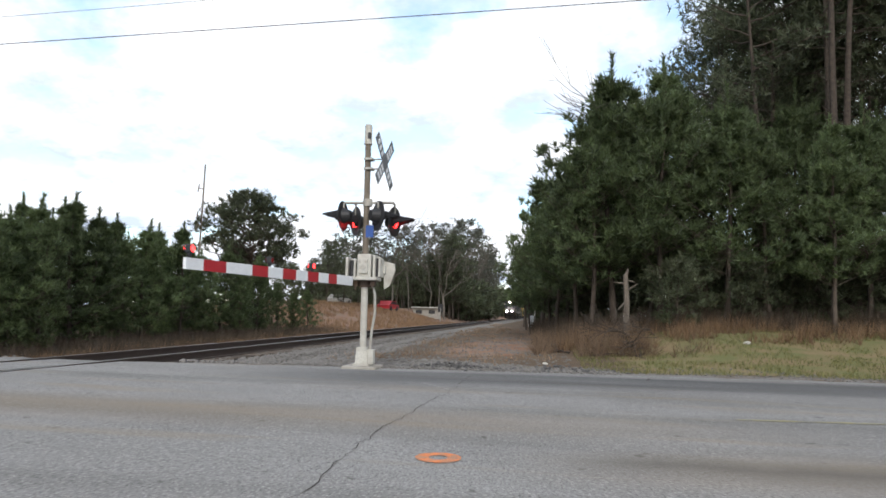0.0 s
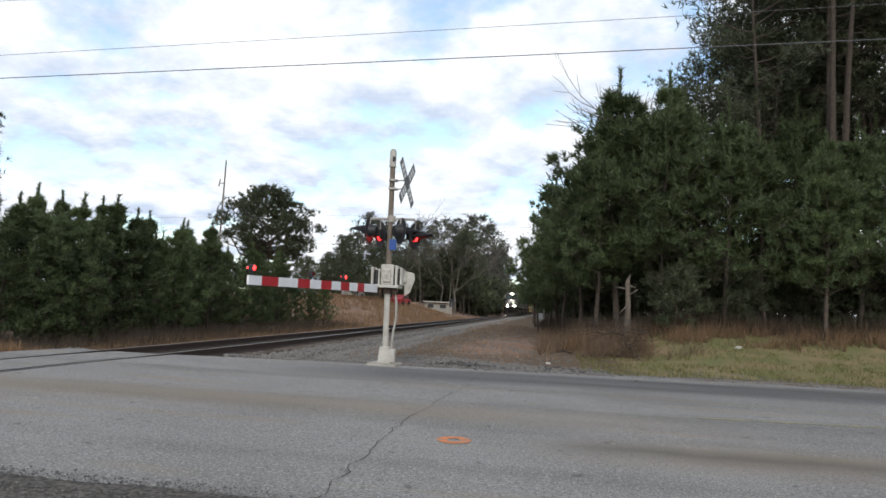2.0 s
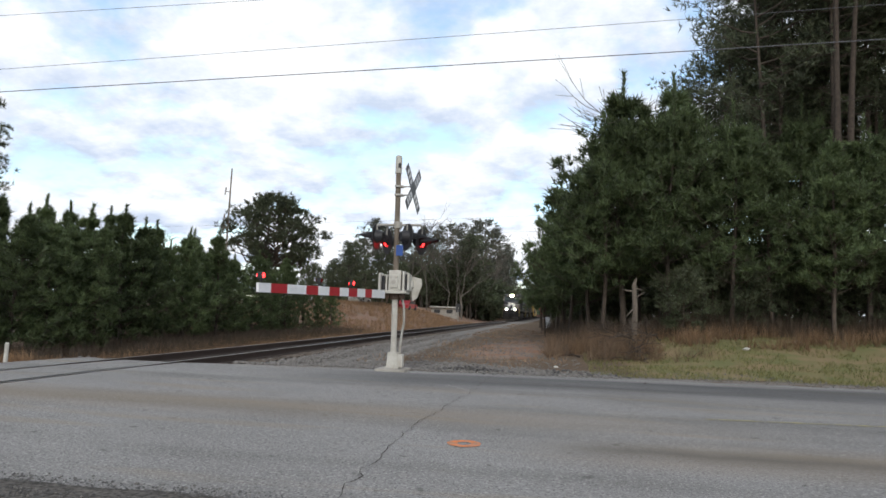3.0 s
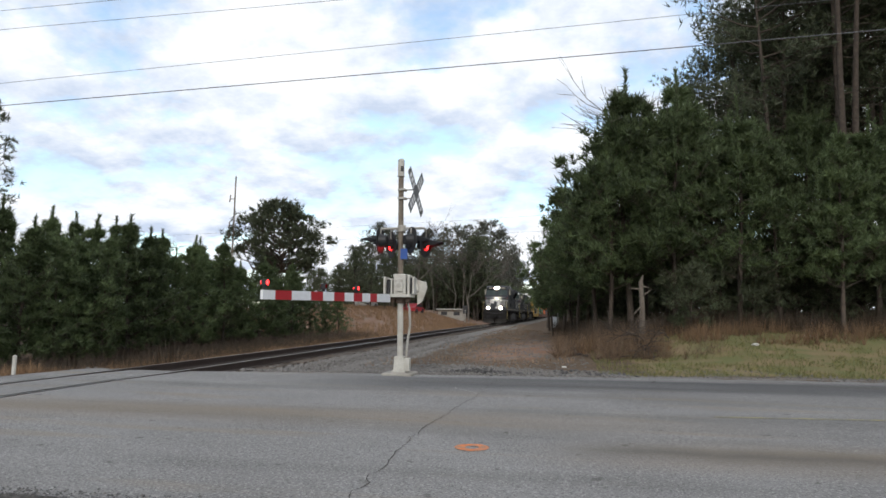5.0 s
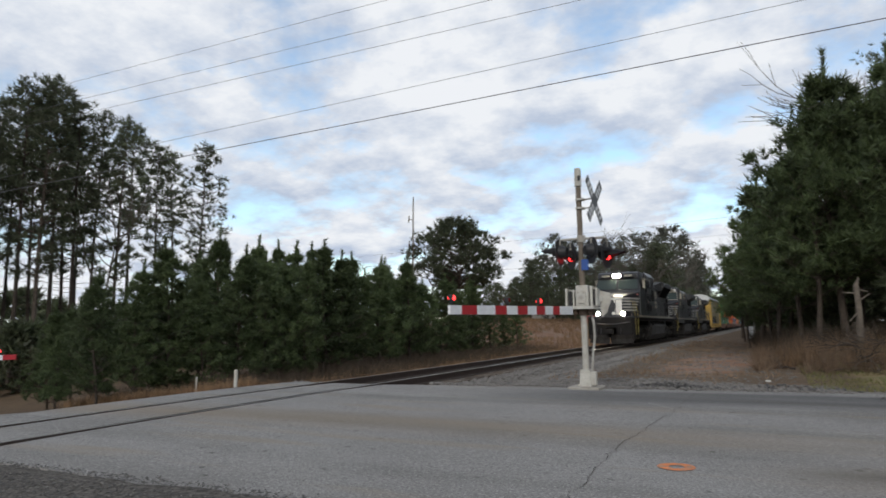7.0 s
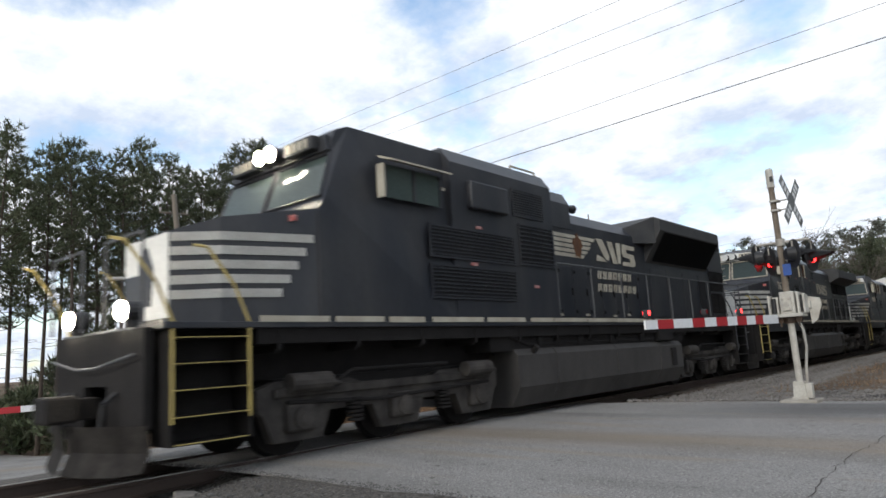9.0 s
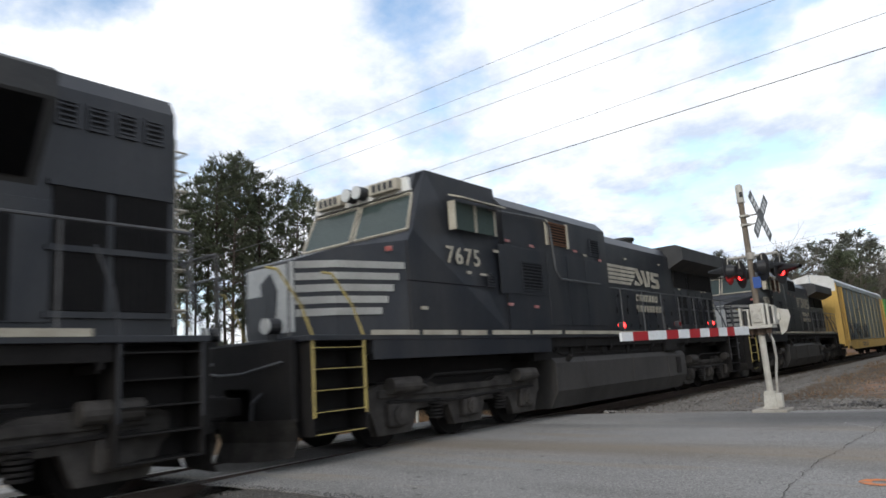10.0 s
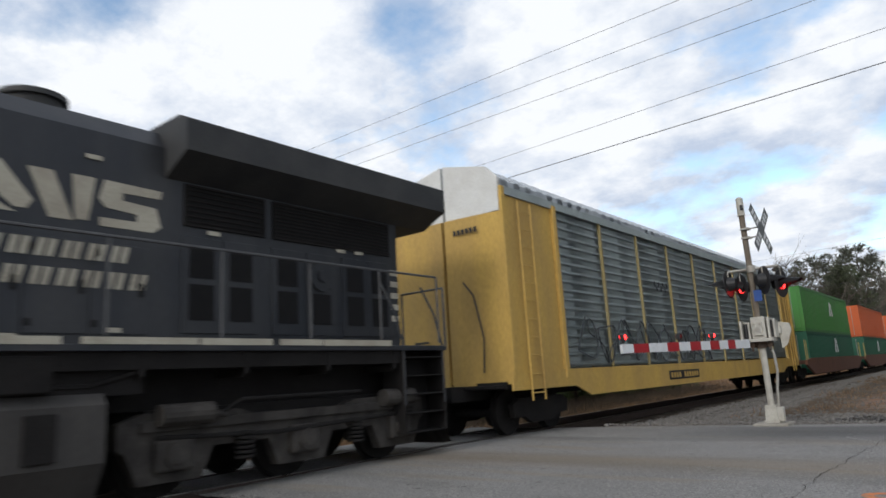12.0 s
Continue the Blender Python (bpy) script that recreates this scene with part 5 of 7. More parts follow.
def build_verge():
    rng = np.random.default_rng(8)
    far = lambda x, y: y - road_far(x)
    grass_field("short_grass", spread(rng, 16000, 1.0, 24, 16.2, 31, lambda x, y: (far(x, y) > 1.2) & (y < 27 + 0.2 * x) & patchy(x, y, 0.6, -0.25)), rng, 5, 0.13, 0.006, GRASS, "short half-dry winter grass on the verge")
    grass_field("tall_dry_grass", spread(rng, 4800, 0.6, 24, 22.5, 29, lambda x, y: patchy(x, y, 0.7, 0.05, 4.0) & (y > 23 + 0.1 * x)), rng, 7, 0.60, 0.008, GRASS_TAN, "tall tan broom grass before the pines")
    grass_field("track_weeds", np.concatenate([spread(rng, 5200, -14.5, -11.3, 14.4, 48, lambda x, y: patchy(x, y, 0.8, -0.1, 7.0)), spread(rng, 1500, -20, -12.3, 13.9, 15.6, lambda x, y: far(x, y) > 0.5)]), rng, 6, 0.42, 0.008, GRASS_TAN, "tan weeds and dry grass beside the track")
    grass_field("bank_grass", spread(rng, 9000, -34, -12.5, 42, 105, lambda x, y: patchy(x, y, 0.3, -0.25, 2.0)), rng, 6, 0.55, 0.014, GRASS_TAN, "dry brown grass on the bank")
    grass_field("brush", np.concatenate([spread(rng, 800, -0.2, 3.4, 22, 34, lambda x, y: patchy(x, y, 0.8, -0.1, 15.0)), spread(rng, 420, 0.9, 5.0, 21.5, 36, lambda x, y: patchy(x, y, 0.6, 0.05, 9.0)), spread(rng, 1000, 0.6, 3.8, 36, 120, lambda x, y: patchy(x, y, 0.4, -0.1, 5.0)), spread(rng, 1500, 5, 26, 27.5, 33, lambda x, y: y > 0)]), rng, 12, 0.8, 0.006, TWIG_LEAF, "dry leafless brush at the wood's edge", 0.7)
    grass_field("undergrowth", np.concatenate([spread(rng, 3600, -21, -12.6, 14.6, 46, lambda x, y: x < -12.4 - 0.0 * y), spread(rng, 1500, 4.5, 24, 27.5, 34, lambda x, y: y > 27 + 0.02 * x)]), rng, 9, 0.8, 0.010, UNDERGROWTH, "dark dead undergrowth among the pine trunks", 0.55)
    grass_field("thicket", np.concatenate([spread(rng, 1500, 1.0, 25, 26.6, 30, lambda x, y: patchy(x, y, 0.5, -0.15, 3.0) & (y > 27.3 + 0.03 * x)), spread(rng, 700, -0.6, 2.6, 30, 62, lambda x, y: (x > 0.4 - 0.03 * (y - 30)) & patchy(x, y, 0.5, -0.2, 6.0))]), rng, 14, 1.05, 0.011, UNDERGROWTH, "dark leafless thicket at the foot of the pines", 0.45)
    grass_field("path_weeds", np.concatenate([spread(rng, 1500, -5.0, 0.4, 17.5, 60, lambda x, y: patchy(x, y, 0.5, 0.08, 12.0) & (abs(x - track_x(y)) > 3.2)), spread(rng, 500, -5.5, -4.2, 18, 90, lambda x, y: patchy(x, y, 0.35, -0.1, 2.5))]), rng, 6, 0.22, 0.008, TWIG_LEAF, "sparse dead weeds on the dirt path by the track", 0.6)
    # a broken snag and fallen branches
    t = thing("tree_snag", "pale broken pine snag with stubs of branches", "dead tree", m=pose(3.05, 26.4, float(ground_z(3.05, 26.4))))
    bm = bmesh.new()
    rod(bm, (0, 0, -0.1), (0.04, 0, 1.3), 0.115, 0.10, 9)
    rod(bm, (0.04, 0, 1.28), (0.0, 0, 2.25), 0.10, 0.085, 9)
    rod(bm, (0.0, 0, 2.2), (0.10, 0, 2.50), 0.08, 0.02, 7)
    part("trunk", bm, BARK_SNAG, t)
    for p, q in (((0, 0, 1.95), (-0.45, -0.1, 2.0)), ((0.05, 0, 1.7), (0.4, -0.1, 1.95)), ((0, 0, 1.3), (-0.3, -0.2, 1.0)), ((0, 0, 2.1), (0.35, 0.05, 2.0))):
        bm = bmesh.new()
        rod(bm, p, q, 0.04, 0.012, 6)
        part("branch_stub", bm, BARK_SNAG, t)
    me = mesh_np("limb", *bare_tree_mesh(900, 2.6, 0.4, 4, 0.016), BARK, True)
    for x, y, rx, rz, s in ((2.4, 23.6, 70, 20, 1.0), (1.6, 22.6, 82, 100, 0.7), (3.2, 24.2, 60, -60, 0.9), (0.9, 23.2, 85, 200, 0.8), (3.9, 25.6, 75, -20, 1.1), (2.0, 24.8, 50, 150, 0.8)):
        ob = tagged(new("fallen_branch", me), "dark fallen branch with forked twigs on the ground", "branch", "fallen branches")
        ob.matrix_basis = pose(x, y, float(ground_z(x, y)) + 0.06, rx, 0, rz)
        ob.scale = (s, s, s)
    # broken concrete blocks beside the rail at the end of the crossing
    for x, y, w, d, h, rz, tilt in ((-7.62, 2.75, 0.62, 0.34, 0.20, 12, 4), (-7.35, 3.42, 0.36, 0.26, 0.22, -20, -6), (-7.0, 2.55, 0.40, 0.22, 0.13, 40, 8), (-6.7, 3.05, 0.24, 0.16, 0.12, 70, 3)):
        bm = bmesh.new()
        bx(bm, -w / 2, w / 2, -d / 2, d / 2, -0.10, h, 0.03)
        for v in bm.verts:
            v.co += Vector((1, 1, 1)) * 0.05 * noise.noise(v.co * 4 + Vector((x, y, 0)))
        ob = tagged(part("concrete_block", bm, STONE), "broken grey concrete block in dirt beside the rail", "concrete block", "broken concrete blocks")
        ob.matrix_basis = pose(x, y, float(ground_z(x, y)) - 0.09, tilt, 0, rz)
    # small litter
    for x, y, s, label in ((6.3, 23.4, 0.12, "white scrap of litter on the grass"), (0.1, 19.4, 0.08, "pale scrap of litter on gravel"), (8.6, 25.6, 0.12, "white scrap of litter on the grass"), (-9.9, 14.6, 0.14, "pale stone at the road's edge")):
        bm = bmesh.new()
        bmesh.ops.create_icosphere(bm, subdivisions=2, radius=s)
        for v in bm.verts:
            v.co *= 1 + 0.5 * noise.noise(v.co * 9 + Vector((x, y, 0)))
            v.co.z *= 0.45
        ob = part("litter" if "litter" in label else "stone", bm, CASE_WHITE)
        tagged(ob, label, "litter" if "litter" in label else "stone")
        ob.matrix_basis = pose(x, y, float(ground_z(x, y)) + s * 0.3, 0, 0, 40)


def build_road_marks():
    """Crack, survey paint, worn paint and a strip of metal on the asphalt."""
    def on_road(x, y):
        a, b = float(road_near(x)), float(road_far(x))
        t = (y - a) / (b - a)
        return float(road_z(x)) - 0.035 * abs(2 * t - 1) ** 3 + 0.005
    def ribbon(name, pts, w, material, label, seed):
        r = random.Random(seed)
        bm = bmesh.new()
        prev = None
        for k, (x, y, ww) in enumerate(pts):
            dx, dy = (pts[min(k + 1, len(pts) - 1)][0] - pts[max(k - 1, 0)][0]), (pts[min(k + 1, len(pts) - 1)][1] - pts[max(k - 1, 0)][1])
            L = math.hypot(dx, dy) or 1
            nx, ny = -dy / L * w * ww, dx / L * w * ww
            q = (bm.verts.new((x + nx, y + ny, on_road(x, y))), bm.verts.new((x - nx, y - ny, on_road(x, y))))
            if prev:
                bm.faces.new((prev[0], prev[1], q[1], q[0]))
            prev = q
        return tagged(part(name, bm, material), label, "road", kind="structure")
    r = random.Random(3)
    def jag(p, n, amp):
        out = []
        for (x0, y0), (x1, y1) in zip(p, p[1:]):
            for k in range(n):
                q = k / n
                out.append((x0 + (x1 - x0) * q + r.uniform(-amp, amp), y0 + (y1 - y0) * q + r.uniform(-amp, amp), r.uniform(0.35, 1.4)))
        return out
    ribbon("road_crack", jag([(-1.62, 4.15), (-1.47, 4.5), (-1.52, 7.27), (-1.29, 10.9), (-1.22, 13.9)], 22, 0.04), 0.004, GROOVE, "jagged crack across the asphalt", 1)
    ribbon("road_crack", jag([(-1.3, 10.9), (-1.9, 11.8)], 8, 0.03), 0.009, SEAL, "pale sealed crack branch", 2)
    ribbon("road_crack", jag([(1.9, 14.35), (1.75, 13.6)], 6, 0.02), 0.018, GROOVE, "short crack at the road's edge", 3)
    ribbon("road_crack", jag([(-11.2, 6.5), (-10.9, 9.5), (-10.7, 12.5)], 10, 0.04), 0.015, GROOVE, "dark crack beside the rail", 5)
    ring = [(-0.84 + 0.12 * math.cos(a), 6.60 + 0.12 * math.sin(a), 1.0) for a in np.linspace(0, 6.28, 20)]
    ribbon("survey_paint", ring, 0.05, ORANGE, "orange sprayed survey ring on asphalt", 4)
    ribbon("worn_line", [(2.0 + 0.4 * k, 9.35 + 0.06 * k, 0.6 + 0.4 * (k % 2)) for k in range(12)], 0.05, FADED_YELLOW, "worn yellow lane line", 6)
    bm = bmesh.new()
    bx(bm, -0.26, 0.26, -0.012, 0.012, 0, 0.01)
    ob = tagged(part("metal_strip", bm, GALV), "thin pale strip of metal on asphalt", "litter")
    ob.matrix_basis = pose(-0.33, 4.25, on_road(-0.33, 4.25), 0, 0, 8)


SEAL = mat("pale crack sealer", (0.36, 0.35, 0.33), 0.85, 0, (0.28, 0.27, 0.26), 6, 0.6, 50, 0.2)
build_wires()
build_utility_pole()
build_posts()
build_verge()
build_road_marks()


# ---- the train ----
LOCO = mat("black locomotive paint with road dust", (0.0145, 0.017, 0.0235), 0.42, 0, (0.040, 0.040, 0.042), 1.6, 0.75, 35, 0.08, stretch=(1, 1, 0.30))
LOCO_ROOF = mat("sooty roof paint", (0.026, 0.027, 0.029), 0.65, 0, (0.050, 0.049, 0.048), 1.5, 0.8, 30, 0.1)
RUNNING = mat("dusty underframe steel", (0.016, 0.0145, 0.014), 0.85, 0, (0.009, 0.008, 0.008), 2.2, 0.8, 30, 0.3)
TRUCK_GREY = mat("grey-brown cast truck steel", (0.062, 0.056, 0.051), 0.8, 0, (0.022, 0.020, 0.019), 3.5, 0.85, 30, 0.35)
RAIL_PAINT = mat("worn black rail paint", (0.085, 0.086, 0.09), 0.5, 0, (0.045, 0.045, 0.048), 6, 0.6, 40, 0.05)
TANK_GREY = mat("dusty fuel tank paint", (0.054, 0.050, 0.047), 0.75, 0, (0.026, 0.024, 0.023), 1.6, 0.8, 30, 0.15, stretch=(1, 1, 0.4))
# near-black stand-in for the shade inside vents, intakes and gaps
SHADE_BLACK = mat("near-black shade in gaps", (0.009, 0.009, 0.010), 0.9, 0, (0.014, 0.013, 0.013), 5, 0.5, 40, 0.1)
CREAM = mat("faded cream paint", (0.43, 0.40, 0.325), 0.65, 0, (0.24, 0.205, 0.16), 2.2, 0.6, 40, 0.05)
NOSE_WHITE = mat("white front paint", (0.66, 0.66, 0.63), 0.55, 0, (0.45, 0.43, 0.40), 2, 0.5, 40, 0.04)
SAFETY = mat("faded yellow handrail paint", (0.43, 0.34, 0.11), 0.6, 0, (0.22, 0.17, 0.09), 5, 0.6, 40, 0.05)
RUSTY = mat("rust bloom", (0.13, 0.062, 0.032), 0.85, 0, (0.07, 0.038, 0.025), 4, 0.8, 40, 0.2)
CAB_GLASS = mat("cab glass", (0.065, 0.085, 0.08), 0.06, 0, (0.05, 0.07, 0.065), 1, 0.3, 30, 0)
HEADLIGHT = mat("burning headlight", (1.0, 0.90, 0.70), 0.3, 0, (1.0, 0.88, 0.66), 2, 0.2, 30, 0, emit=260.0)
DULL_LAMP = mat("unlit lamp glass", (0.5, 0.5, 0.48), 0.2, 0, (0.4, 0.4, 0.4), 4, 0.4, 30, 0)
RED_STICKER = mat("red and white warning plate", (0.34, 0.09, 0.08), 0.6, 0, (0.45, 0.35, 0.33), 12, 0.7, 50, 0)
RACK_YELLOW = mat("autorack yellow paint", (0.54, 0.345, 0.085), 0.65, 0, (0.33, 0.215, 0.085), 1.2, 0.6, 30, 0.06, stretch=(1, 1, 0.3))
RACK_POST = mat("dusty yellow side post", (0.40, 0.31, 0.13), 0.7, 0, (0.29, 0.24, 0.14), 2.0, 0.7, 30, 0.06, stretch=(1, 1, 0.3))
RACK_GALV = mat("galvanised side panel", (0.34, 0.38, 0.375), 0.5, 0.25, (0.25, 0.285, 0.285), 1.5, 0.7, 40, 0.06, spread=0.06)
RACK_ROOF = mat("galvanised roof sheet", (0.46, 0.49, 0.52), 0.45, 0.4, (0.36, 0.38, 0.40), 2, 0.6, 40, 0.05)
RACK_WHITE = mat("chalky white end cap", (0.66, 0.66, 0.64), 0.65, 0, (0.48, 0.46, 0.43), 1.6, 0.6, 40, 0.05)
SPRAY = mat("black spray paint", (0.035, 0.04, 0.045), 0.7, 0, (0.05, 0.055, 0.06), 5, 0.4, 40, 0)
BOX_GREEN = mat("green container paint", (0.055, 0.235, 0.045), 0.55, 0, (0.075, 0.17, 0.05), 0.8, 0.5, 30, 0.05)
BOX_DEEP = mat("deep green container paint", (0.02, 0.12, 0.07), 0.55, 0, (0.03, 0.09, 0.06), 0.8, 0.5, 30, 0.05)
BOX_ORANGE = mat("orange container paint", (0.60, 0.12, 0.03), 0.55, 0, (0.42, 0.10, 0.04), 0.8, 0.5, 30, 0.05)
BOX_BLUE = mat("blue-grey container paint", (0.08, 0.13, 0.22), 0.55, 0, (0.06, 0.10, 0.16), 0.8, 0.5, 30, 0.05)
WELL_BROWN = mat("brown well car paint", (0.17, 0.075, 0.045), 0.75, 0, (0.11, 0.055, 0.04), 1.5, 0.6, 30, 0.1)

LOCO_LENGTH, WHEEL_R = 22.3, 0.52
WHEELSETS = []
MOVING = []


def y_front(t):
    """Where the leading coupler is at t seconds: a steady 20 m/s."""
    return 182.4 - 20.0 * t


def one(name, material, parent, fill, label="", smooth=False):
    bm = bmesh.new()
    fill(bm)
    return part(name, bm, material, parent, label, smooth)


def flat_text(parent, body, size, y, z, x, material, label):
    """Numerals on a side wall that faces +x, read from the front backwards."""
    cu = bpy.data.curves.new("numerals", "FONT")
    cu.body, cu.size, cu.extrude, cu.offset = body, size, 0.006, 0.004
    cu.space_character = 1.2
    tmp = bpy.data.objects.new("tmp", cu)
    scene.collection.objects.link(tmp)
    me = bpy.data.meshes.new_from_object(tmp)
    bpy.data.objects.remove(tmp)
    me.materials.clear()
    me.materials.append(material)
    ob = new("road_number", me)
    ob.parent = parent
    ob.matrix_basis = pose(x, y, z, 90, 0, 90)
    return tagged(ob, label)


def wheelset(parent, y, r=WHEEL_R):
    """Two wheels on an axle, round its own centre."""
    bm = bmesh.new()
    for s in (-1, 1):
        rod(bm, (s * 0.66, 0, 0), (s * 0.80, 0, 0), r, r * 0.985, 28)
        rod(bm, (s * 0.655, 0, 0), (s * 0.685, 0, 0), r + 0.03, r + 0.03, 28)
        rod(bm, (s * 0.79, 0, 0), (s * 0.84, 0, 0), 0.16, 0.12, 16)
        for k in range(6):
            a = k * 1.0472
            bx(bm, s * 0.80 - 0.012, s * 0.80 + 0.012, 0.28 * math.cos(a) - 0.03, 0.28 * math.cos(a) + 0.03, 0.28 * math.sin(a) - 0.03, 0.28 * math.sin(a) + 0.03)
    rod(bm, (-0.7, 0, 0), (0.7, 0, 0), 0.09, 0.09, 12)
    ob = part("wheelset", bm, RUNNING, parent, "dull steel wheels on an axle")
    WHEELSETS.append((ob, y, r))
    return ob


def loco_truck(parent, y0, y1):
    """Three-axle truck: side frames with boxes, springs and brake gear, and its wheels."""
    c = (y0 + y1) / 2
    axles = (c - 1.95, c, c + 1.95)
    for s in (1, -1):
        def frame_side(bm):
            pts = [(y0, 0.92), (y0 + 0.3, 1.02), (c - 1.0, 1.0), (c - 0.7, 0.90), (c + 0.7, 0.90), (c + 1.0, 1.0), (y1 - 0.3, 1.02), (y1, 0.92)]
            low = []
            for a in reversed(axles):
                low += [(a + 0.56, 0.58), (a + 0.40, 0.22), (a - 0.40, 0.22), (a - 0.56, 0.58)]
            pts += [(y1, 0.64)] + low + [(y0, 0.64)]
            profile(bm, pts, "x", s * 1.02, s * 1.18)
            bx(bm, min(s * 1.10, s * 1.24), max(s * 1.10, s * 1.24), y0 + 0.25, y1 - 0.25, 0.80, 0.93, 0.02)
        fr = one("truck_frame", TRUCK_GREY, parent, frame_side, "grimy grey cast truck frame")
        for a in axles:
            one("bearing_box", TRUCK_GREY, fr, lambda bm: (bx(bm, min(s * 1.14, s * 1.30), max(s * 1.14, s * 1.30), a - 0.24, a + 0.24, 0.34, 0.72, 0.04), disc(bm, (s * 1.31, a, 0.52), (1, 0, 0), 0.15, 0.07, 18), disc(bm, (s * 1.35, a, 0.52), (1, 0, 0), 0.09, 0.03, 14)))
        for a in (c - 0.98, c + 0.98):
            def coil(bm):
                for k in range(6):
                    disc(bm, (s * 1.24, a, 0.40 + k * 0.06), (0, 0, 1), 0.13, 0.035, 14)
            one("coil_spring", RUNNING, fr, coil)
        for a in (y0 + 0.75, y1 - 0.75):
            one("brake_cylinder", TRUCK_GREY, fr, lambda bm: (rod(bm, (s * 1.32, a - 0.34, 0.99), (s * 1.32, a + 0.34, 0.99), 0.13, 0.13, 14), rod(bm, (s * 1.32, a + 0.3, 0.99), (s * 1.32, a + 0.55, 0.94), 0.05, 0.03, 8), bx(bm, min(s * 1.2, s * 1.34), max(s * 1.2, s * 1.34), a - 0.2, a + 0.2, 0.86, 0.92)))
        one("brake_rigging", RUNNING, fr, lambda bm: (pipe(bm, [(s * 1.28, y0 + 0.4, 0.74), (s * 1.30, c - 0.5, 0.66), (s * 1.30, c + 0.6, 0.70), (s * 1.28, y1 - 0.4, 0.74)], 0.03), pipe(bm, [(s * 1.3, c - 1.4, 0.95), (s * 1.36, c - 1.1, 1.12), (s * 1.36, c + 1.0, 1.12)], 0.025)))
    one("bolster", RUNNING, parent, lambda bm: bx(bm, -1.0, 1.0, y0 + 0.4, y1 - 0.4, 0.55, 1.05))
    for a in axles:
        wheelset(parent, a)


def louvre(parent, x, y0, y1, z0, z1, slats=9, vertical=False, material=None, back=SHADE_BLACK):
    """A grille: a near-black sheet, painted as shaded depth, behind proud slats and a rim."""
    g = one("grille", back, parent, lambda bm: bx(bm, x - 0.01, x + 0.006, y0, y1, z0, z1), "air intake grille over a shade-black sheet")
    def bars(bm):
        for k in range(slats):
            q = (k + 0.5) / slats
            if vertical:
                bx(bm, x, x + 0.022, y0 + (y1 - y0) * q - 0.012, y0 + (y1 - y0) * q + 0.012, z0, z1)
            else:
                bx(bm, x, x + 0.022, y0, y1, z0 + (z1 - z0) * q - 0.012, z0 + (z1 - z0) * q + 0.012)
        for a, b, c, d in ((y0 - 0.03, y1 + 0.03, z1, z1 + 0.035), (y0 - 0.03, y1 + 0.03, z0 - 0.035, z0), (y0 - 0.03, y0, z0, z1), (y1, y1 + 0.03, z0, z1)):
            bx(bm, x - 0.005, x + 0.028, a, b, c, d)
    one("slats", material or LOCO, g, bars)
    return g


def hood_doors(parent, x, y0, y1, z0, z1, n):
    """Access doors along a hood, each a slightly proud leaf with latches."""
    w = (y1 - y0) / n
    for k in range(n):
        a = y0 + k * w
        d = one("hood_door", LOCO, parent, lambda bm: bx(bm, x, x + 0.018, a + 0.02, a + w - 0.02, z0, z1, 0.006))
        one("door_latch", RUNNING, d, lambda bm: bx(bm, x + 0.016, x + 0.04, a + w - 0.10, a + w - 0.06, (z0 + z1) / 2 - 0.08, (z0 + z1) / 2 + 0.08))
        for zz in (z0 + 0.08, z1 - 0.16):
            one("door_hinge", RUNNING, d, lambda bm: bx(bm, x + 0.016, x + 0.035, a + 0.05, a + 0.10, zz, zz + 0.08))


def livery(parent, x, y0, z0, big=1.0, wide=1.0, gap=2.75):
    """Five speed stripes, a plain block emblem and two rows of lettering drawn as bars."""
    def stripes(bm):
        for k in range(5):
            z = z0 + 0.46 - k * 0.115
            a = y0 + 0.03 + 0.045 * k - 0.06
            b = y0 + (2.62, 2.42, 2.36, 2.22, 2.05)[k]
            profile(bm, [(a, z), (b, z), (b - 0.10, z - 0.082), (a - 0.04, z - 0.082)], "x", x, x + 0.006)
    one("speed_stripes", CREAM, parent, stripes, "faded cream speed stripes")
    e = y0 + gap - 0.08
    # block emblem: a dark running shape leaves only these pale pieces beside it
    for p in ([(0, 0.36), (0.30, 0.36), (0.62, -0.02), (0.56, -0.12), (0.44, -0.12), (0.32, -0.02)], [(0.55, 0.34), (0.80, 0.34), (1.02, -0.18), (0.78, -0.18)], [(0.99, 0.34), (1.24, 0.34), (1.18, -0.16), (1.04, -0.16)],
              [(1.34, 0.34), (2.02, 0.32), (2.00, 0.22), (1.55, 0.22), (1.55, 0.13), (1.95, 0.10), (2.02, -0.12), (1.92, -0.20), (1.30, -0.20), (1.30, -0.10), (1.72, -0.10), (1.72, -0.01), (1.36, 0.02), (1.28, 0.12)], [(0.0, -0.02), (0.28, -0.08), (0.46, -0.17), (-0.05, -0.17)]):
        one("emblem_piece", CREAM, parent, lambda bm: profile(bm, [(e + a * big, z0 + 0.10 + b * big) for a, b in p], "x", x, x + 0.006), "cream emblem piece")
    for row, n in ((0, 7), (1, 8)):
        def bars(bm):
            for k in range(n):
                a = y0 + gap - 0.20 + 0.23 * wide * k - 0.04 * row
                z = z0 - 0.34 - 0.32 * row
                w = 0.17 * wide
                for q in (0.0, 0.56 * w):
                    profile(bm, [(a + q + 0.045, z), (a + q + 0.045 + 0.36 * w, z), (a + q + 0.36 * w, z - 0.20), (a + q, z - 0.20)], "x", x, x + 0.006)
        x += 0.021 if row == 0 else 0.0
        one("lettering", CREAM, parent, bars, "row of cream lettering bars")


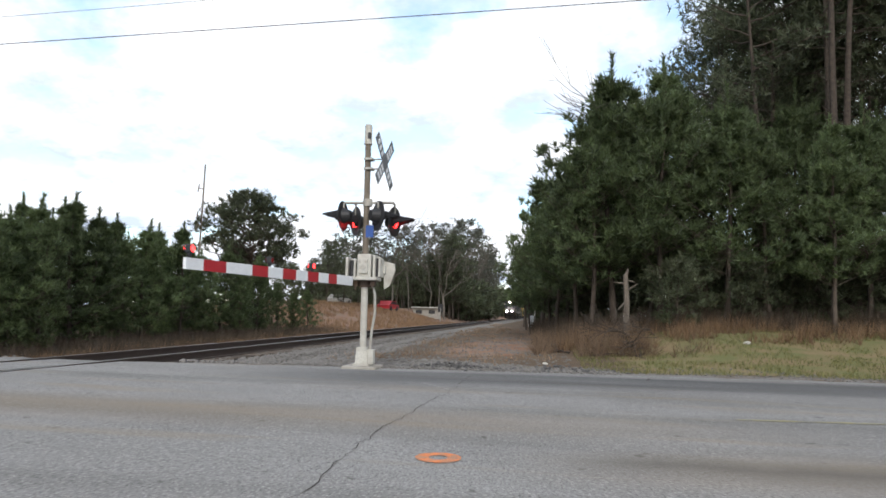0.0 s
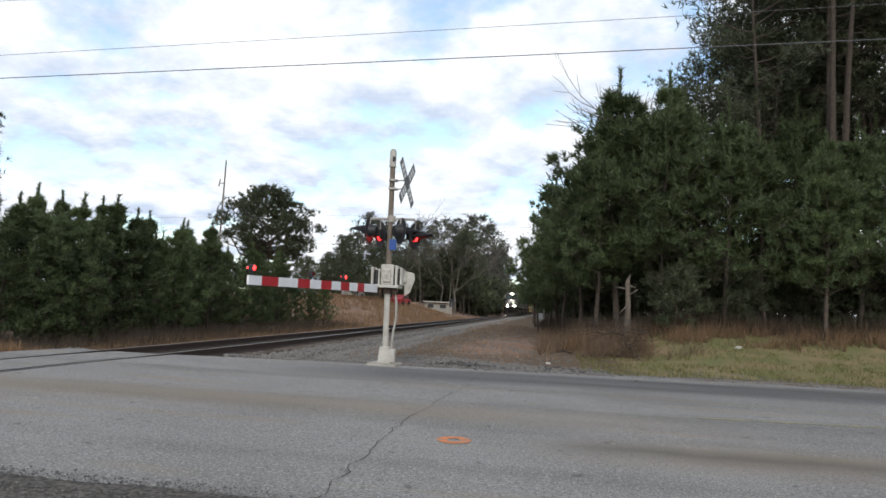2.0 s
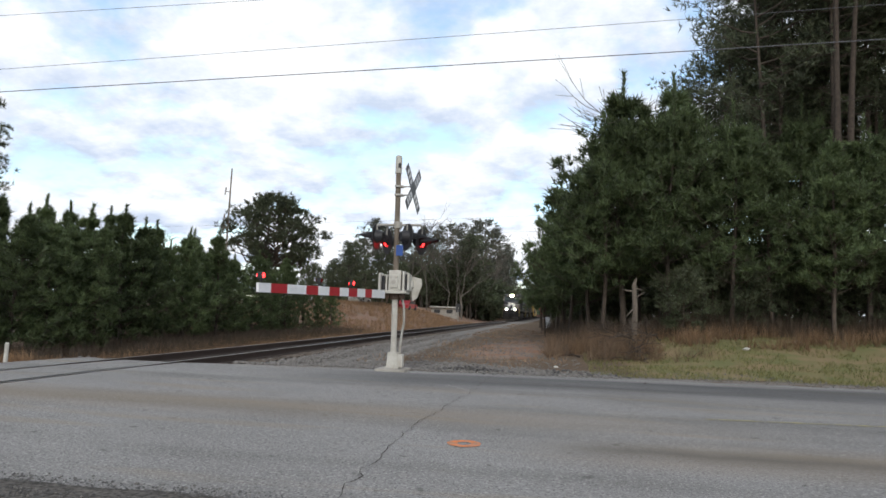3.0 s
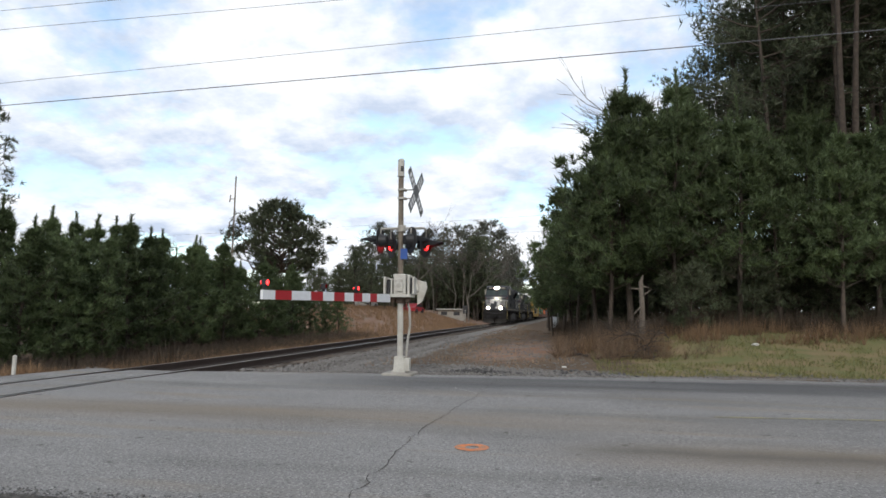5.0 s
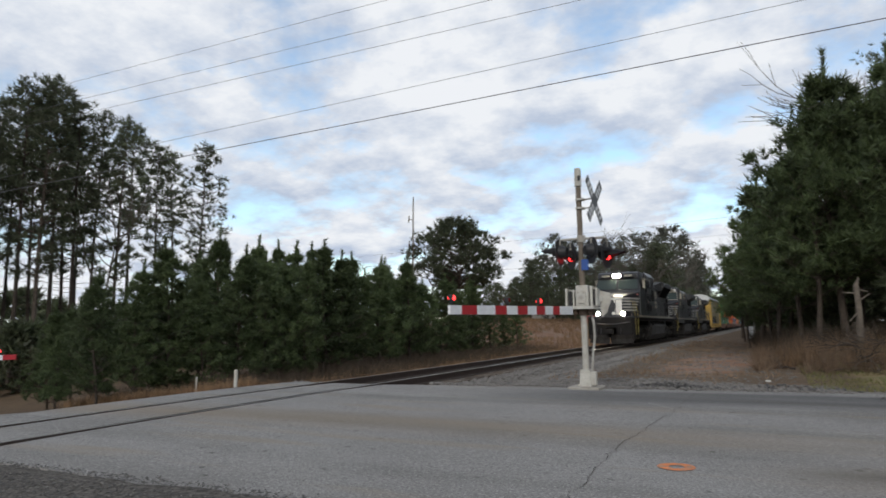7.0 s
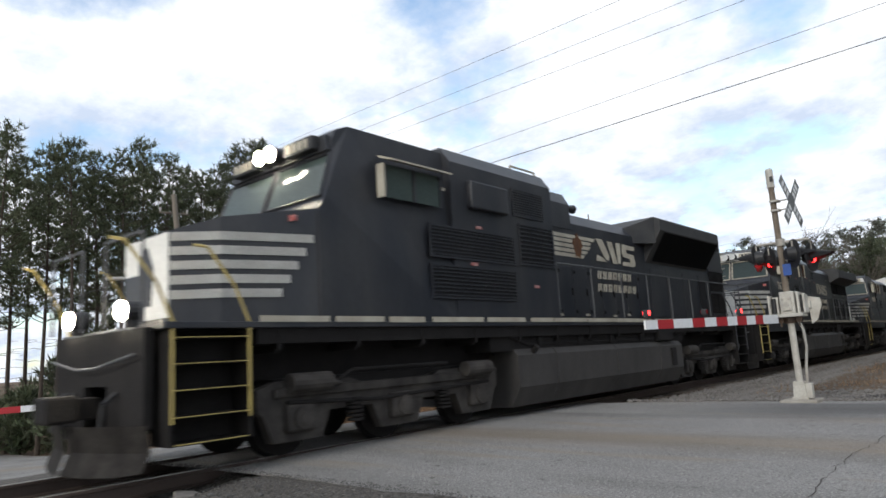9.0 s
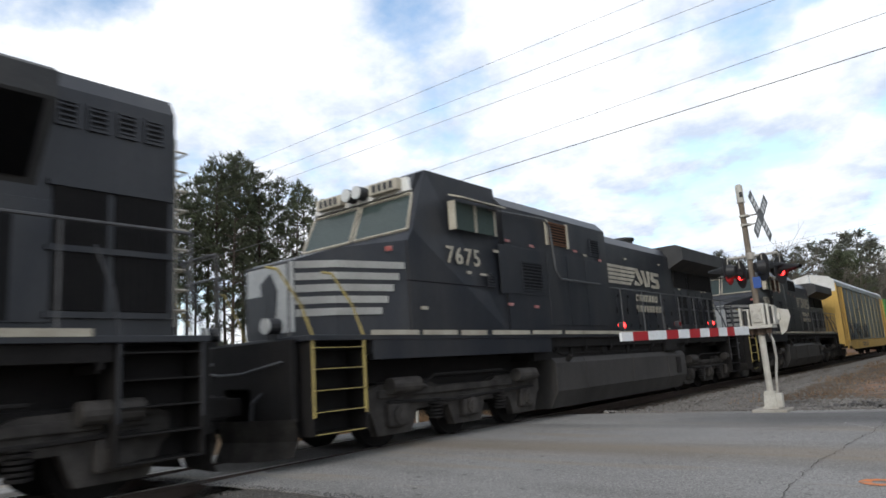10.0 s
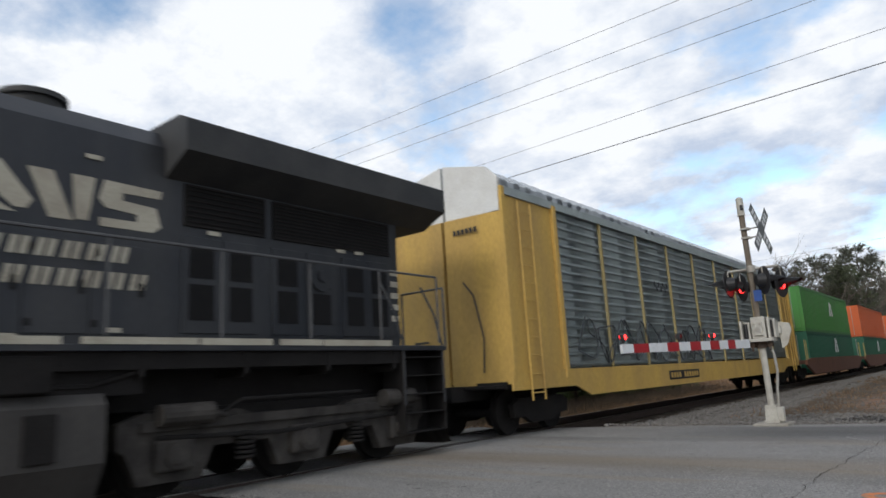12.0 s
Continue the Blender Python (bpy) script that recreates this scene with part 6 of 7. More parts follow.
def rail_run(parent, x, y0, y1, z, posts, r=0.02, material=None, foot=1.85):
    one("handrail", material or RAIL_PAINT, parent, lambda bm: pipe(bm, [(x, y0, z), (x, y1, z)], r))
    n = posts
    for k in range(n + 1):
        y = y0 + (y1 - y0) * k / n
        one("stanchion", material or RAIL_PAINT, parent, lambda bm: rod(bm, (x, y, foot), (x, y, z), r * 0.9))


def loco_steps(parent, y, s, side):
    """A step well with four lit treads; side: +1 near, -1 far side; s: +1 front end."""
    x0, x1 = (1.05, 1.50) if side > 0 else (-1.50, -1.05)
    i, o = (x0, x1) if side > 0 else (x1, x0)
    k = 0.05 * side
    one("step_well", RUNNING, parent, lambda bm: profile(bm, [(i, y - 0.53), (o, y - 0.53), (o, y - 0.49), (i + k, y - 0.49), (i + k, y + 0.49), (o, y + 0.49), (o, y + 0.53), (i, y + 0.53)], "z", 0.40, 1.80))
    for k in range(5):
        z = 0.42 + k * 0.30
        st = one("step", RUNNING, parent, lambda bm: bx(bm, x0, x1, y - 0.49, y + 0.49, z - 0.02, z))
        if s < 0:
            one("step_edge", SAFETY, st, lambda bm: bx(bm, x1 - 0.01 if side > 0 else x0 - 0.015, x1 + 0.015 if side > 0 else x0 + 0.01, y - 0.47, y + 0.47, z - 0.006, z + 0.004), "worn yellow step edge")


def loco_base(t, tank=(7.7, 15.75)):
    """Frame, walkway, tank, trucks, pilot, couplers and steps shared by all engines."""
    one("main_frame", RUNNING, t, lambda bm: (bx(bm, -0.75, 0.75, 1.0, 21.3, 1.05, 1.72), bx(bm, -1.45, 1.45, 2.0, 20.4, 1.52, 1.72), bx(bm, -1.35, 1.35, 7.0, 16.2, 1.25, 1.55)))
    one("walkway", LOCO, t, lambda bm: bx(bm, -1.52, 1.52, 0.75, 21.55, 1.72, 1.80, 0.01))
    for s in (1, -1):
        # the stripe is broken by seams, scrapes and stanchion feet
        cuts = random.Random(17)
        y = 2.0
        while y < 20.1:
            n = min(20.3, y + cuts.uniform(0.7, 1.5))
            one("sill_stripe", CREAM, t, lambda bm: bx(bm, min(s * 1.515, s * 1.53), max(s * 1.515, s * 1.53), y, n, 1.785 + cuts.uniform(0, 0.012), 1.875), "scraped cream stripe along the sill")
            y = n + cuts.choice((0.03, 0.05, 0.12, 0.2))
    def tank_shape(bm):
        pts = [(-1.25, 0.19), (1.25, 0.19), (1.46, 0.56), (1.46, 1.16), (1.36, 1.28), (-1.36, 1.28), (-1.46, 1.16), (-1.46, 0.56)]
        profile(bm, pts, "y", tank[0], tank[1])
    tk = one("fuel_tank", TANK_GREY, t, tank_shape, "long grey fuel tank streaked with grime")
    for y in (tank[0] + 1.4, tank[0] + 4.1, tank[1] - 1.5):
        one("tank_band", TANK_GREY, tk, lambda bm: profile(bm, [(1.24, 0.18), (1.475, 0.56), (1.475, 1.16), (1.37, 1.29), (1.2, 1.29), (1.2, 0.18)], "y", y, y + 0.05))
    one("sight_glass", RUNNING, tk, lambda bm: bx(bm, 1.44, 1.50, tank[1] - 0.8, tank[1] - 0.5, 0.62, 1.1, 0.01))
    one("fuel_filler", RUNNING, tk, lambda bm: (rod(bm, (1.40, tank[0] + 0.6, 1.2), (1.53, tank[0] + 0.6, 1.32), 0.06, 0.06, 10)))
    for k in range(14):
        y = 2.3 + k * 1.38
        one("frame_bracket", RUNNING, t, lambda bm: (bx(bm, 1.30, 1.46, y, y + 0.06, 1.44, 1.74), bx(bm, 0.8, 1.40, y, y + 0.05, 1.40, 1.50)))
    one("side_piping", RUNNING, t, lambda bm: (pipe(bm, [(1.40, 2.2, 1.62), (1.40, 7.4, 1.58), (1.34, 8.2, 1.36), (1.34, 15.6, 1.36), (1.40, 16.4, 1.58), (1.40, 20.6, 1.60)], 0.035), pipe(bm, [(1.25, 7.2, 1.20), (1.34, 7.6, 1.46), (1.34, 13.0, 1.46), (1.25, 13.6, 1.32)], 0.022)))
    one("control_box", RUNNING, t, lambda bm: bx(bm, 1.22, 1.48, 14.2, 15.2, 1.30, 1.68, 0.02))
    loco_truck(t, 2.15, 7.35)
    loco_truck(t, 16.0, 21.2)
    for k, y in enumerate((8.6, 10.2, 11.7, 13.3, 15.0)):
        one("air_reservoir" if k % 2 else "piping", RUNNING, t, lambda bm: (rod(bm, (1.22, y - 0.45, 1.42), (1.22, y + 0.45, 1.42), 0.11 if k % 2 else 0.05, 0.11 if k % 2 else 0.05, 12), bx(bm, 1.30, 1.42, y - 0.06, y + 0.08, 1.32, 1.50, 0.01)))
    for s, y in ((-1, 0.0), (1, 22.3)):
        e = 0.62 if s < 0 else 21.68
        one("coupler", RUNNING, t, lambda bm: (bx(bm, -0.12, 0.12, min(e, y - s * 0.05), max(e, y - s * 0.05), 0.72, 0.98, 0.02), bx(bm, -0.22, 0.22, min(y - s * 0.35, y), max(y - s * 0.35, y), 0.70, 1.02, 0.04)))
        pl = one("pilot", RUNNING, t, lambda bm: profile(bm, [(-1.30, 1.75), (1.30, 1.75), (1.30, 0.62), (0.42, 0.50), (0.34, 0.62), (0.34, 1.10), (-0.34, 1.10), (-0.34, 0.62), (-0.42, 0.50), (-1.30, 0.62)], "y", e, e + (0.10 if s < 0 else -0.10)), "black end sheet")
        for q in (1, -1):
            def blade(bm):
                rows = [(0.05, 0.30, 0.10), (0.55, 0.22, 0.10), (1.05, 0.08, 0.12), (1.36, -0.06, 0.16)]
                vs = []
                for x, out, z in rows:
                    vs.append([bm.verts.new((q * x, e + s * (out + k), zz)) for k, zz in ((0.10, z), (0.0, 0.36), (0.05, 0.66))])
                for c, d in zip(vs, vs[1:]):
                    for k in (0, 1):
                        bm.faces.new((c[k], d[k], d[k + 1], c[k + 1]))
                bmesh.ops.solidify(bm, geom=bm.faces[:], thickness=0.03)
            one("plough_blade", TRUCK_GREY, pl, blade, "scuffed steel plough blade")
        one("uncoupling_lever", RAIL_PAINT, pl, lambda bm: pipe(bm, [(-1.2, e + s * 0.08, 1.45), (-0.3, e + s * 0.12, 1.32), (0.3, e + s * 0.12, 1.32), (1.2, e + s * 0.08, 1.45)], 0.018))
        for q in (-0.62, 0.62, -0.9):
            one("air_hose", BLACK_PAINT, t, lambda bm: pipe(bm, [(q, e, 1.02), (q, e + s * 0.16, 0.90), (q * 0.96, e + s * 0.18, 0.55)], 0.03))
        for side in (1, -1):
            ys = 1.35 if s < 0 else 20.95
            loco_steps(t, ys, s, side)
            xr = side * 1.50
            for yy in (ys - 0.50, ys + 0.50):
                one("step_handrail", SAFETY if s < 0 else LOCO, t, lambda bm: pipe(bm, [(xr, yy, 0.65), (xr, yy, 1.80), (xr * 0.98, yy - 0.18, 2.25), (xr * 0.94, yy - 0.52, 2.72), (xr * 0.90, yy - 0.66, 2.74)] if s < 0 else [(xr, yy, 0.85), (xr, yy, 1.8), (xr * 0.93, yy - 0.05, 2.35), (xr * 0.80, yy - 0.16, 2.85)], 0.02), "faded yellow grab rail" if s < 0 else "")
        for q in (1, -1):
            one("end_rail", RAIL_PAINT, t, lambda bm: pipe(bm, [(q * 1.35, e + 0.05 * s, 1.8), (q * 1.35, e + 0.05 * s, 2.85), (q * 0.35, e + 0.05 * s, 2.85), (q * 0.35, e + 0.05 * s, 1.8)], 0.02))


def wedge(bm, rows):
    """A closed loft through four-cornered sections: rows of (y, half-width, z0, z1)."""
    rings = []
    for y, w, z0, z1 in rows:
        rings.append([bm.verts.new(p) for p in ((-w, y, z0), (w, y, z0), (w, y, z1), (-w, y, z1))])
    bm.faces.new(rings[0]), bm.faces.new(rings[-1])
    for a, b in zip(rings, rings[1:]):
        for i in range(4):
            j = (i + 1) % 4
            bm.faces.new((a[i], a[j], b[j], b[i]))


def cab_front(t, lit, number, y=0.0, white=True):
    """Wide nose with stripes, sloped windscreen, number boards and lamps."""
    one("nose", LOCO, t, lambda bm: wedge(bm, [(1.25, 0.62, 1.80, 3.05), (1.75, 1.02, 1.80, 3.22), (3.05, 1.46, 1.80, 3.42)]), "black nose with cream stripes")
    # front plate and stripes follow the nose's flare
    one("nose_plate", NOSE_WHITE, t, lambda bm: bx(bm, -0.615, 0.615, 1.235, 1.25, 1.92, 3.03), "white nose plate")
    for s in (1, -1):
        one("marker_lamp", RED_STICKER, t, lambda bm: bx(bm, min(s * 1.30, s * 1.44), max(s * 1.30, s * 1.44), 2.62, 2.66, 3.20, 3.28))
    one("nose_door", LOCO, t, lambda bm: bx(bm, -0.58, -0.02, 1.215, 1.235, 1.85, 2.55))
    one("nose_emblem", LOCO, t, lambda bm: profile(bm, [(-0.12, 2.1), (0.16, 2.1), (0.22, 2.6), (0.05, 2.9), (-0.2, 2.75)], "y", 1.222, 1.234))
    for s in (1, -1):
        for k in range(5):
            z = 3.02 - k * 0.19
            def stripe(bm):
                pts = [(1.26, 0.62), (1.75, 1.02), (2.95 - 0.11 * k, 1.46 - 0.036 * (1 + k))]
                vs = []
                for yy, w in pts:
                    vs.append((bm.verts.new((s * (w + 0.025), yy - 0.012, z)), bm.verts.new((s * (w + 0.025), yy - 0.012, z - 0.115))))
                for a, b in zip(vs, vs[1:]):
                    bm.faces.new((a[0], b[0], b[1], a[1]))
                bmesh.ops.solidify(bm, geom=bm.faces[:], thickness=0.006)
            one("nose_stripe", NOSE_WHITE, t, stripe, "cream nose stripe")
    # cab
    def cab(bm):
        pts = [(3.0, 1.80), (3.0, 3.42), (3.12, 3.62), (3.42, 4.38), (3.40, 4.46), (3.5, 4.74), (3.75, 4.84), (5.95, 4.84), (5.95, 1.80)]
        A = [bm.verts.new((-1.50 if z < 4.3 else -1.32, yy, z)) for yy, z in pts]
        B = [bm.verts.new((1.50 if z < 4.3 else 1.32, yy, z)) for yy, z in pts]
        bm.faces.new(A), bm.faces.new(B)
        for i in range(len(pts)):
            j = (i + 1) % len(pts)
            bm.faces.new((A[i], A[j], B[j], B[i]))
    c = one("cab", LOCO, t, cab, "black cab with cream brow")
    def brow(bm):
        for s in (1, -1):
            profile(bm, [(s * 0.02, 4.40), (s * 1.30, 4.40), (s * 1.22, 4.66), (s * 0.02, 4.72)], "y", 3.36, 3.50)
    one("cab_brow", NOSE_WHITE if white else LOCO, c, brow, "cream brow over the windscreen" if white else "")
    for s in (1, -1):
        def pane(bm):
            sl = 0.30 / 0.76
            vs = [bm.verts.new((s * x, 3.12 + (z - 3.62) * sl - 0.02, z)) for x, z in ((0.08, 3.66), (1.36, 3.66), (1.28, 4.30), (0.08, 4.30))]
            bm.faces.new(vs)
            bmesh.ops.solidify(bm, geom=bm.faces[:], thickness=0.012)
        one("windscreen", CAB_GLASS, c, pane, "greenish windscreen pane")
        def rim(bm):
            sl = 0.30 / 0.76
            q = [(0.05, 3.63), (1.40, 3.63), (1.31, 4.34), (0.05, 4.34), (0.05, 3.63)]
            pipe(bm, [(s * x, 3.12 + (z - 3.62) * sl - 0.02, z) for x, z in q], 0.025, 4)
        one("windscreen_frame", CREAM if white else LOCO, c, rim)
        one("number_board", CREAM if white else LOCO_ROOF, c, lambda bm: bx(bm, min(s * 0.38, s * 1.10), max(s * 0.38, s * 1.10), 3.22, 3.40, 4.44, 4.66, 0.02), "lit number board")
        one("number_bar", BLACK_PAINT if white else CREAM, c, lambda bm: [bx(bm, s * 0.74 + (k - 1.5) * 0.14 - 0.045, s * 0.74 + (k - 1.5) * 0.14 + 0.045, 3.212, 3.222, 4.48, 4.62) for k in range(4)])
        # side windows
        xs = s * 1.505
        def side_glass(a, b, z0, z1):
            w = one("side_window", CAB_GLASS, c, lambda bm: bx(bm, min(xs, xs + 0.012 * s), max(xs, xs + 0.012 * s), a, b, z0, z1), "dark side window")
            one("window_frame", CREAM if white else LOCO, w, lambda bm: [bx(bm, min(xs, xs + 0.03 * s), max(xs, xs + 0.03 * s), *q) for q in ((a - 0.05, a, z0, z1), (b, b + 0.05, z0, z1))])
        side_glass(4.35, 4.95, 3.76, 4.30)
        side_glass(5.02, 5.62, 3.76, 4.30)
        one("sunshade", CREAM, c, lambda bm: profile(bm, [(s * 1.46, 4.44), (s * 1.78, 4.32), (s * 1.78, 4.29), (s * 1.46, 4.40)], "y", 4.25, 5.7))
        one("wind_deflector", CREAM, c, lambda bm: bx(bm, min(s * 1.5, s * 1.66), max(s * 1.5, s * 1.66), 4.16, 4.19, 3.72, 4.26))
    for x in (-0.14, 0.14):
        hd = one("headlight", BLACK_PAINT, c, lambda bm: rod(bm, (x, 3.14, 4.56), (x, 3.42, 4.56), 0.125, 0.13, 16))
        one("lens", HEADLIGHT if lit else DULL_LAMP, hd, lambda bm: disc(bm, (x, 3.135, 4.56), (0, 1, 0), 0.125, 0.02, 18), "blazing headlight" if lit else "unlit headlight")
    for x in (-0.79, 0.79):
        dl = one("ditch_light", BLACK_PAINT, t, lambda bm: (rod(bm, (x, 0.58, 1.98), (x, 0.80, 1.98), 0.12, 0.12, 14), bx(bm, x - 0.03, x + 0.03, 0.62, 0.78, 1.78, 1.92)))
        one("lens", HEADLIGHT if lit else DULL_LAMP, dl, lambda bm: disc(bm, (x, 0.575, 1.98), (0, 1, 0), 0.12, 0.02, 16), "blazing ditch light" if lit else "unlit ditch light")
    if number:
        flat_text(c, number, 0.46, 4.02, 3.10, 1.503, CREAM, "cream road number")
        one("plate_bars", CREAM, c, lambda bm: (bx(bm, 1.5, 1.507, 4.62, 4.76, 2.93, 2.99), bx(bm, 1.5, 1.507, 5.05, 5.35, 2.93, 2.97)))
    one("roof_vent", LOCO_ROOF, c, lambda bm: bx(bm, -0.9, 0.9, 4.2, 5.6, 4.83, 4.92, 0.03))


def exhaust(t, y):
    st = one("exhaust_stack", LOCO_ROOF, t, lambda bm: rod(bm, (0, y, 4.60), (0, y, 4.96), 0.32, 0.35, 20))
    one("stack_base", LOCO_ROOF, st, lambda bm: bx(bm, -0.5, 0.5, y - 0.45, y + 0.45, 4.42, 4.80, 0.08))
    one("stack_rim", LOCO_ROOF, st, lambda bm: rod(bm, (0, y, 4.95), (0, y, 5.02), 0.40, 0.40, 20))


def small_plates(t, x, rows):
    for y, z, red in rows:
        one("warning_plate", RED_STICKER if red else CREAM, t, lambda bm: bx(bm, x, x + 0.006, y - 0.09, y + 0.09, z - 0.028, z + 0.028), "small warning plate")


def ge_loco(number):
    t = thing("locomotive", "black freight locomotive number %s with cream stripes and winged radiator" % number, "locomotive", "locomotives of the train")
    loco_base(t)
    cab_front(t, False, number)
    # equipment body behind the cab, as wide as the cab
    def wide(bm):
        pts = [(-1.50, 1.80), (1.50, 1.80), (1.50, 4.46), (1.28, 4.70), (-1.28, 4.70), (-1.50, 4.46)]
        profile(bm, pts, "y", 5.95, 10.75)
    b = one("equipment_cabinet", LOCO, t, wide, "black full-width equipment cabinet")
    one("cabinet_skirt", LOCO, b, lambda bm: bx(bm, 1.38, 1.505, 2.05, 7.5, 1.42, 1.72))
    for s in (1, -1):
        x = 1.50
        if s < 0:
            continue
        if number == "7675":
            grilles = ((7.75, 8.6, 3.86, 4.32),)
        else:
            grilles = ((5.62, 6.32, 3.82, 4.34), (6.50, 7.18, 3.80, 4.32))
        for a, c2, z0, z1 in grilles:
            g = louvre(b, x, a, c2, z0, z1, 7, False, RUSTY)
            for q in (a - 0.09, c2 + 0.01):
                one("grille_post", CREAM, g, lambda bm: bx(bm, x, x + 0.05, q, q + 0.08, z0 - 0.06, z1 + 0.06))
        if number == "7675":
            louvre(b, x, 9.85, 10.30, 3.78, 4.14, 6)
        else:
            louvre(b, x, 9.3, 10.62, 3.96, 4.38, 7, False, RUNNING)
        pn = one("access_panel", LOCO, b, lambda bm: bx(bm, x, x + 0.02, 5.72, 7.42, 2.62, 3.62, 0.008))
        louvre(pn, x + 0.015, 6.55, 7.3, 2.74, 3.3, 8)
        louvre(b, x, 5.3, 5.5, 2.76, 2.98, 4)
        for a, c2 in ((7.62, 8.5), (8.55, 9.4), (9.45, 10.65)):
            one("cabinet_door", LOCO, b, lambda bm: bx(bm, x, x + 0.014, a, c2, 2.0, 3.62, 0.006))
        one("door_seam", SHADE_BLACK, b, lambda bm: (bx(bm, x, x + 0.004, 2.9, 5.2, 2.70, 2.72), bx(bm, x, x + 0.004, 5.93, 5.955, 1.9, 3.7)))
        small_plates(b, x + 0.022, ((6.0, 2.40, 1), (7.0, 2.38, 1), (6.05, 3.72, 1), (7.0, 3.70, 1), (9.0, 3.78, 1), (9.5, 3.72, 0), (10.3, 3.66, 1), (5.6, 3.45, 0), (3.3, 2.25, 0)))
    # grab rail along the roof edge and down to the walkway rail
    one("roof_handrail", RAIL_PAINT, t, lambda bm: pipe(bm, [(1.60, 5.3, 4.26), (1.60, 7.5, 4.34), (1.60, 7.72, 4.20), (1.60, 7.85, 3.2), (1.60, 8.05, 3.03), (1.60, 10.0, 3.02)], 0.024))
    # long hood
    def hood(bm):
        profile(bm, [(-0.98, 1.80), (0.98, 1.80), (0.98, 4.39), (0.80, 4.64), (-0.80, 4.64), (-0.98, 4.39)], "y", 10.75, 20.95)
    h = one("long_hood", LOCO, t, hood, "black engine hood")
    hood_doors(h, 0.98, 10.85, 16.4, 1.95, 3.02, 8)
    if number == "7675":
        livery(h, 0.985, 11.38, 3.34, 0.95, 1.06, 2.38)
    else:
        livery(h, 0.985, 11.75, 3.34, 1.06, 1.18)
    exhaust(t, 15.35)
    def wings(bm):
        profile(bm, [(-0.98, 3.98), (-1.50, 4.24), (-1.50, 4.66), (-1.30, 4.76), (1.30, 4.76), (1.50, 4.66), (1.50, 4.24), (0.98, 3.98)], "y", 16.6, 21.75)
    w = one("radiator_wing", LOCO_ROOF, t, wings, "overhanging radiator housing")
    # slats near-black as well: the recessed band's shade is in their colour
    louvre(h, 0.985, 16.9, 18.1, 3.42, 3.92, 7, False, RUNNING)
    louvre(h, 0.985, 18.3, 20.7, 3.42, 3.92, 9, False, RUNNING)
    for a in (16.85, 17.45, 18.25, 18.9, 19.62, 20.18):
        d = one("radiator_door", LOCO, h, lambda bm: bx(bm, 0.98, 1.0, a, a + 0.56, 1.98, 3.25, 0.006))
        # flat near-black sheets: the vents' inner shade is painted on
        one("vent", SHADE_BLACK, d, lambda bm: bx(bm, 1.0, 1.008, a + 0.10, a + 0.46, 2.15, 2.62))
        one("vent", SHADE_BLACK, d, lambda bm: bx(bm, 1.0, 1.008, a + 0.10, a + 0.46, 2.70, 3.12))
    one("blower_cover", LOCO, h, lambda bm: (disc(bm, (1.02, 19.17, 2.90), (1, 0, 0), 0.24, 0.06, 20), disc(bm, (1.06, 19.17, 2.90), (1, 0, 0), 0.10, 0.05, 14)))
    one("rear_stripe", CREAM, h, lambda bm: [bx(bm, 0.985, 0.992, 20.60, 20.93, 2.25 + 0.2 * k, 2.35 + 0.2 * k) for k in range(5)], "cream rear stripes")
    small_plates(h, 1.002, ((14.9, 1.92, 0), (16.0, 2.0, 0), (17.3, 3.33, 0), (19.6, 3.35, 0), (20.0, 3.36, 0), (13.1, 4.02, 0), (15.7, 4.05, 0)))
    rail_run(t, 1.48, 10.0, 21.4, 3.0, 8)
    rail_run(t, -1.48, 10.0, 21.4, 3.0, 8)
    return t


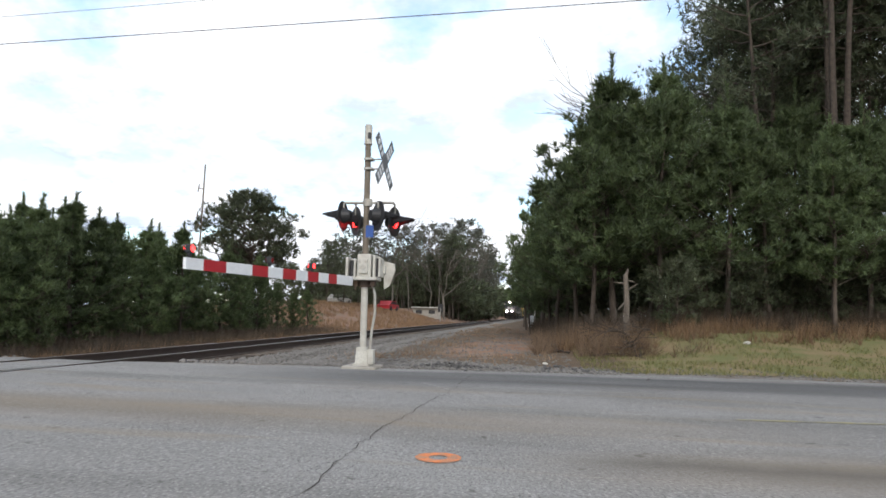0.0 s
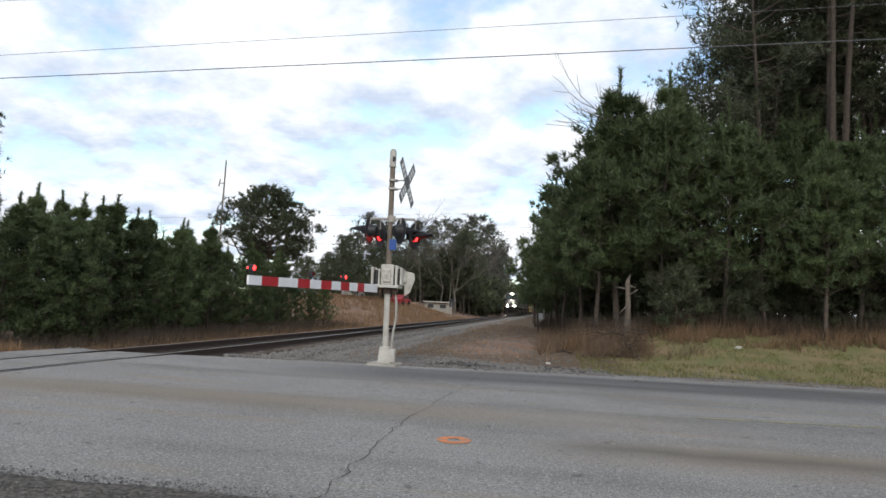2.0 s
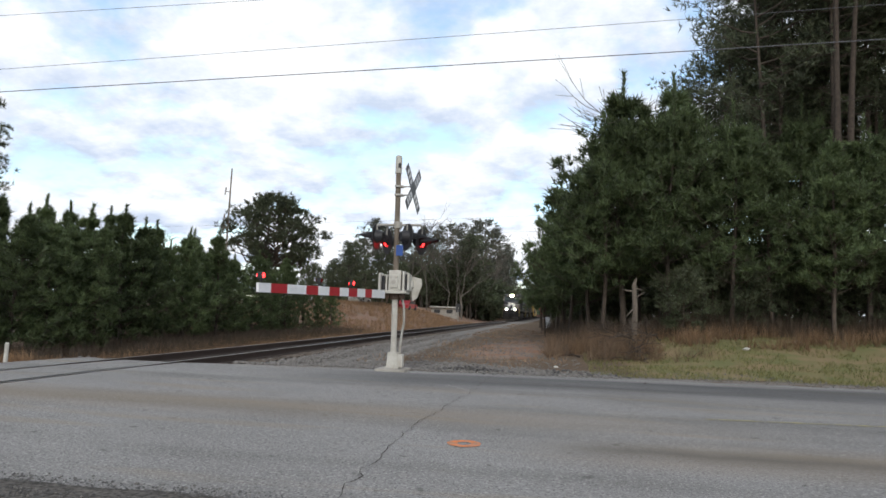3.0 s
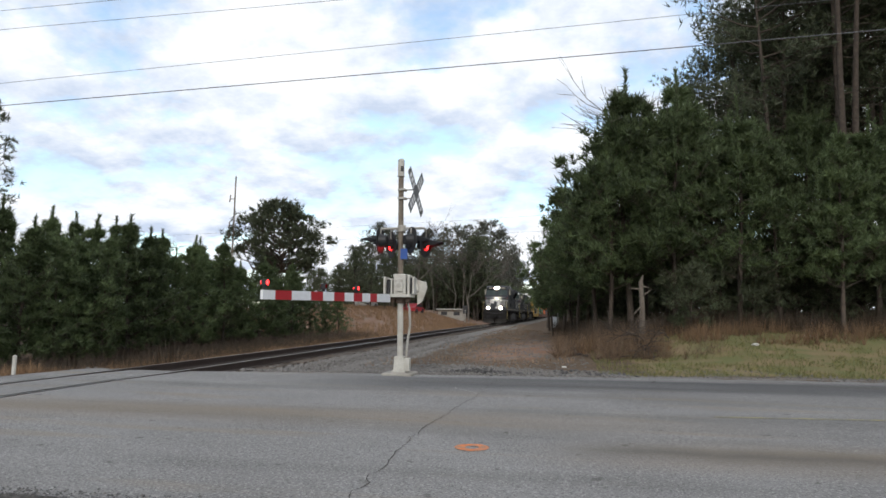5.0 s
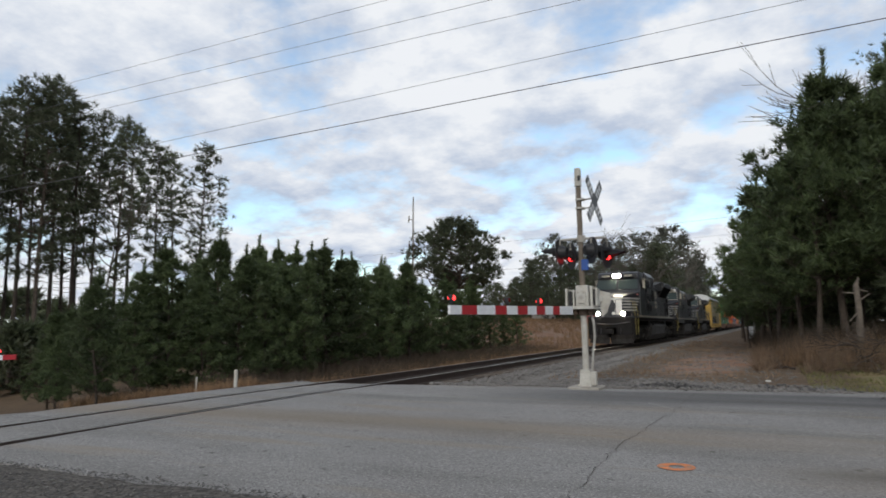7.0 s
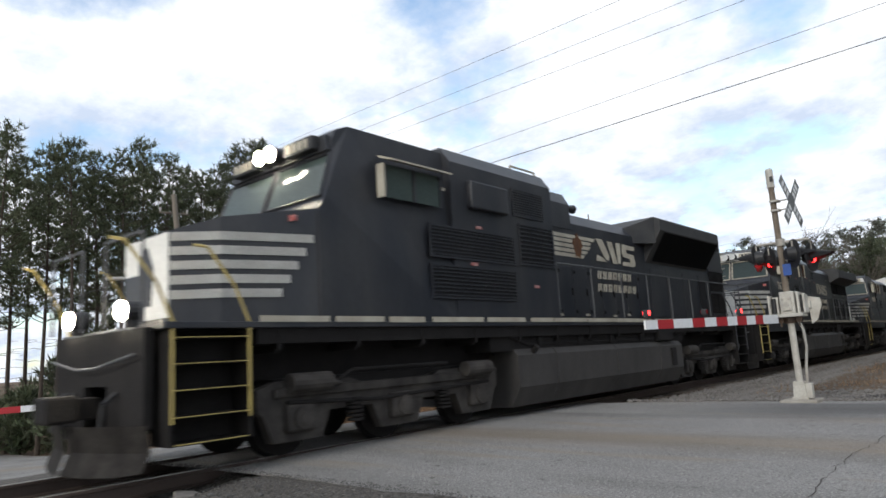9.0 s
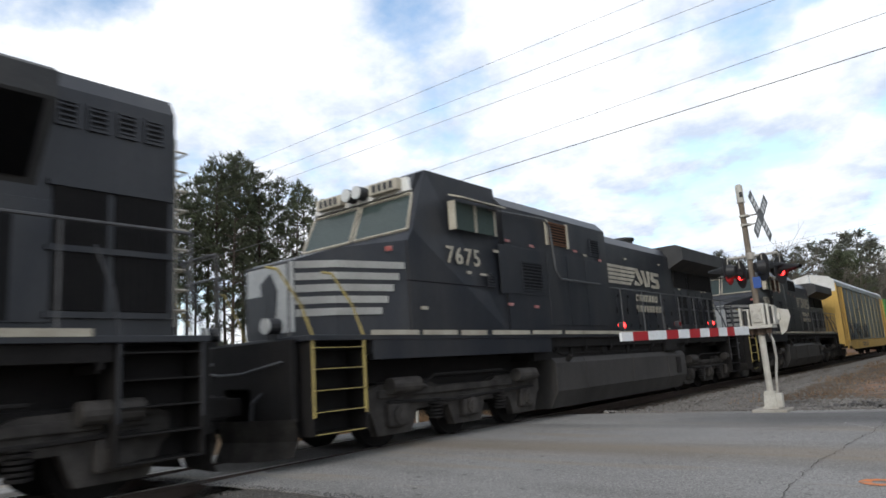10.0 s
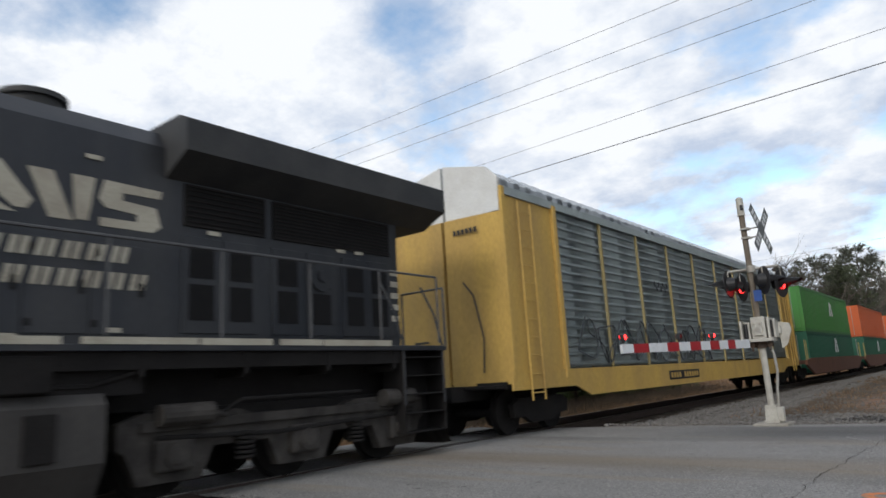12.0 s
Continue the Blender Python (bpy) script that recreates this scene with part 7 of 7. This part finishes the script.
def emd_loco():
    t = thing("locomotive", "leading black freight locomotive with lit headlights, stripes and flared radiators", "locomotive", "locomotives of the train")
    loco_base(t)
    cab_front(t, True, "", white=False)
    def wide(bm):
        profile(bm, [(-1.50, 1.80), (1.50, 1.80), (1.50, 4.66), (1.30, 4.95), (-1.30, 4.95), (-1.50, 4.66)], "y", 5.95, 9.3)
        profile(bm, [(-1.0, 4.02), (1.0, 4.02), (1.0, 4.62), (0.85, 4.90), (-0.85, 4.90), (-1.0, 4.62)], "y", 9.3, 10.95)
    b = one("inverter_cabinet", LOCO, t, wide, "black full-width inverter cabinet")
    louvre(b, 1.50, 5.35, 7.75, 2.92, 3.42, 8)
    louvre(b, 1.50, 5.35, 7.75, 2.22, 2.74, 8)
    louvre(b, 1.50, 8.0, 9.2, 2.95, 3.72, 9)
    one("filter_box", LOCO, b, lambda bm: bx(bm, 1.49, 1.62, 6.4, 7.55, 3.84, 4.36, 0.03))
    louvre(b, 1.50, 7.85, 8.9, 3.92, 4.42, 10)
    small_plates(b, 1.505, ((5.7, 4.1, 0), (6.7, 3.52, 1), (6.5, 2.83, 1), (8.5, 2.5, 1)))
    def hood(bm):
        profile(bm, [(-0.98, 1.80), (0.98, 1.80), (0.98, 4.18), (0.80, 4.46), (-0.80, 4.46), (-0.98, 4.18)], "y", 9.3, 19.8)
    h = one("long_hood", LOCO, t, hood, "black engine hood with rust patch")
    hood_doors(h, 0.98, 9.45, 15.0, 1.95, 3.12, 8)
    livery(h, 0.985, 9.5, 3.44, 1.08, 1.2)
    one("rust_patch", RUSTY, h, lambda bm: profile(bm, [(11.22 + (0.21 + 0.03 * math.sin(3 * a) + 0.03 * math.sin(11 * a + 1)) * math.cos(a), 3.64 + (0.28 + 0.04 * math.sin(5 * a) + 0.04 * math.sin(13 * a + 2)) * math.sin(a)) for a in (k * math.tau / 30 for k in range(30))], "x", 0.988, 0.996), "orange rust patch")
    def flare(bm):
        profile(bm, [(-0.98, 3.50), (-1.52, 4.36), (-1.52, 4.66), (-1.36, 4.76), (1.36, 4.76), (1.52, 4.66), (1.52, 4.36), (0.98, 3.50)], "y", 15.0, 19.72)
        wedge(bm, [(14.1, 0.85, 4.0, 4.42), (15.0, 1.36, 4.0, 4.755)])
    fl = one("flared_radiator", LOCO_ROOF, t, flare, "sharply flared radiator housing")
    def mesh_panel(bm):
        A = [(1.03, 3.56), (1.49, 4.32)]
        vs = [bm.verts.new((A[0][0] + 0.02, 15.3, A[0][1])), bm.verts.new((A[0][0] + 0.02, 19.6, A[0][1])), bm.verts.new((A[1][0] + 0.02, 19.6, A[1][1])), bm.verts.new((A[1][0] + 0.02, 15.3, A[1][1]))]
        bm.faces.new(vs)
        bmesh.ops.solidify(bm, geom=bm.faces[:], thickness=0.01)
    # shade inside the intake is put into this sheet's colour
    one("radiator_intake", SHADE_BLACK, fl, mesh_panel, "radiator intake painted as a near-black shaded sheet")
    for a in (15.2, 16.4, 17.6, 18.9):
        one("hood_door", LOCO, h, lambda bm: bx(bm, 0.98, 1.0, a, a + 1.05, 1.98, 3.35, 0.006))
    # no hole is cut: a near-black sheet carries the vent's shade
    one("open_vent", SHADE_BLACK, h, lambda bm: bx(bm, 1.0, 1.012, 18.9, 19.5, 2.0, 3.15))
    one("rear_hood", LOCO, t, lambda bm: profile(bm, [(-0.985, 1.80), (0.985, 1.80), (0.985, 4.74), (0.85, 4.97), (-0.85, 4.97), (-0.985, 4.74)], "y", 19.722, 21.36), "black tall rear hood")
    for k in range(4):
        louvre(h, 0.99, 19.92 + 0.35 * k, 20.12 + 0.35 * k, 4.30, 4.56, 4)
    # wide screened opening in two bays, its shade painted as near-black sheets
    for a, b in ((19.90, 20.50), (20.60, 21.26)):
        one("open_vent", SHADE_BLACK, h, lambda bm: bx(bm, 0.98, 1.012, a, b, 2.12, 3.55), "screened opening painted as a near-black shaded sheet")
        for k in range(7):
            y = a + (b - a) * (k + 0.5) / 7
            one("vent_bar", RUNNING, h, lambda bm: bx(bm, 1.01, 1.03, y - 0.012, y + 0.012, 2.12, 3.55))
    for z in (2.07, 2.82, 3.57):
        one("vent_frame", LOCO, h, lambda bm: bx(bm, 0.985, 1.04, 19.84, 21.32, z - 0.035, z + 0.035))
    one("exhaust_stack", LOCO_ROOF, t, lambda bm: bx(bm, -0.4, 0.4, 11.0, 12.0, 4.38, 4.62, 0.05))
    def horn(bm):
        for k, x in enumerate((-0.22, 0.0, 0.22)):
            rod(bm, (x, 12.0 + 0.06 * k, 4.86), (x, 12.4 + 0.06 * k, 4.86), 0.05, 0.12, 12)
            rod(bm, (x, 12.0, 4.4), (x, 12.05, 4.86), 0.03)
        rod(bm, (-0.3, 12.05, 4.8), (0.3, 12.05, 4.8), 0.03)
    one("horn", BLACK_PAINT, t, horn, "three-chime air horn")
    one("roof_handrail", CREAM, t, lambda bm: pipe(bm, [(1.2, 8.3, 4.92), (1.2, 8.3, 5.06), (1.2, 9.2, 5.06), (1.2, 9.2, 4.92)], 0.025))
    one("end_grab", CREAM, t, lambda bm: bx(bm, 0.70, 0.98, 21.365, 21.385, 1.95, 4.42), "cream rear corner panel")
    for k in range(9):
        one("grab_iron", CREAM, t, lambda bm: pipe(bm, [(0.72, 21.38, 2.15 + 0.26 * k), (0.72, 21.50, 2.15 + 0.26 * k), (1.04, 21.50, 2.15 + 0.26 * k), (1.04, 21.34, 2.15 + 0.26 * k)], 0.014))
    small_plates(h, 1.002, ((10.2, 2.0, 0), (11.4, 2.0, 0), (12.8, 1.98, 0), (13.6, 2.02, 0), (14.6, 1.98, 0)))
    rail_run(t, 1.48, 9.35, 21.3, 3.05, 8)
    rail_run(t, -1.48, 9.35, 21.3, 3.05, 8)
    return t


def freight_truck(parent, y):
    for s in (1, -1):
        one("truck_frame", RUNNING, parent, lambda bm: profile(bm, [(y - 1.15, 0.62), (y - 0.9, 0.74), (y + 0.9, 0.74), (y + 1.15, 0.62), (y + 1.1, 0.36), (y + 0.7, 0.36), (y + 0.45, 0.22), (y - 0.45, 0.22), (y - 0.7, 0.36), (y - 1.1, 0.36)], "x", s * 0.98, s * 1.10))
    one("bolster", RUNNING, parent, lambda bm: bx(bm, -1.0, 1.0, y - 0.25, y + 0.25, 0.45, 0.85))
    for a in (y - 0.89, y + 0.89):
        wheelset(parent, a, 0.46)


def autorack():
    t = thing("autorack_wagon", "tall yellow covered car carrier with corrugated grey side panels and graffiti", "rail wagon")
    L = 28.3
    H = 1.47
    one("underframe", RUNNING, t, lambda bm: (bx(bm, -0.5, 0.5, 0.6, L - 0.6, 0.75, 1.05), bx(bm, -1.35, 1.35, 1.3, L - 1.3, 0.95, 1.10)))
    for s in (1, -1):
        one("side_sill", RACK_YELLOW, t, lambda bm: profile(bm, [(1.3, 1.30), (L - 1.3, 1.30), (L - 1.3, 0.92), (L - 3.9, 0.92), (L - 4.6, 0.68), (4.6, 0.68), (3.9, 0.92), (1.3, 0.92)], "x", s * H, s * (H + 0.05)), "yellow side sill")
    one("sill_lettering", BLACK_PAINT, t, lambda bm: (bx(bm, H + 0.05, H + 0.056, 9.6, 12.2, 0.84, 1.10),))
    for k in (0, 1, 2, 3, 5, 6, 7, 8, 9, 10):
        one("sill_bar", RACK_YELLOW, t, lambda bm: bx(bm, H + 0.056, H + 0.060, 9.75 + 0.22 * k, 9.88 + 0.22 * k, 0.89, 1.05))
    one("deck", RUNNING, t, lambda bm: bx(bm, -1.4, 1.4, 1.4, L - 1.4, 1.1, 1.3))
    bays = 9
    y0, y1 = 3.65, L - 3.4
    w = (y1 - y0) / bays
    def sheet(bm):
        n = 17
        z0, z1 = 1.34, 4.95
        prev = None
        for k in range(n * 4 + 1):
            q = k / (n * 4)
            z = z0 + (z1 - z0) * q
            ph = k % 4
            x = 0.013 if ph == 1 else 0.0
            a, b = bm.verts.new((x, 0.04, z)), bm.verts.new((x, w - 0.04, z))
            if prev:
                bm.faces.new((prev[0], prev[1], b, a))
            prev = (a, b)
        bmesh.ops.solidify(bm, geom=bm.faces[:], thickness=0.012)
    bm = bmesh.new()
    sheet(bm)
    bmesh.ops.recalc_face_normals(bm, faces=bm.faces)
    me = bpy.data.meshes.new("side_panel")
    bm.to_mesh(me)
    bm.free()
    me.materials.append(RACK_GALV)
    for s in (1, -1):
        for k in range(bays):
            ob = new("side_panel", me)
            ob.parent = t
            ob.matrix_basis = pose(H - 0.03, y0 + k * w, 0) if s > 0 else pose(-H + 0.03, y0 + (k + 1) * w, 0, 0, 0, 180)
        for k in range(bays + 1):
            y = y0 + k * w
            one("side_post", RACK_POST, t, lambda bm: bx(bm, min(s * (H - 0.03), s * (H + 0.012)), max(s * (H - 0.03), s * (H + 0.012)), y - 0.06, y + 0.06, 1.28, 5.02, 0.006))
        one("top_chord", RACK_GALV, t, lambda bm: bx(bm, min(s * (H - 0.06), s * (H + 0.05)), max(s * (H - 0.06), s * (H + 0.05)), 1.5, L - 1.5, 4.98, 5.16))
        for a, b in ((1.35, 3.6), (L - 3.35, L - 1.35)):
            bay = one("end_bay", RACK_YELLOW, t, lambda bm: bx(bm, min(s * (H - 0.05), s * H), max(s * (H - 0.05), s * H), a, b, 1.1, 5.05), "yellow end bay")
            for p, q, out, z1 in ((b - 0.16, b, 0.08, 5.05), (a, a + 0.12, 0.06, 5.15)):
                one("bay_post", RACK_YELLOW, bay, lambda bm: bx(bm, min(s * H, s * (H + out)), max(s * H, s * (H + out)), p, q, 1.1, z1, 0.008))
            ld = one("ladder", RACK_YELLOW, t, lambda bm: (rod(bm, (s * (H + 0.10), a + 0.55, 0.7), (s * (H + 0.10), a + 0.55, 4.9), 0.02), rod(bm, (s * (H + 0.10), a + 1.05, 0.7), (s * (H + 0.10), a + 1.05, 4.9), 0.02)), "yellow side ladder")
            one("rungs", RACK_YELLOW, ld, lambda bm: [rod(bm, (s * (H + 0.10), a + 0.55, 0.85 + 0.38 * k), (s * (H + 0.10), a + 1.05, 0.85 + 0.38 * k), 0.014) for k in range(11)])
    # roof with cross ribs
    def arch(bm, lift, a, b):
        profile(bm, [(-1.46, 5.14), (-1.46, 5.30 + lift), (-1.10, 5.58 + lift), (-0.55, 5.76 + lift), (0.55, 5.76 + lift), (1.10, 5.58 + lift), (1.46, 5.30 + lift), (1.46, 5.14)], "y", a, b)
    rf = one("roof", RACK_ROOF, t, lambda bm: arch(bm, 0.0, 1.4, L - 1.4), "ribbed galvanised roof")
    bm = bmesh.new()
    arch(bm, 0.035, 0, 0.24)
    rib = bpy.data.meshes.new("roof_rib")
    bmesh.ops.recalc_face_normals(bm, faces=bm.faces)
    bm.to_mesh(rib)
    bm.free()
    rib.materials.append(RACK_ROOF)
    for k in range(53):
        ob = new("roof_rib", rib)
        ob.parent = rf
        ob.matrix_basis = pose(0, 1.5 + 0.48 * k, 0)
    for s, e in ((1, 1.36), (-1, L - 1.36)):
        # each end: two curved door leaves with a gap, white above, yellow below
        for q in (1, -1):
            x0, x1 = (0.04, 1.46) if q > 0 else (-1.46, -0.04)
            def leaf(z0, z1):
                def fill(bm):
                    profile(bm, [(x0, e - 0.10 * s if abs(x0) < 0.1 else e), (x1, e - 0.10 * s if abs(x1) < 0.1 else e), (x1, e + 0.1 * s), (x0, e + 0.1 * s)], "z", z0, z1)
                return fill
            dr = one("end_door", RACK_YELLOW, t, leaf(1.05, 4.62), "yellow end door")
            def cap(bm):
                pts = [(x0, 4.62), (x1, 4.62), (x1, 5.34), (x1 - 0.30, 5.64), (x0, 5.90)] if q > 0 else [(x0, 4.62), (x1, 4.62), (x1, 5.90), (x0 + 0.30, 5.64), (x0, 5.34)]
                profile(bm, pts, "y", e - 0.03 * s, e + 0.08 * s)
            one("end_cap", RACK_WHITE, t, cap, "white upper end")
            one("end_marking", BLACK_PAINT, dr, lambda bm: [bx(bm, x0 + 0.25 + 0.11 * k, x0 + 0.32 + 0.11 * k, e - 0.115 * s - 0.004, e - 0.115 * s + 0.004, 4.25, 4.36) for k in range(6)] if q > 0 else bx(bm, x0 + 0.5, x0 + 0.9, e - 0.11 * s - 0.004, e - 0.11 * s + 0.004, 2.0, 2.05))
        one("hose", BLACK_PAINT, t, lambda bm: pipe(bm, [(0.5, e - 0.15 * s, 3.2), (0.75, e - 0.16 * s, 2.9), (0.95, e - 0.16 * s, 2.0), (0.9, e - 0.16 * s, 1.3)], 0.02))
        one("end_platform", RUNNING, t, lambda bm: (bx(bm, -1.3, 1.3, e - 0.35 if s > 0 else e, e if s > 0 else e + 0.35, 0.98, 1.04), bx(bm, -0.12, 0.12, min(e, e - 1.3 * s), max(e, e - 1.3 * s), 0.74, 0.96, 0.02)))
        freight_truck(t, 3.0 if s > 0 else L - 3.0)
    # spray-painted loops
    for seed, a, wd in ((1, 4.2, 3.2), (2, 7.6, 2.6), (3, 11.0, 2.4)):
        r = random.Random(seed)
        pts, y, z = [], a, 1.9
        for k in range(90):
            q = k / 89
            pts.append((H + 0.052, a + wd * q + 0.36 * math.sin(k * 0.42 + seed), 1.95 + 0.45 * math.sin(k * 0.31 + seed) + 0.12 * math.sin(k * 0.71)))
        one("graffiti", SPRAY, t, lambda bm: pipe(bm, pts, 0.018, 4), "loose black spray-painted loops")
    one("round_mark", SPRAY, t, lambda bm: [bx(bm, H + 0.05, H + 0.056, 9.25 + 0.16 * k, 9.33 + 0.16 * k, 3.55 - 0.1 * (k % 2), 3.72 - 0.1 * (k % 2)) for k in range(7)], "faint stencilled mark")
    return t


def container(name, label, L, z0, z1, material, bars, group):
    t = thing(name, label, "container", group)
    W = 1.28
    def shell(bm):
        bx(bm, -W + 0.03, W - 0.03, 0.03, L - 0.03, z0 + 0.02, z1 - 0.02)
        for s in (1, -1):
            for y in (0, L - 0.14):
                bx(bm, min(s * (W - 0.14), s * W), max(s * (W - 0.14), s * W), y, y + 0.14, z0, z1)
            for z in (z0, z1 - 0.14):
                bx(bm, min(s * (W - 0.1), s * W), max(s * (W - 0.1), s * W), 0, L, z, z + 0.14)
            n = int(L / 0.36)
            for k in range(n):
                y = 0.2 + k * (L - 0.4) / n
                bx(bm, min(s * (W - 0.035), s * (W - 0.008)), max(s * (W - 0.035), s * (W - 0.008)), y, y + 0.2, z0 + 0.14, z1 - 0.14)
    one("shell", material, t, shell)
    for e, s in ((0.0, -1), (L, 1)):
        one("door", material, t, lambda bm: (bx(bm, -1.1, -0.02, min(e, e + 0.03 * s), max(e, e + 0.03 * s), z0 + 0.2, z1 - 0.2), bx(bm, 0.02, 1.1, min(e, e + 0.03 * s), max(e, e + 0.03 * s), z0 + 0.2, z1 - 0.2)))
        one("lock_rods", GALV, t, lambda bm: [rod(bm, (x, e + 0.05 * s, z0 + 0.15), (x, e + 0.05 * s, z1 - 0.15), 0.02) for x in (-0.75, -0.3, 0.3, 0.75)])
    if bars:
        one("marking", SIGN_WHITE, t, lambda bm: (profile(bm, [(L * 0.52, z0 + 1.1), (L * 0.52 + 0.35, z0 + 1.1), (L * 0.52 + 0.7, z0 + 2.0), (L * 0.52 + 0.4, z0 + 2.0)], "x", W - 0.006, W + 0.004), profile(bm, [(L * 0.52 + 0.8, z0 + 1.1), (L * 0.52 + 1.15, z0 + 1.1), (L * 0.52 + 1.0, z0 + 1.9), (L * 0.52 + 0.75, z0 + 1.9)], "x", W - 0.006, W + 0.004)), "pale block marking")
    return t


def well_car():
    t = thing("well_wagon", "low brown well wagon carrying stacked containers", "rail wagon", "well wagons")
    L = 21.6
    for s in (1, -1):
        one("side_beam", WELL_BROWN, t, lambda bm: profile(bm, [(1.2, 1.15), (3.0, 1.25), (18.6, 1.25), (20.4, 1.15), (20.4, 0.9), (18.6, 0.38), (3.0, 0.38), (1.2, 0.9)], "x", s * 1.32, s * 1.44), "brown side beam")
    one("well_floor", RUNNING, t, lambda bm: bx(bm, -1.3, 1.3, 2.8, 18.8, 0.34, 0.42))
    for e in (1.3, L - 1.3):
        one("end_deck", WELL_BROWN, t, lambda bm: bx(bm, -1.3, 1.3, e - 1.2, e + 1.2, 0.95, 1.15))
        one("coupler", RUNNING, t, lambda bm: bx(bm, -0.12, 0.12, 0 if e < 5 else L - 0.6, 0.6 if e < 5 else L, 0.74, 0.96))
        one("grab_ladder", SAFETY, t, lambda bm: (rod(bm, (1.4, e, 1.1), (1.4, e, 2.2), 0.02), rod(bm, (1.4, e + 0.4, 1.1), (1.4, e + 0.4, 2.2), 0.02), rod(bm, (1.4, e, 1.9), (1.4, e + 0.4, 1.9), 0.015)))
        freight_truck(t, e)
    return t


def build_train():
    lead, second, third, rack = emd_loco(), ge_loco("7675"), ge_loco("9834"), autorack()
    for k, ob in enumerate((lead, second, third)):
        MOVING.append((ob, k * LOCO_LENGTH))
    MOVING.append((rack, 3 * LOCO_LENGTH))
    y = 3 * LOCO_LENGTH + 28.3
    paints = {"green": (BOX_GREEN, "bright green shipping container with pale marking"), "deep": (BOX_DEEP, "deep green shipping container with pale marking"), "orange": (BOX_ORANGE, "orange shipping container with worn paint"), "blue": (BOX_BLUE, "blue-grey shipping container with plain sides")}
    boxes = {}
    car = well_car()
    low_wheels = [w for w in WHEELSETS if w[0].parent == car]
    stacks = [("deep", "green"), ("deep", "orange"), ("orange", "orange"), ("blue", "orange"), ("orange", ""), ("deep", "green"), ("blue", "blue"), ("orange", "orange"), ("deep", "orange"), ("blue", "orange")]
    for i, (low, high) in enumerate(stacks):
        if i == 0:
            c = car
        else:
            c = copy_thing(car, Matrix())
            for o in c.children:
                if o.name.startswith("wheelset"):
                    WHEELSETS.append((o, float(o["axle_y"]), 0.46))
        if i == 0:
            for o, yy, r in low_wheels:
                o["axle_y"] = yy
        MOVING.append((c, y))
        for kind, z0, z1 in ((low, 0.43, 2.72), (high, 2.73, 5.25)):
            if not kind:
                continue
            key = (kind, z0)
            m, lab = paints[kind]
            if key in boxes:
                b = copy_thing(boxes[key], Matrix())
            else:
                b = boxes[key] = container("shipping_container", lab, 15.6, z0, z1, m, kind in ("green", "deep"), "containers on the well wagons")
            MOVING.append((b, y + 3.0))
        y += 21.6


build_train()


# ---- what moves ----
def motions():
    steps = [0.0, 2.0, 4.0, 6.0, 8.0, 10.0, 12.0]
    for ob, off in MOVING:
        walk(ob, [(t, pose(float(track_x(y_front(t) + off)), y_front(t) + off, 0, 0, 0, TRACK_TURN)) for t in steps])
    # wheels roll with the train; one row for each thirtieth of a second
    times = [k / 30 for k in range(361)]
    for ob, y, r in WHEELSETS:
        walk(ob, [(t, pose(0, y, r, math.degrees(20.0 * t / r) % 360)) for t in times])


motions()
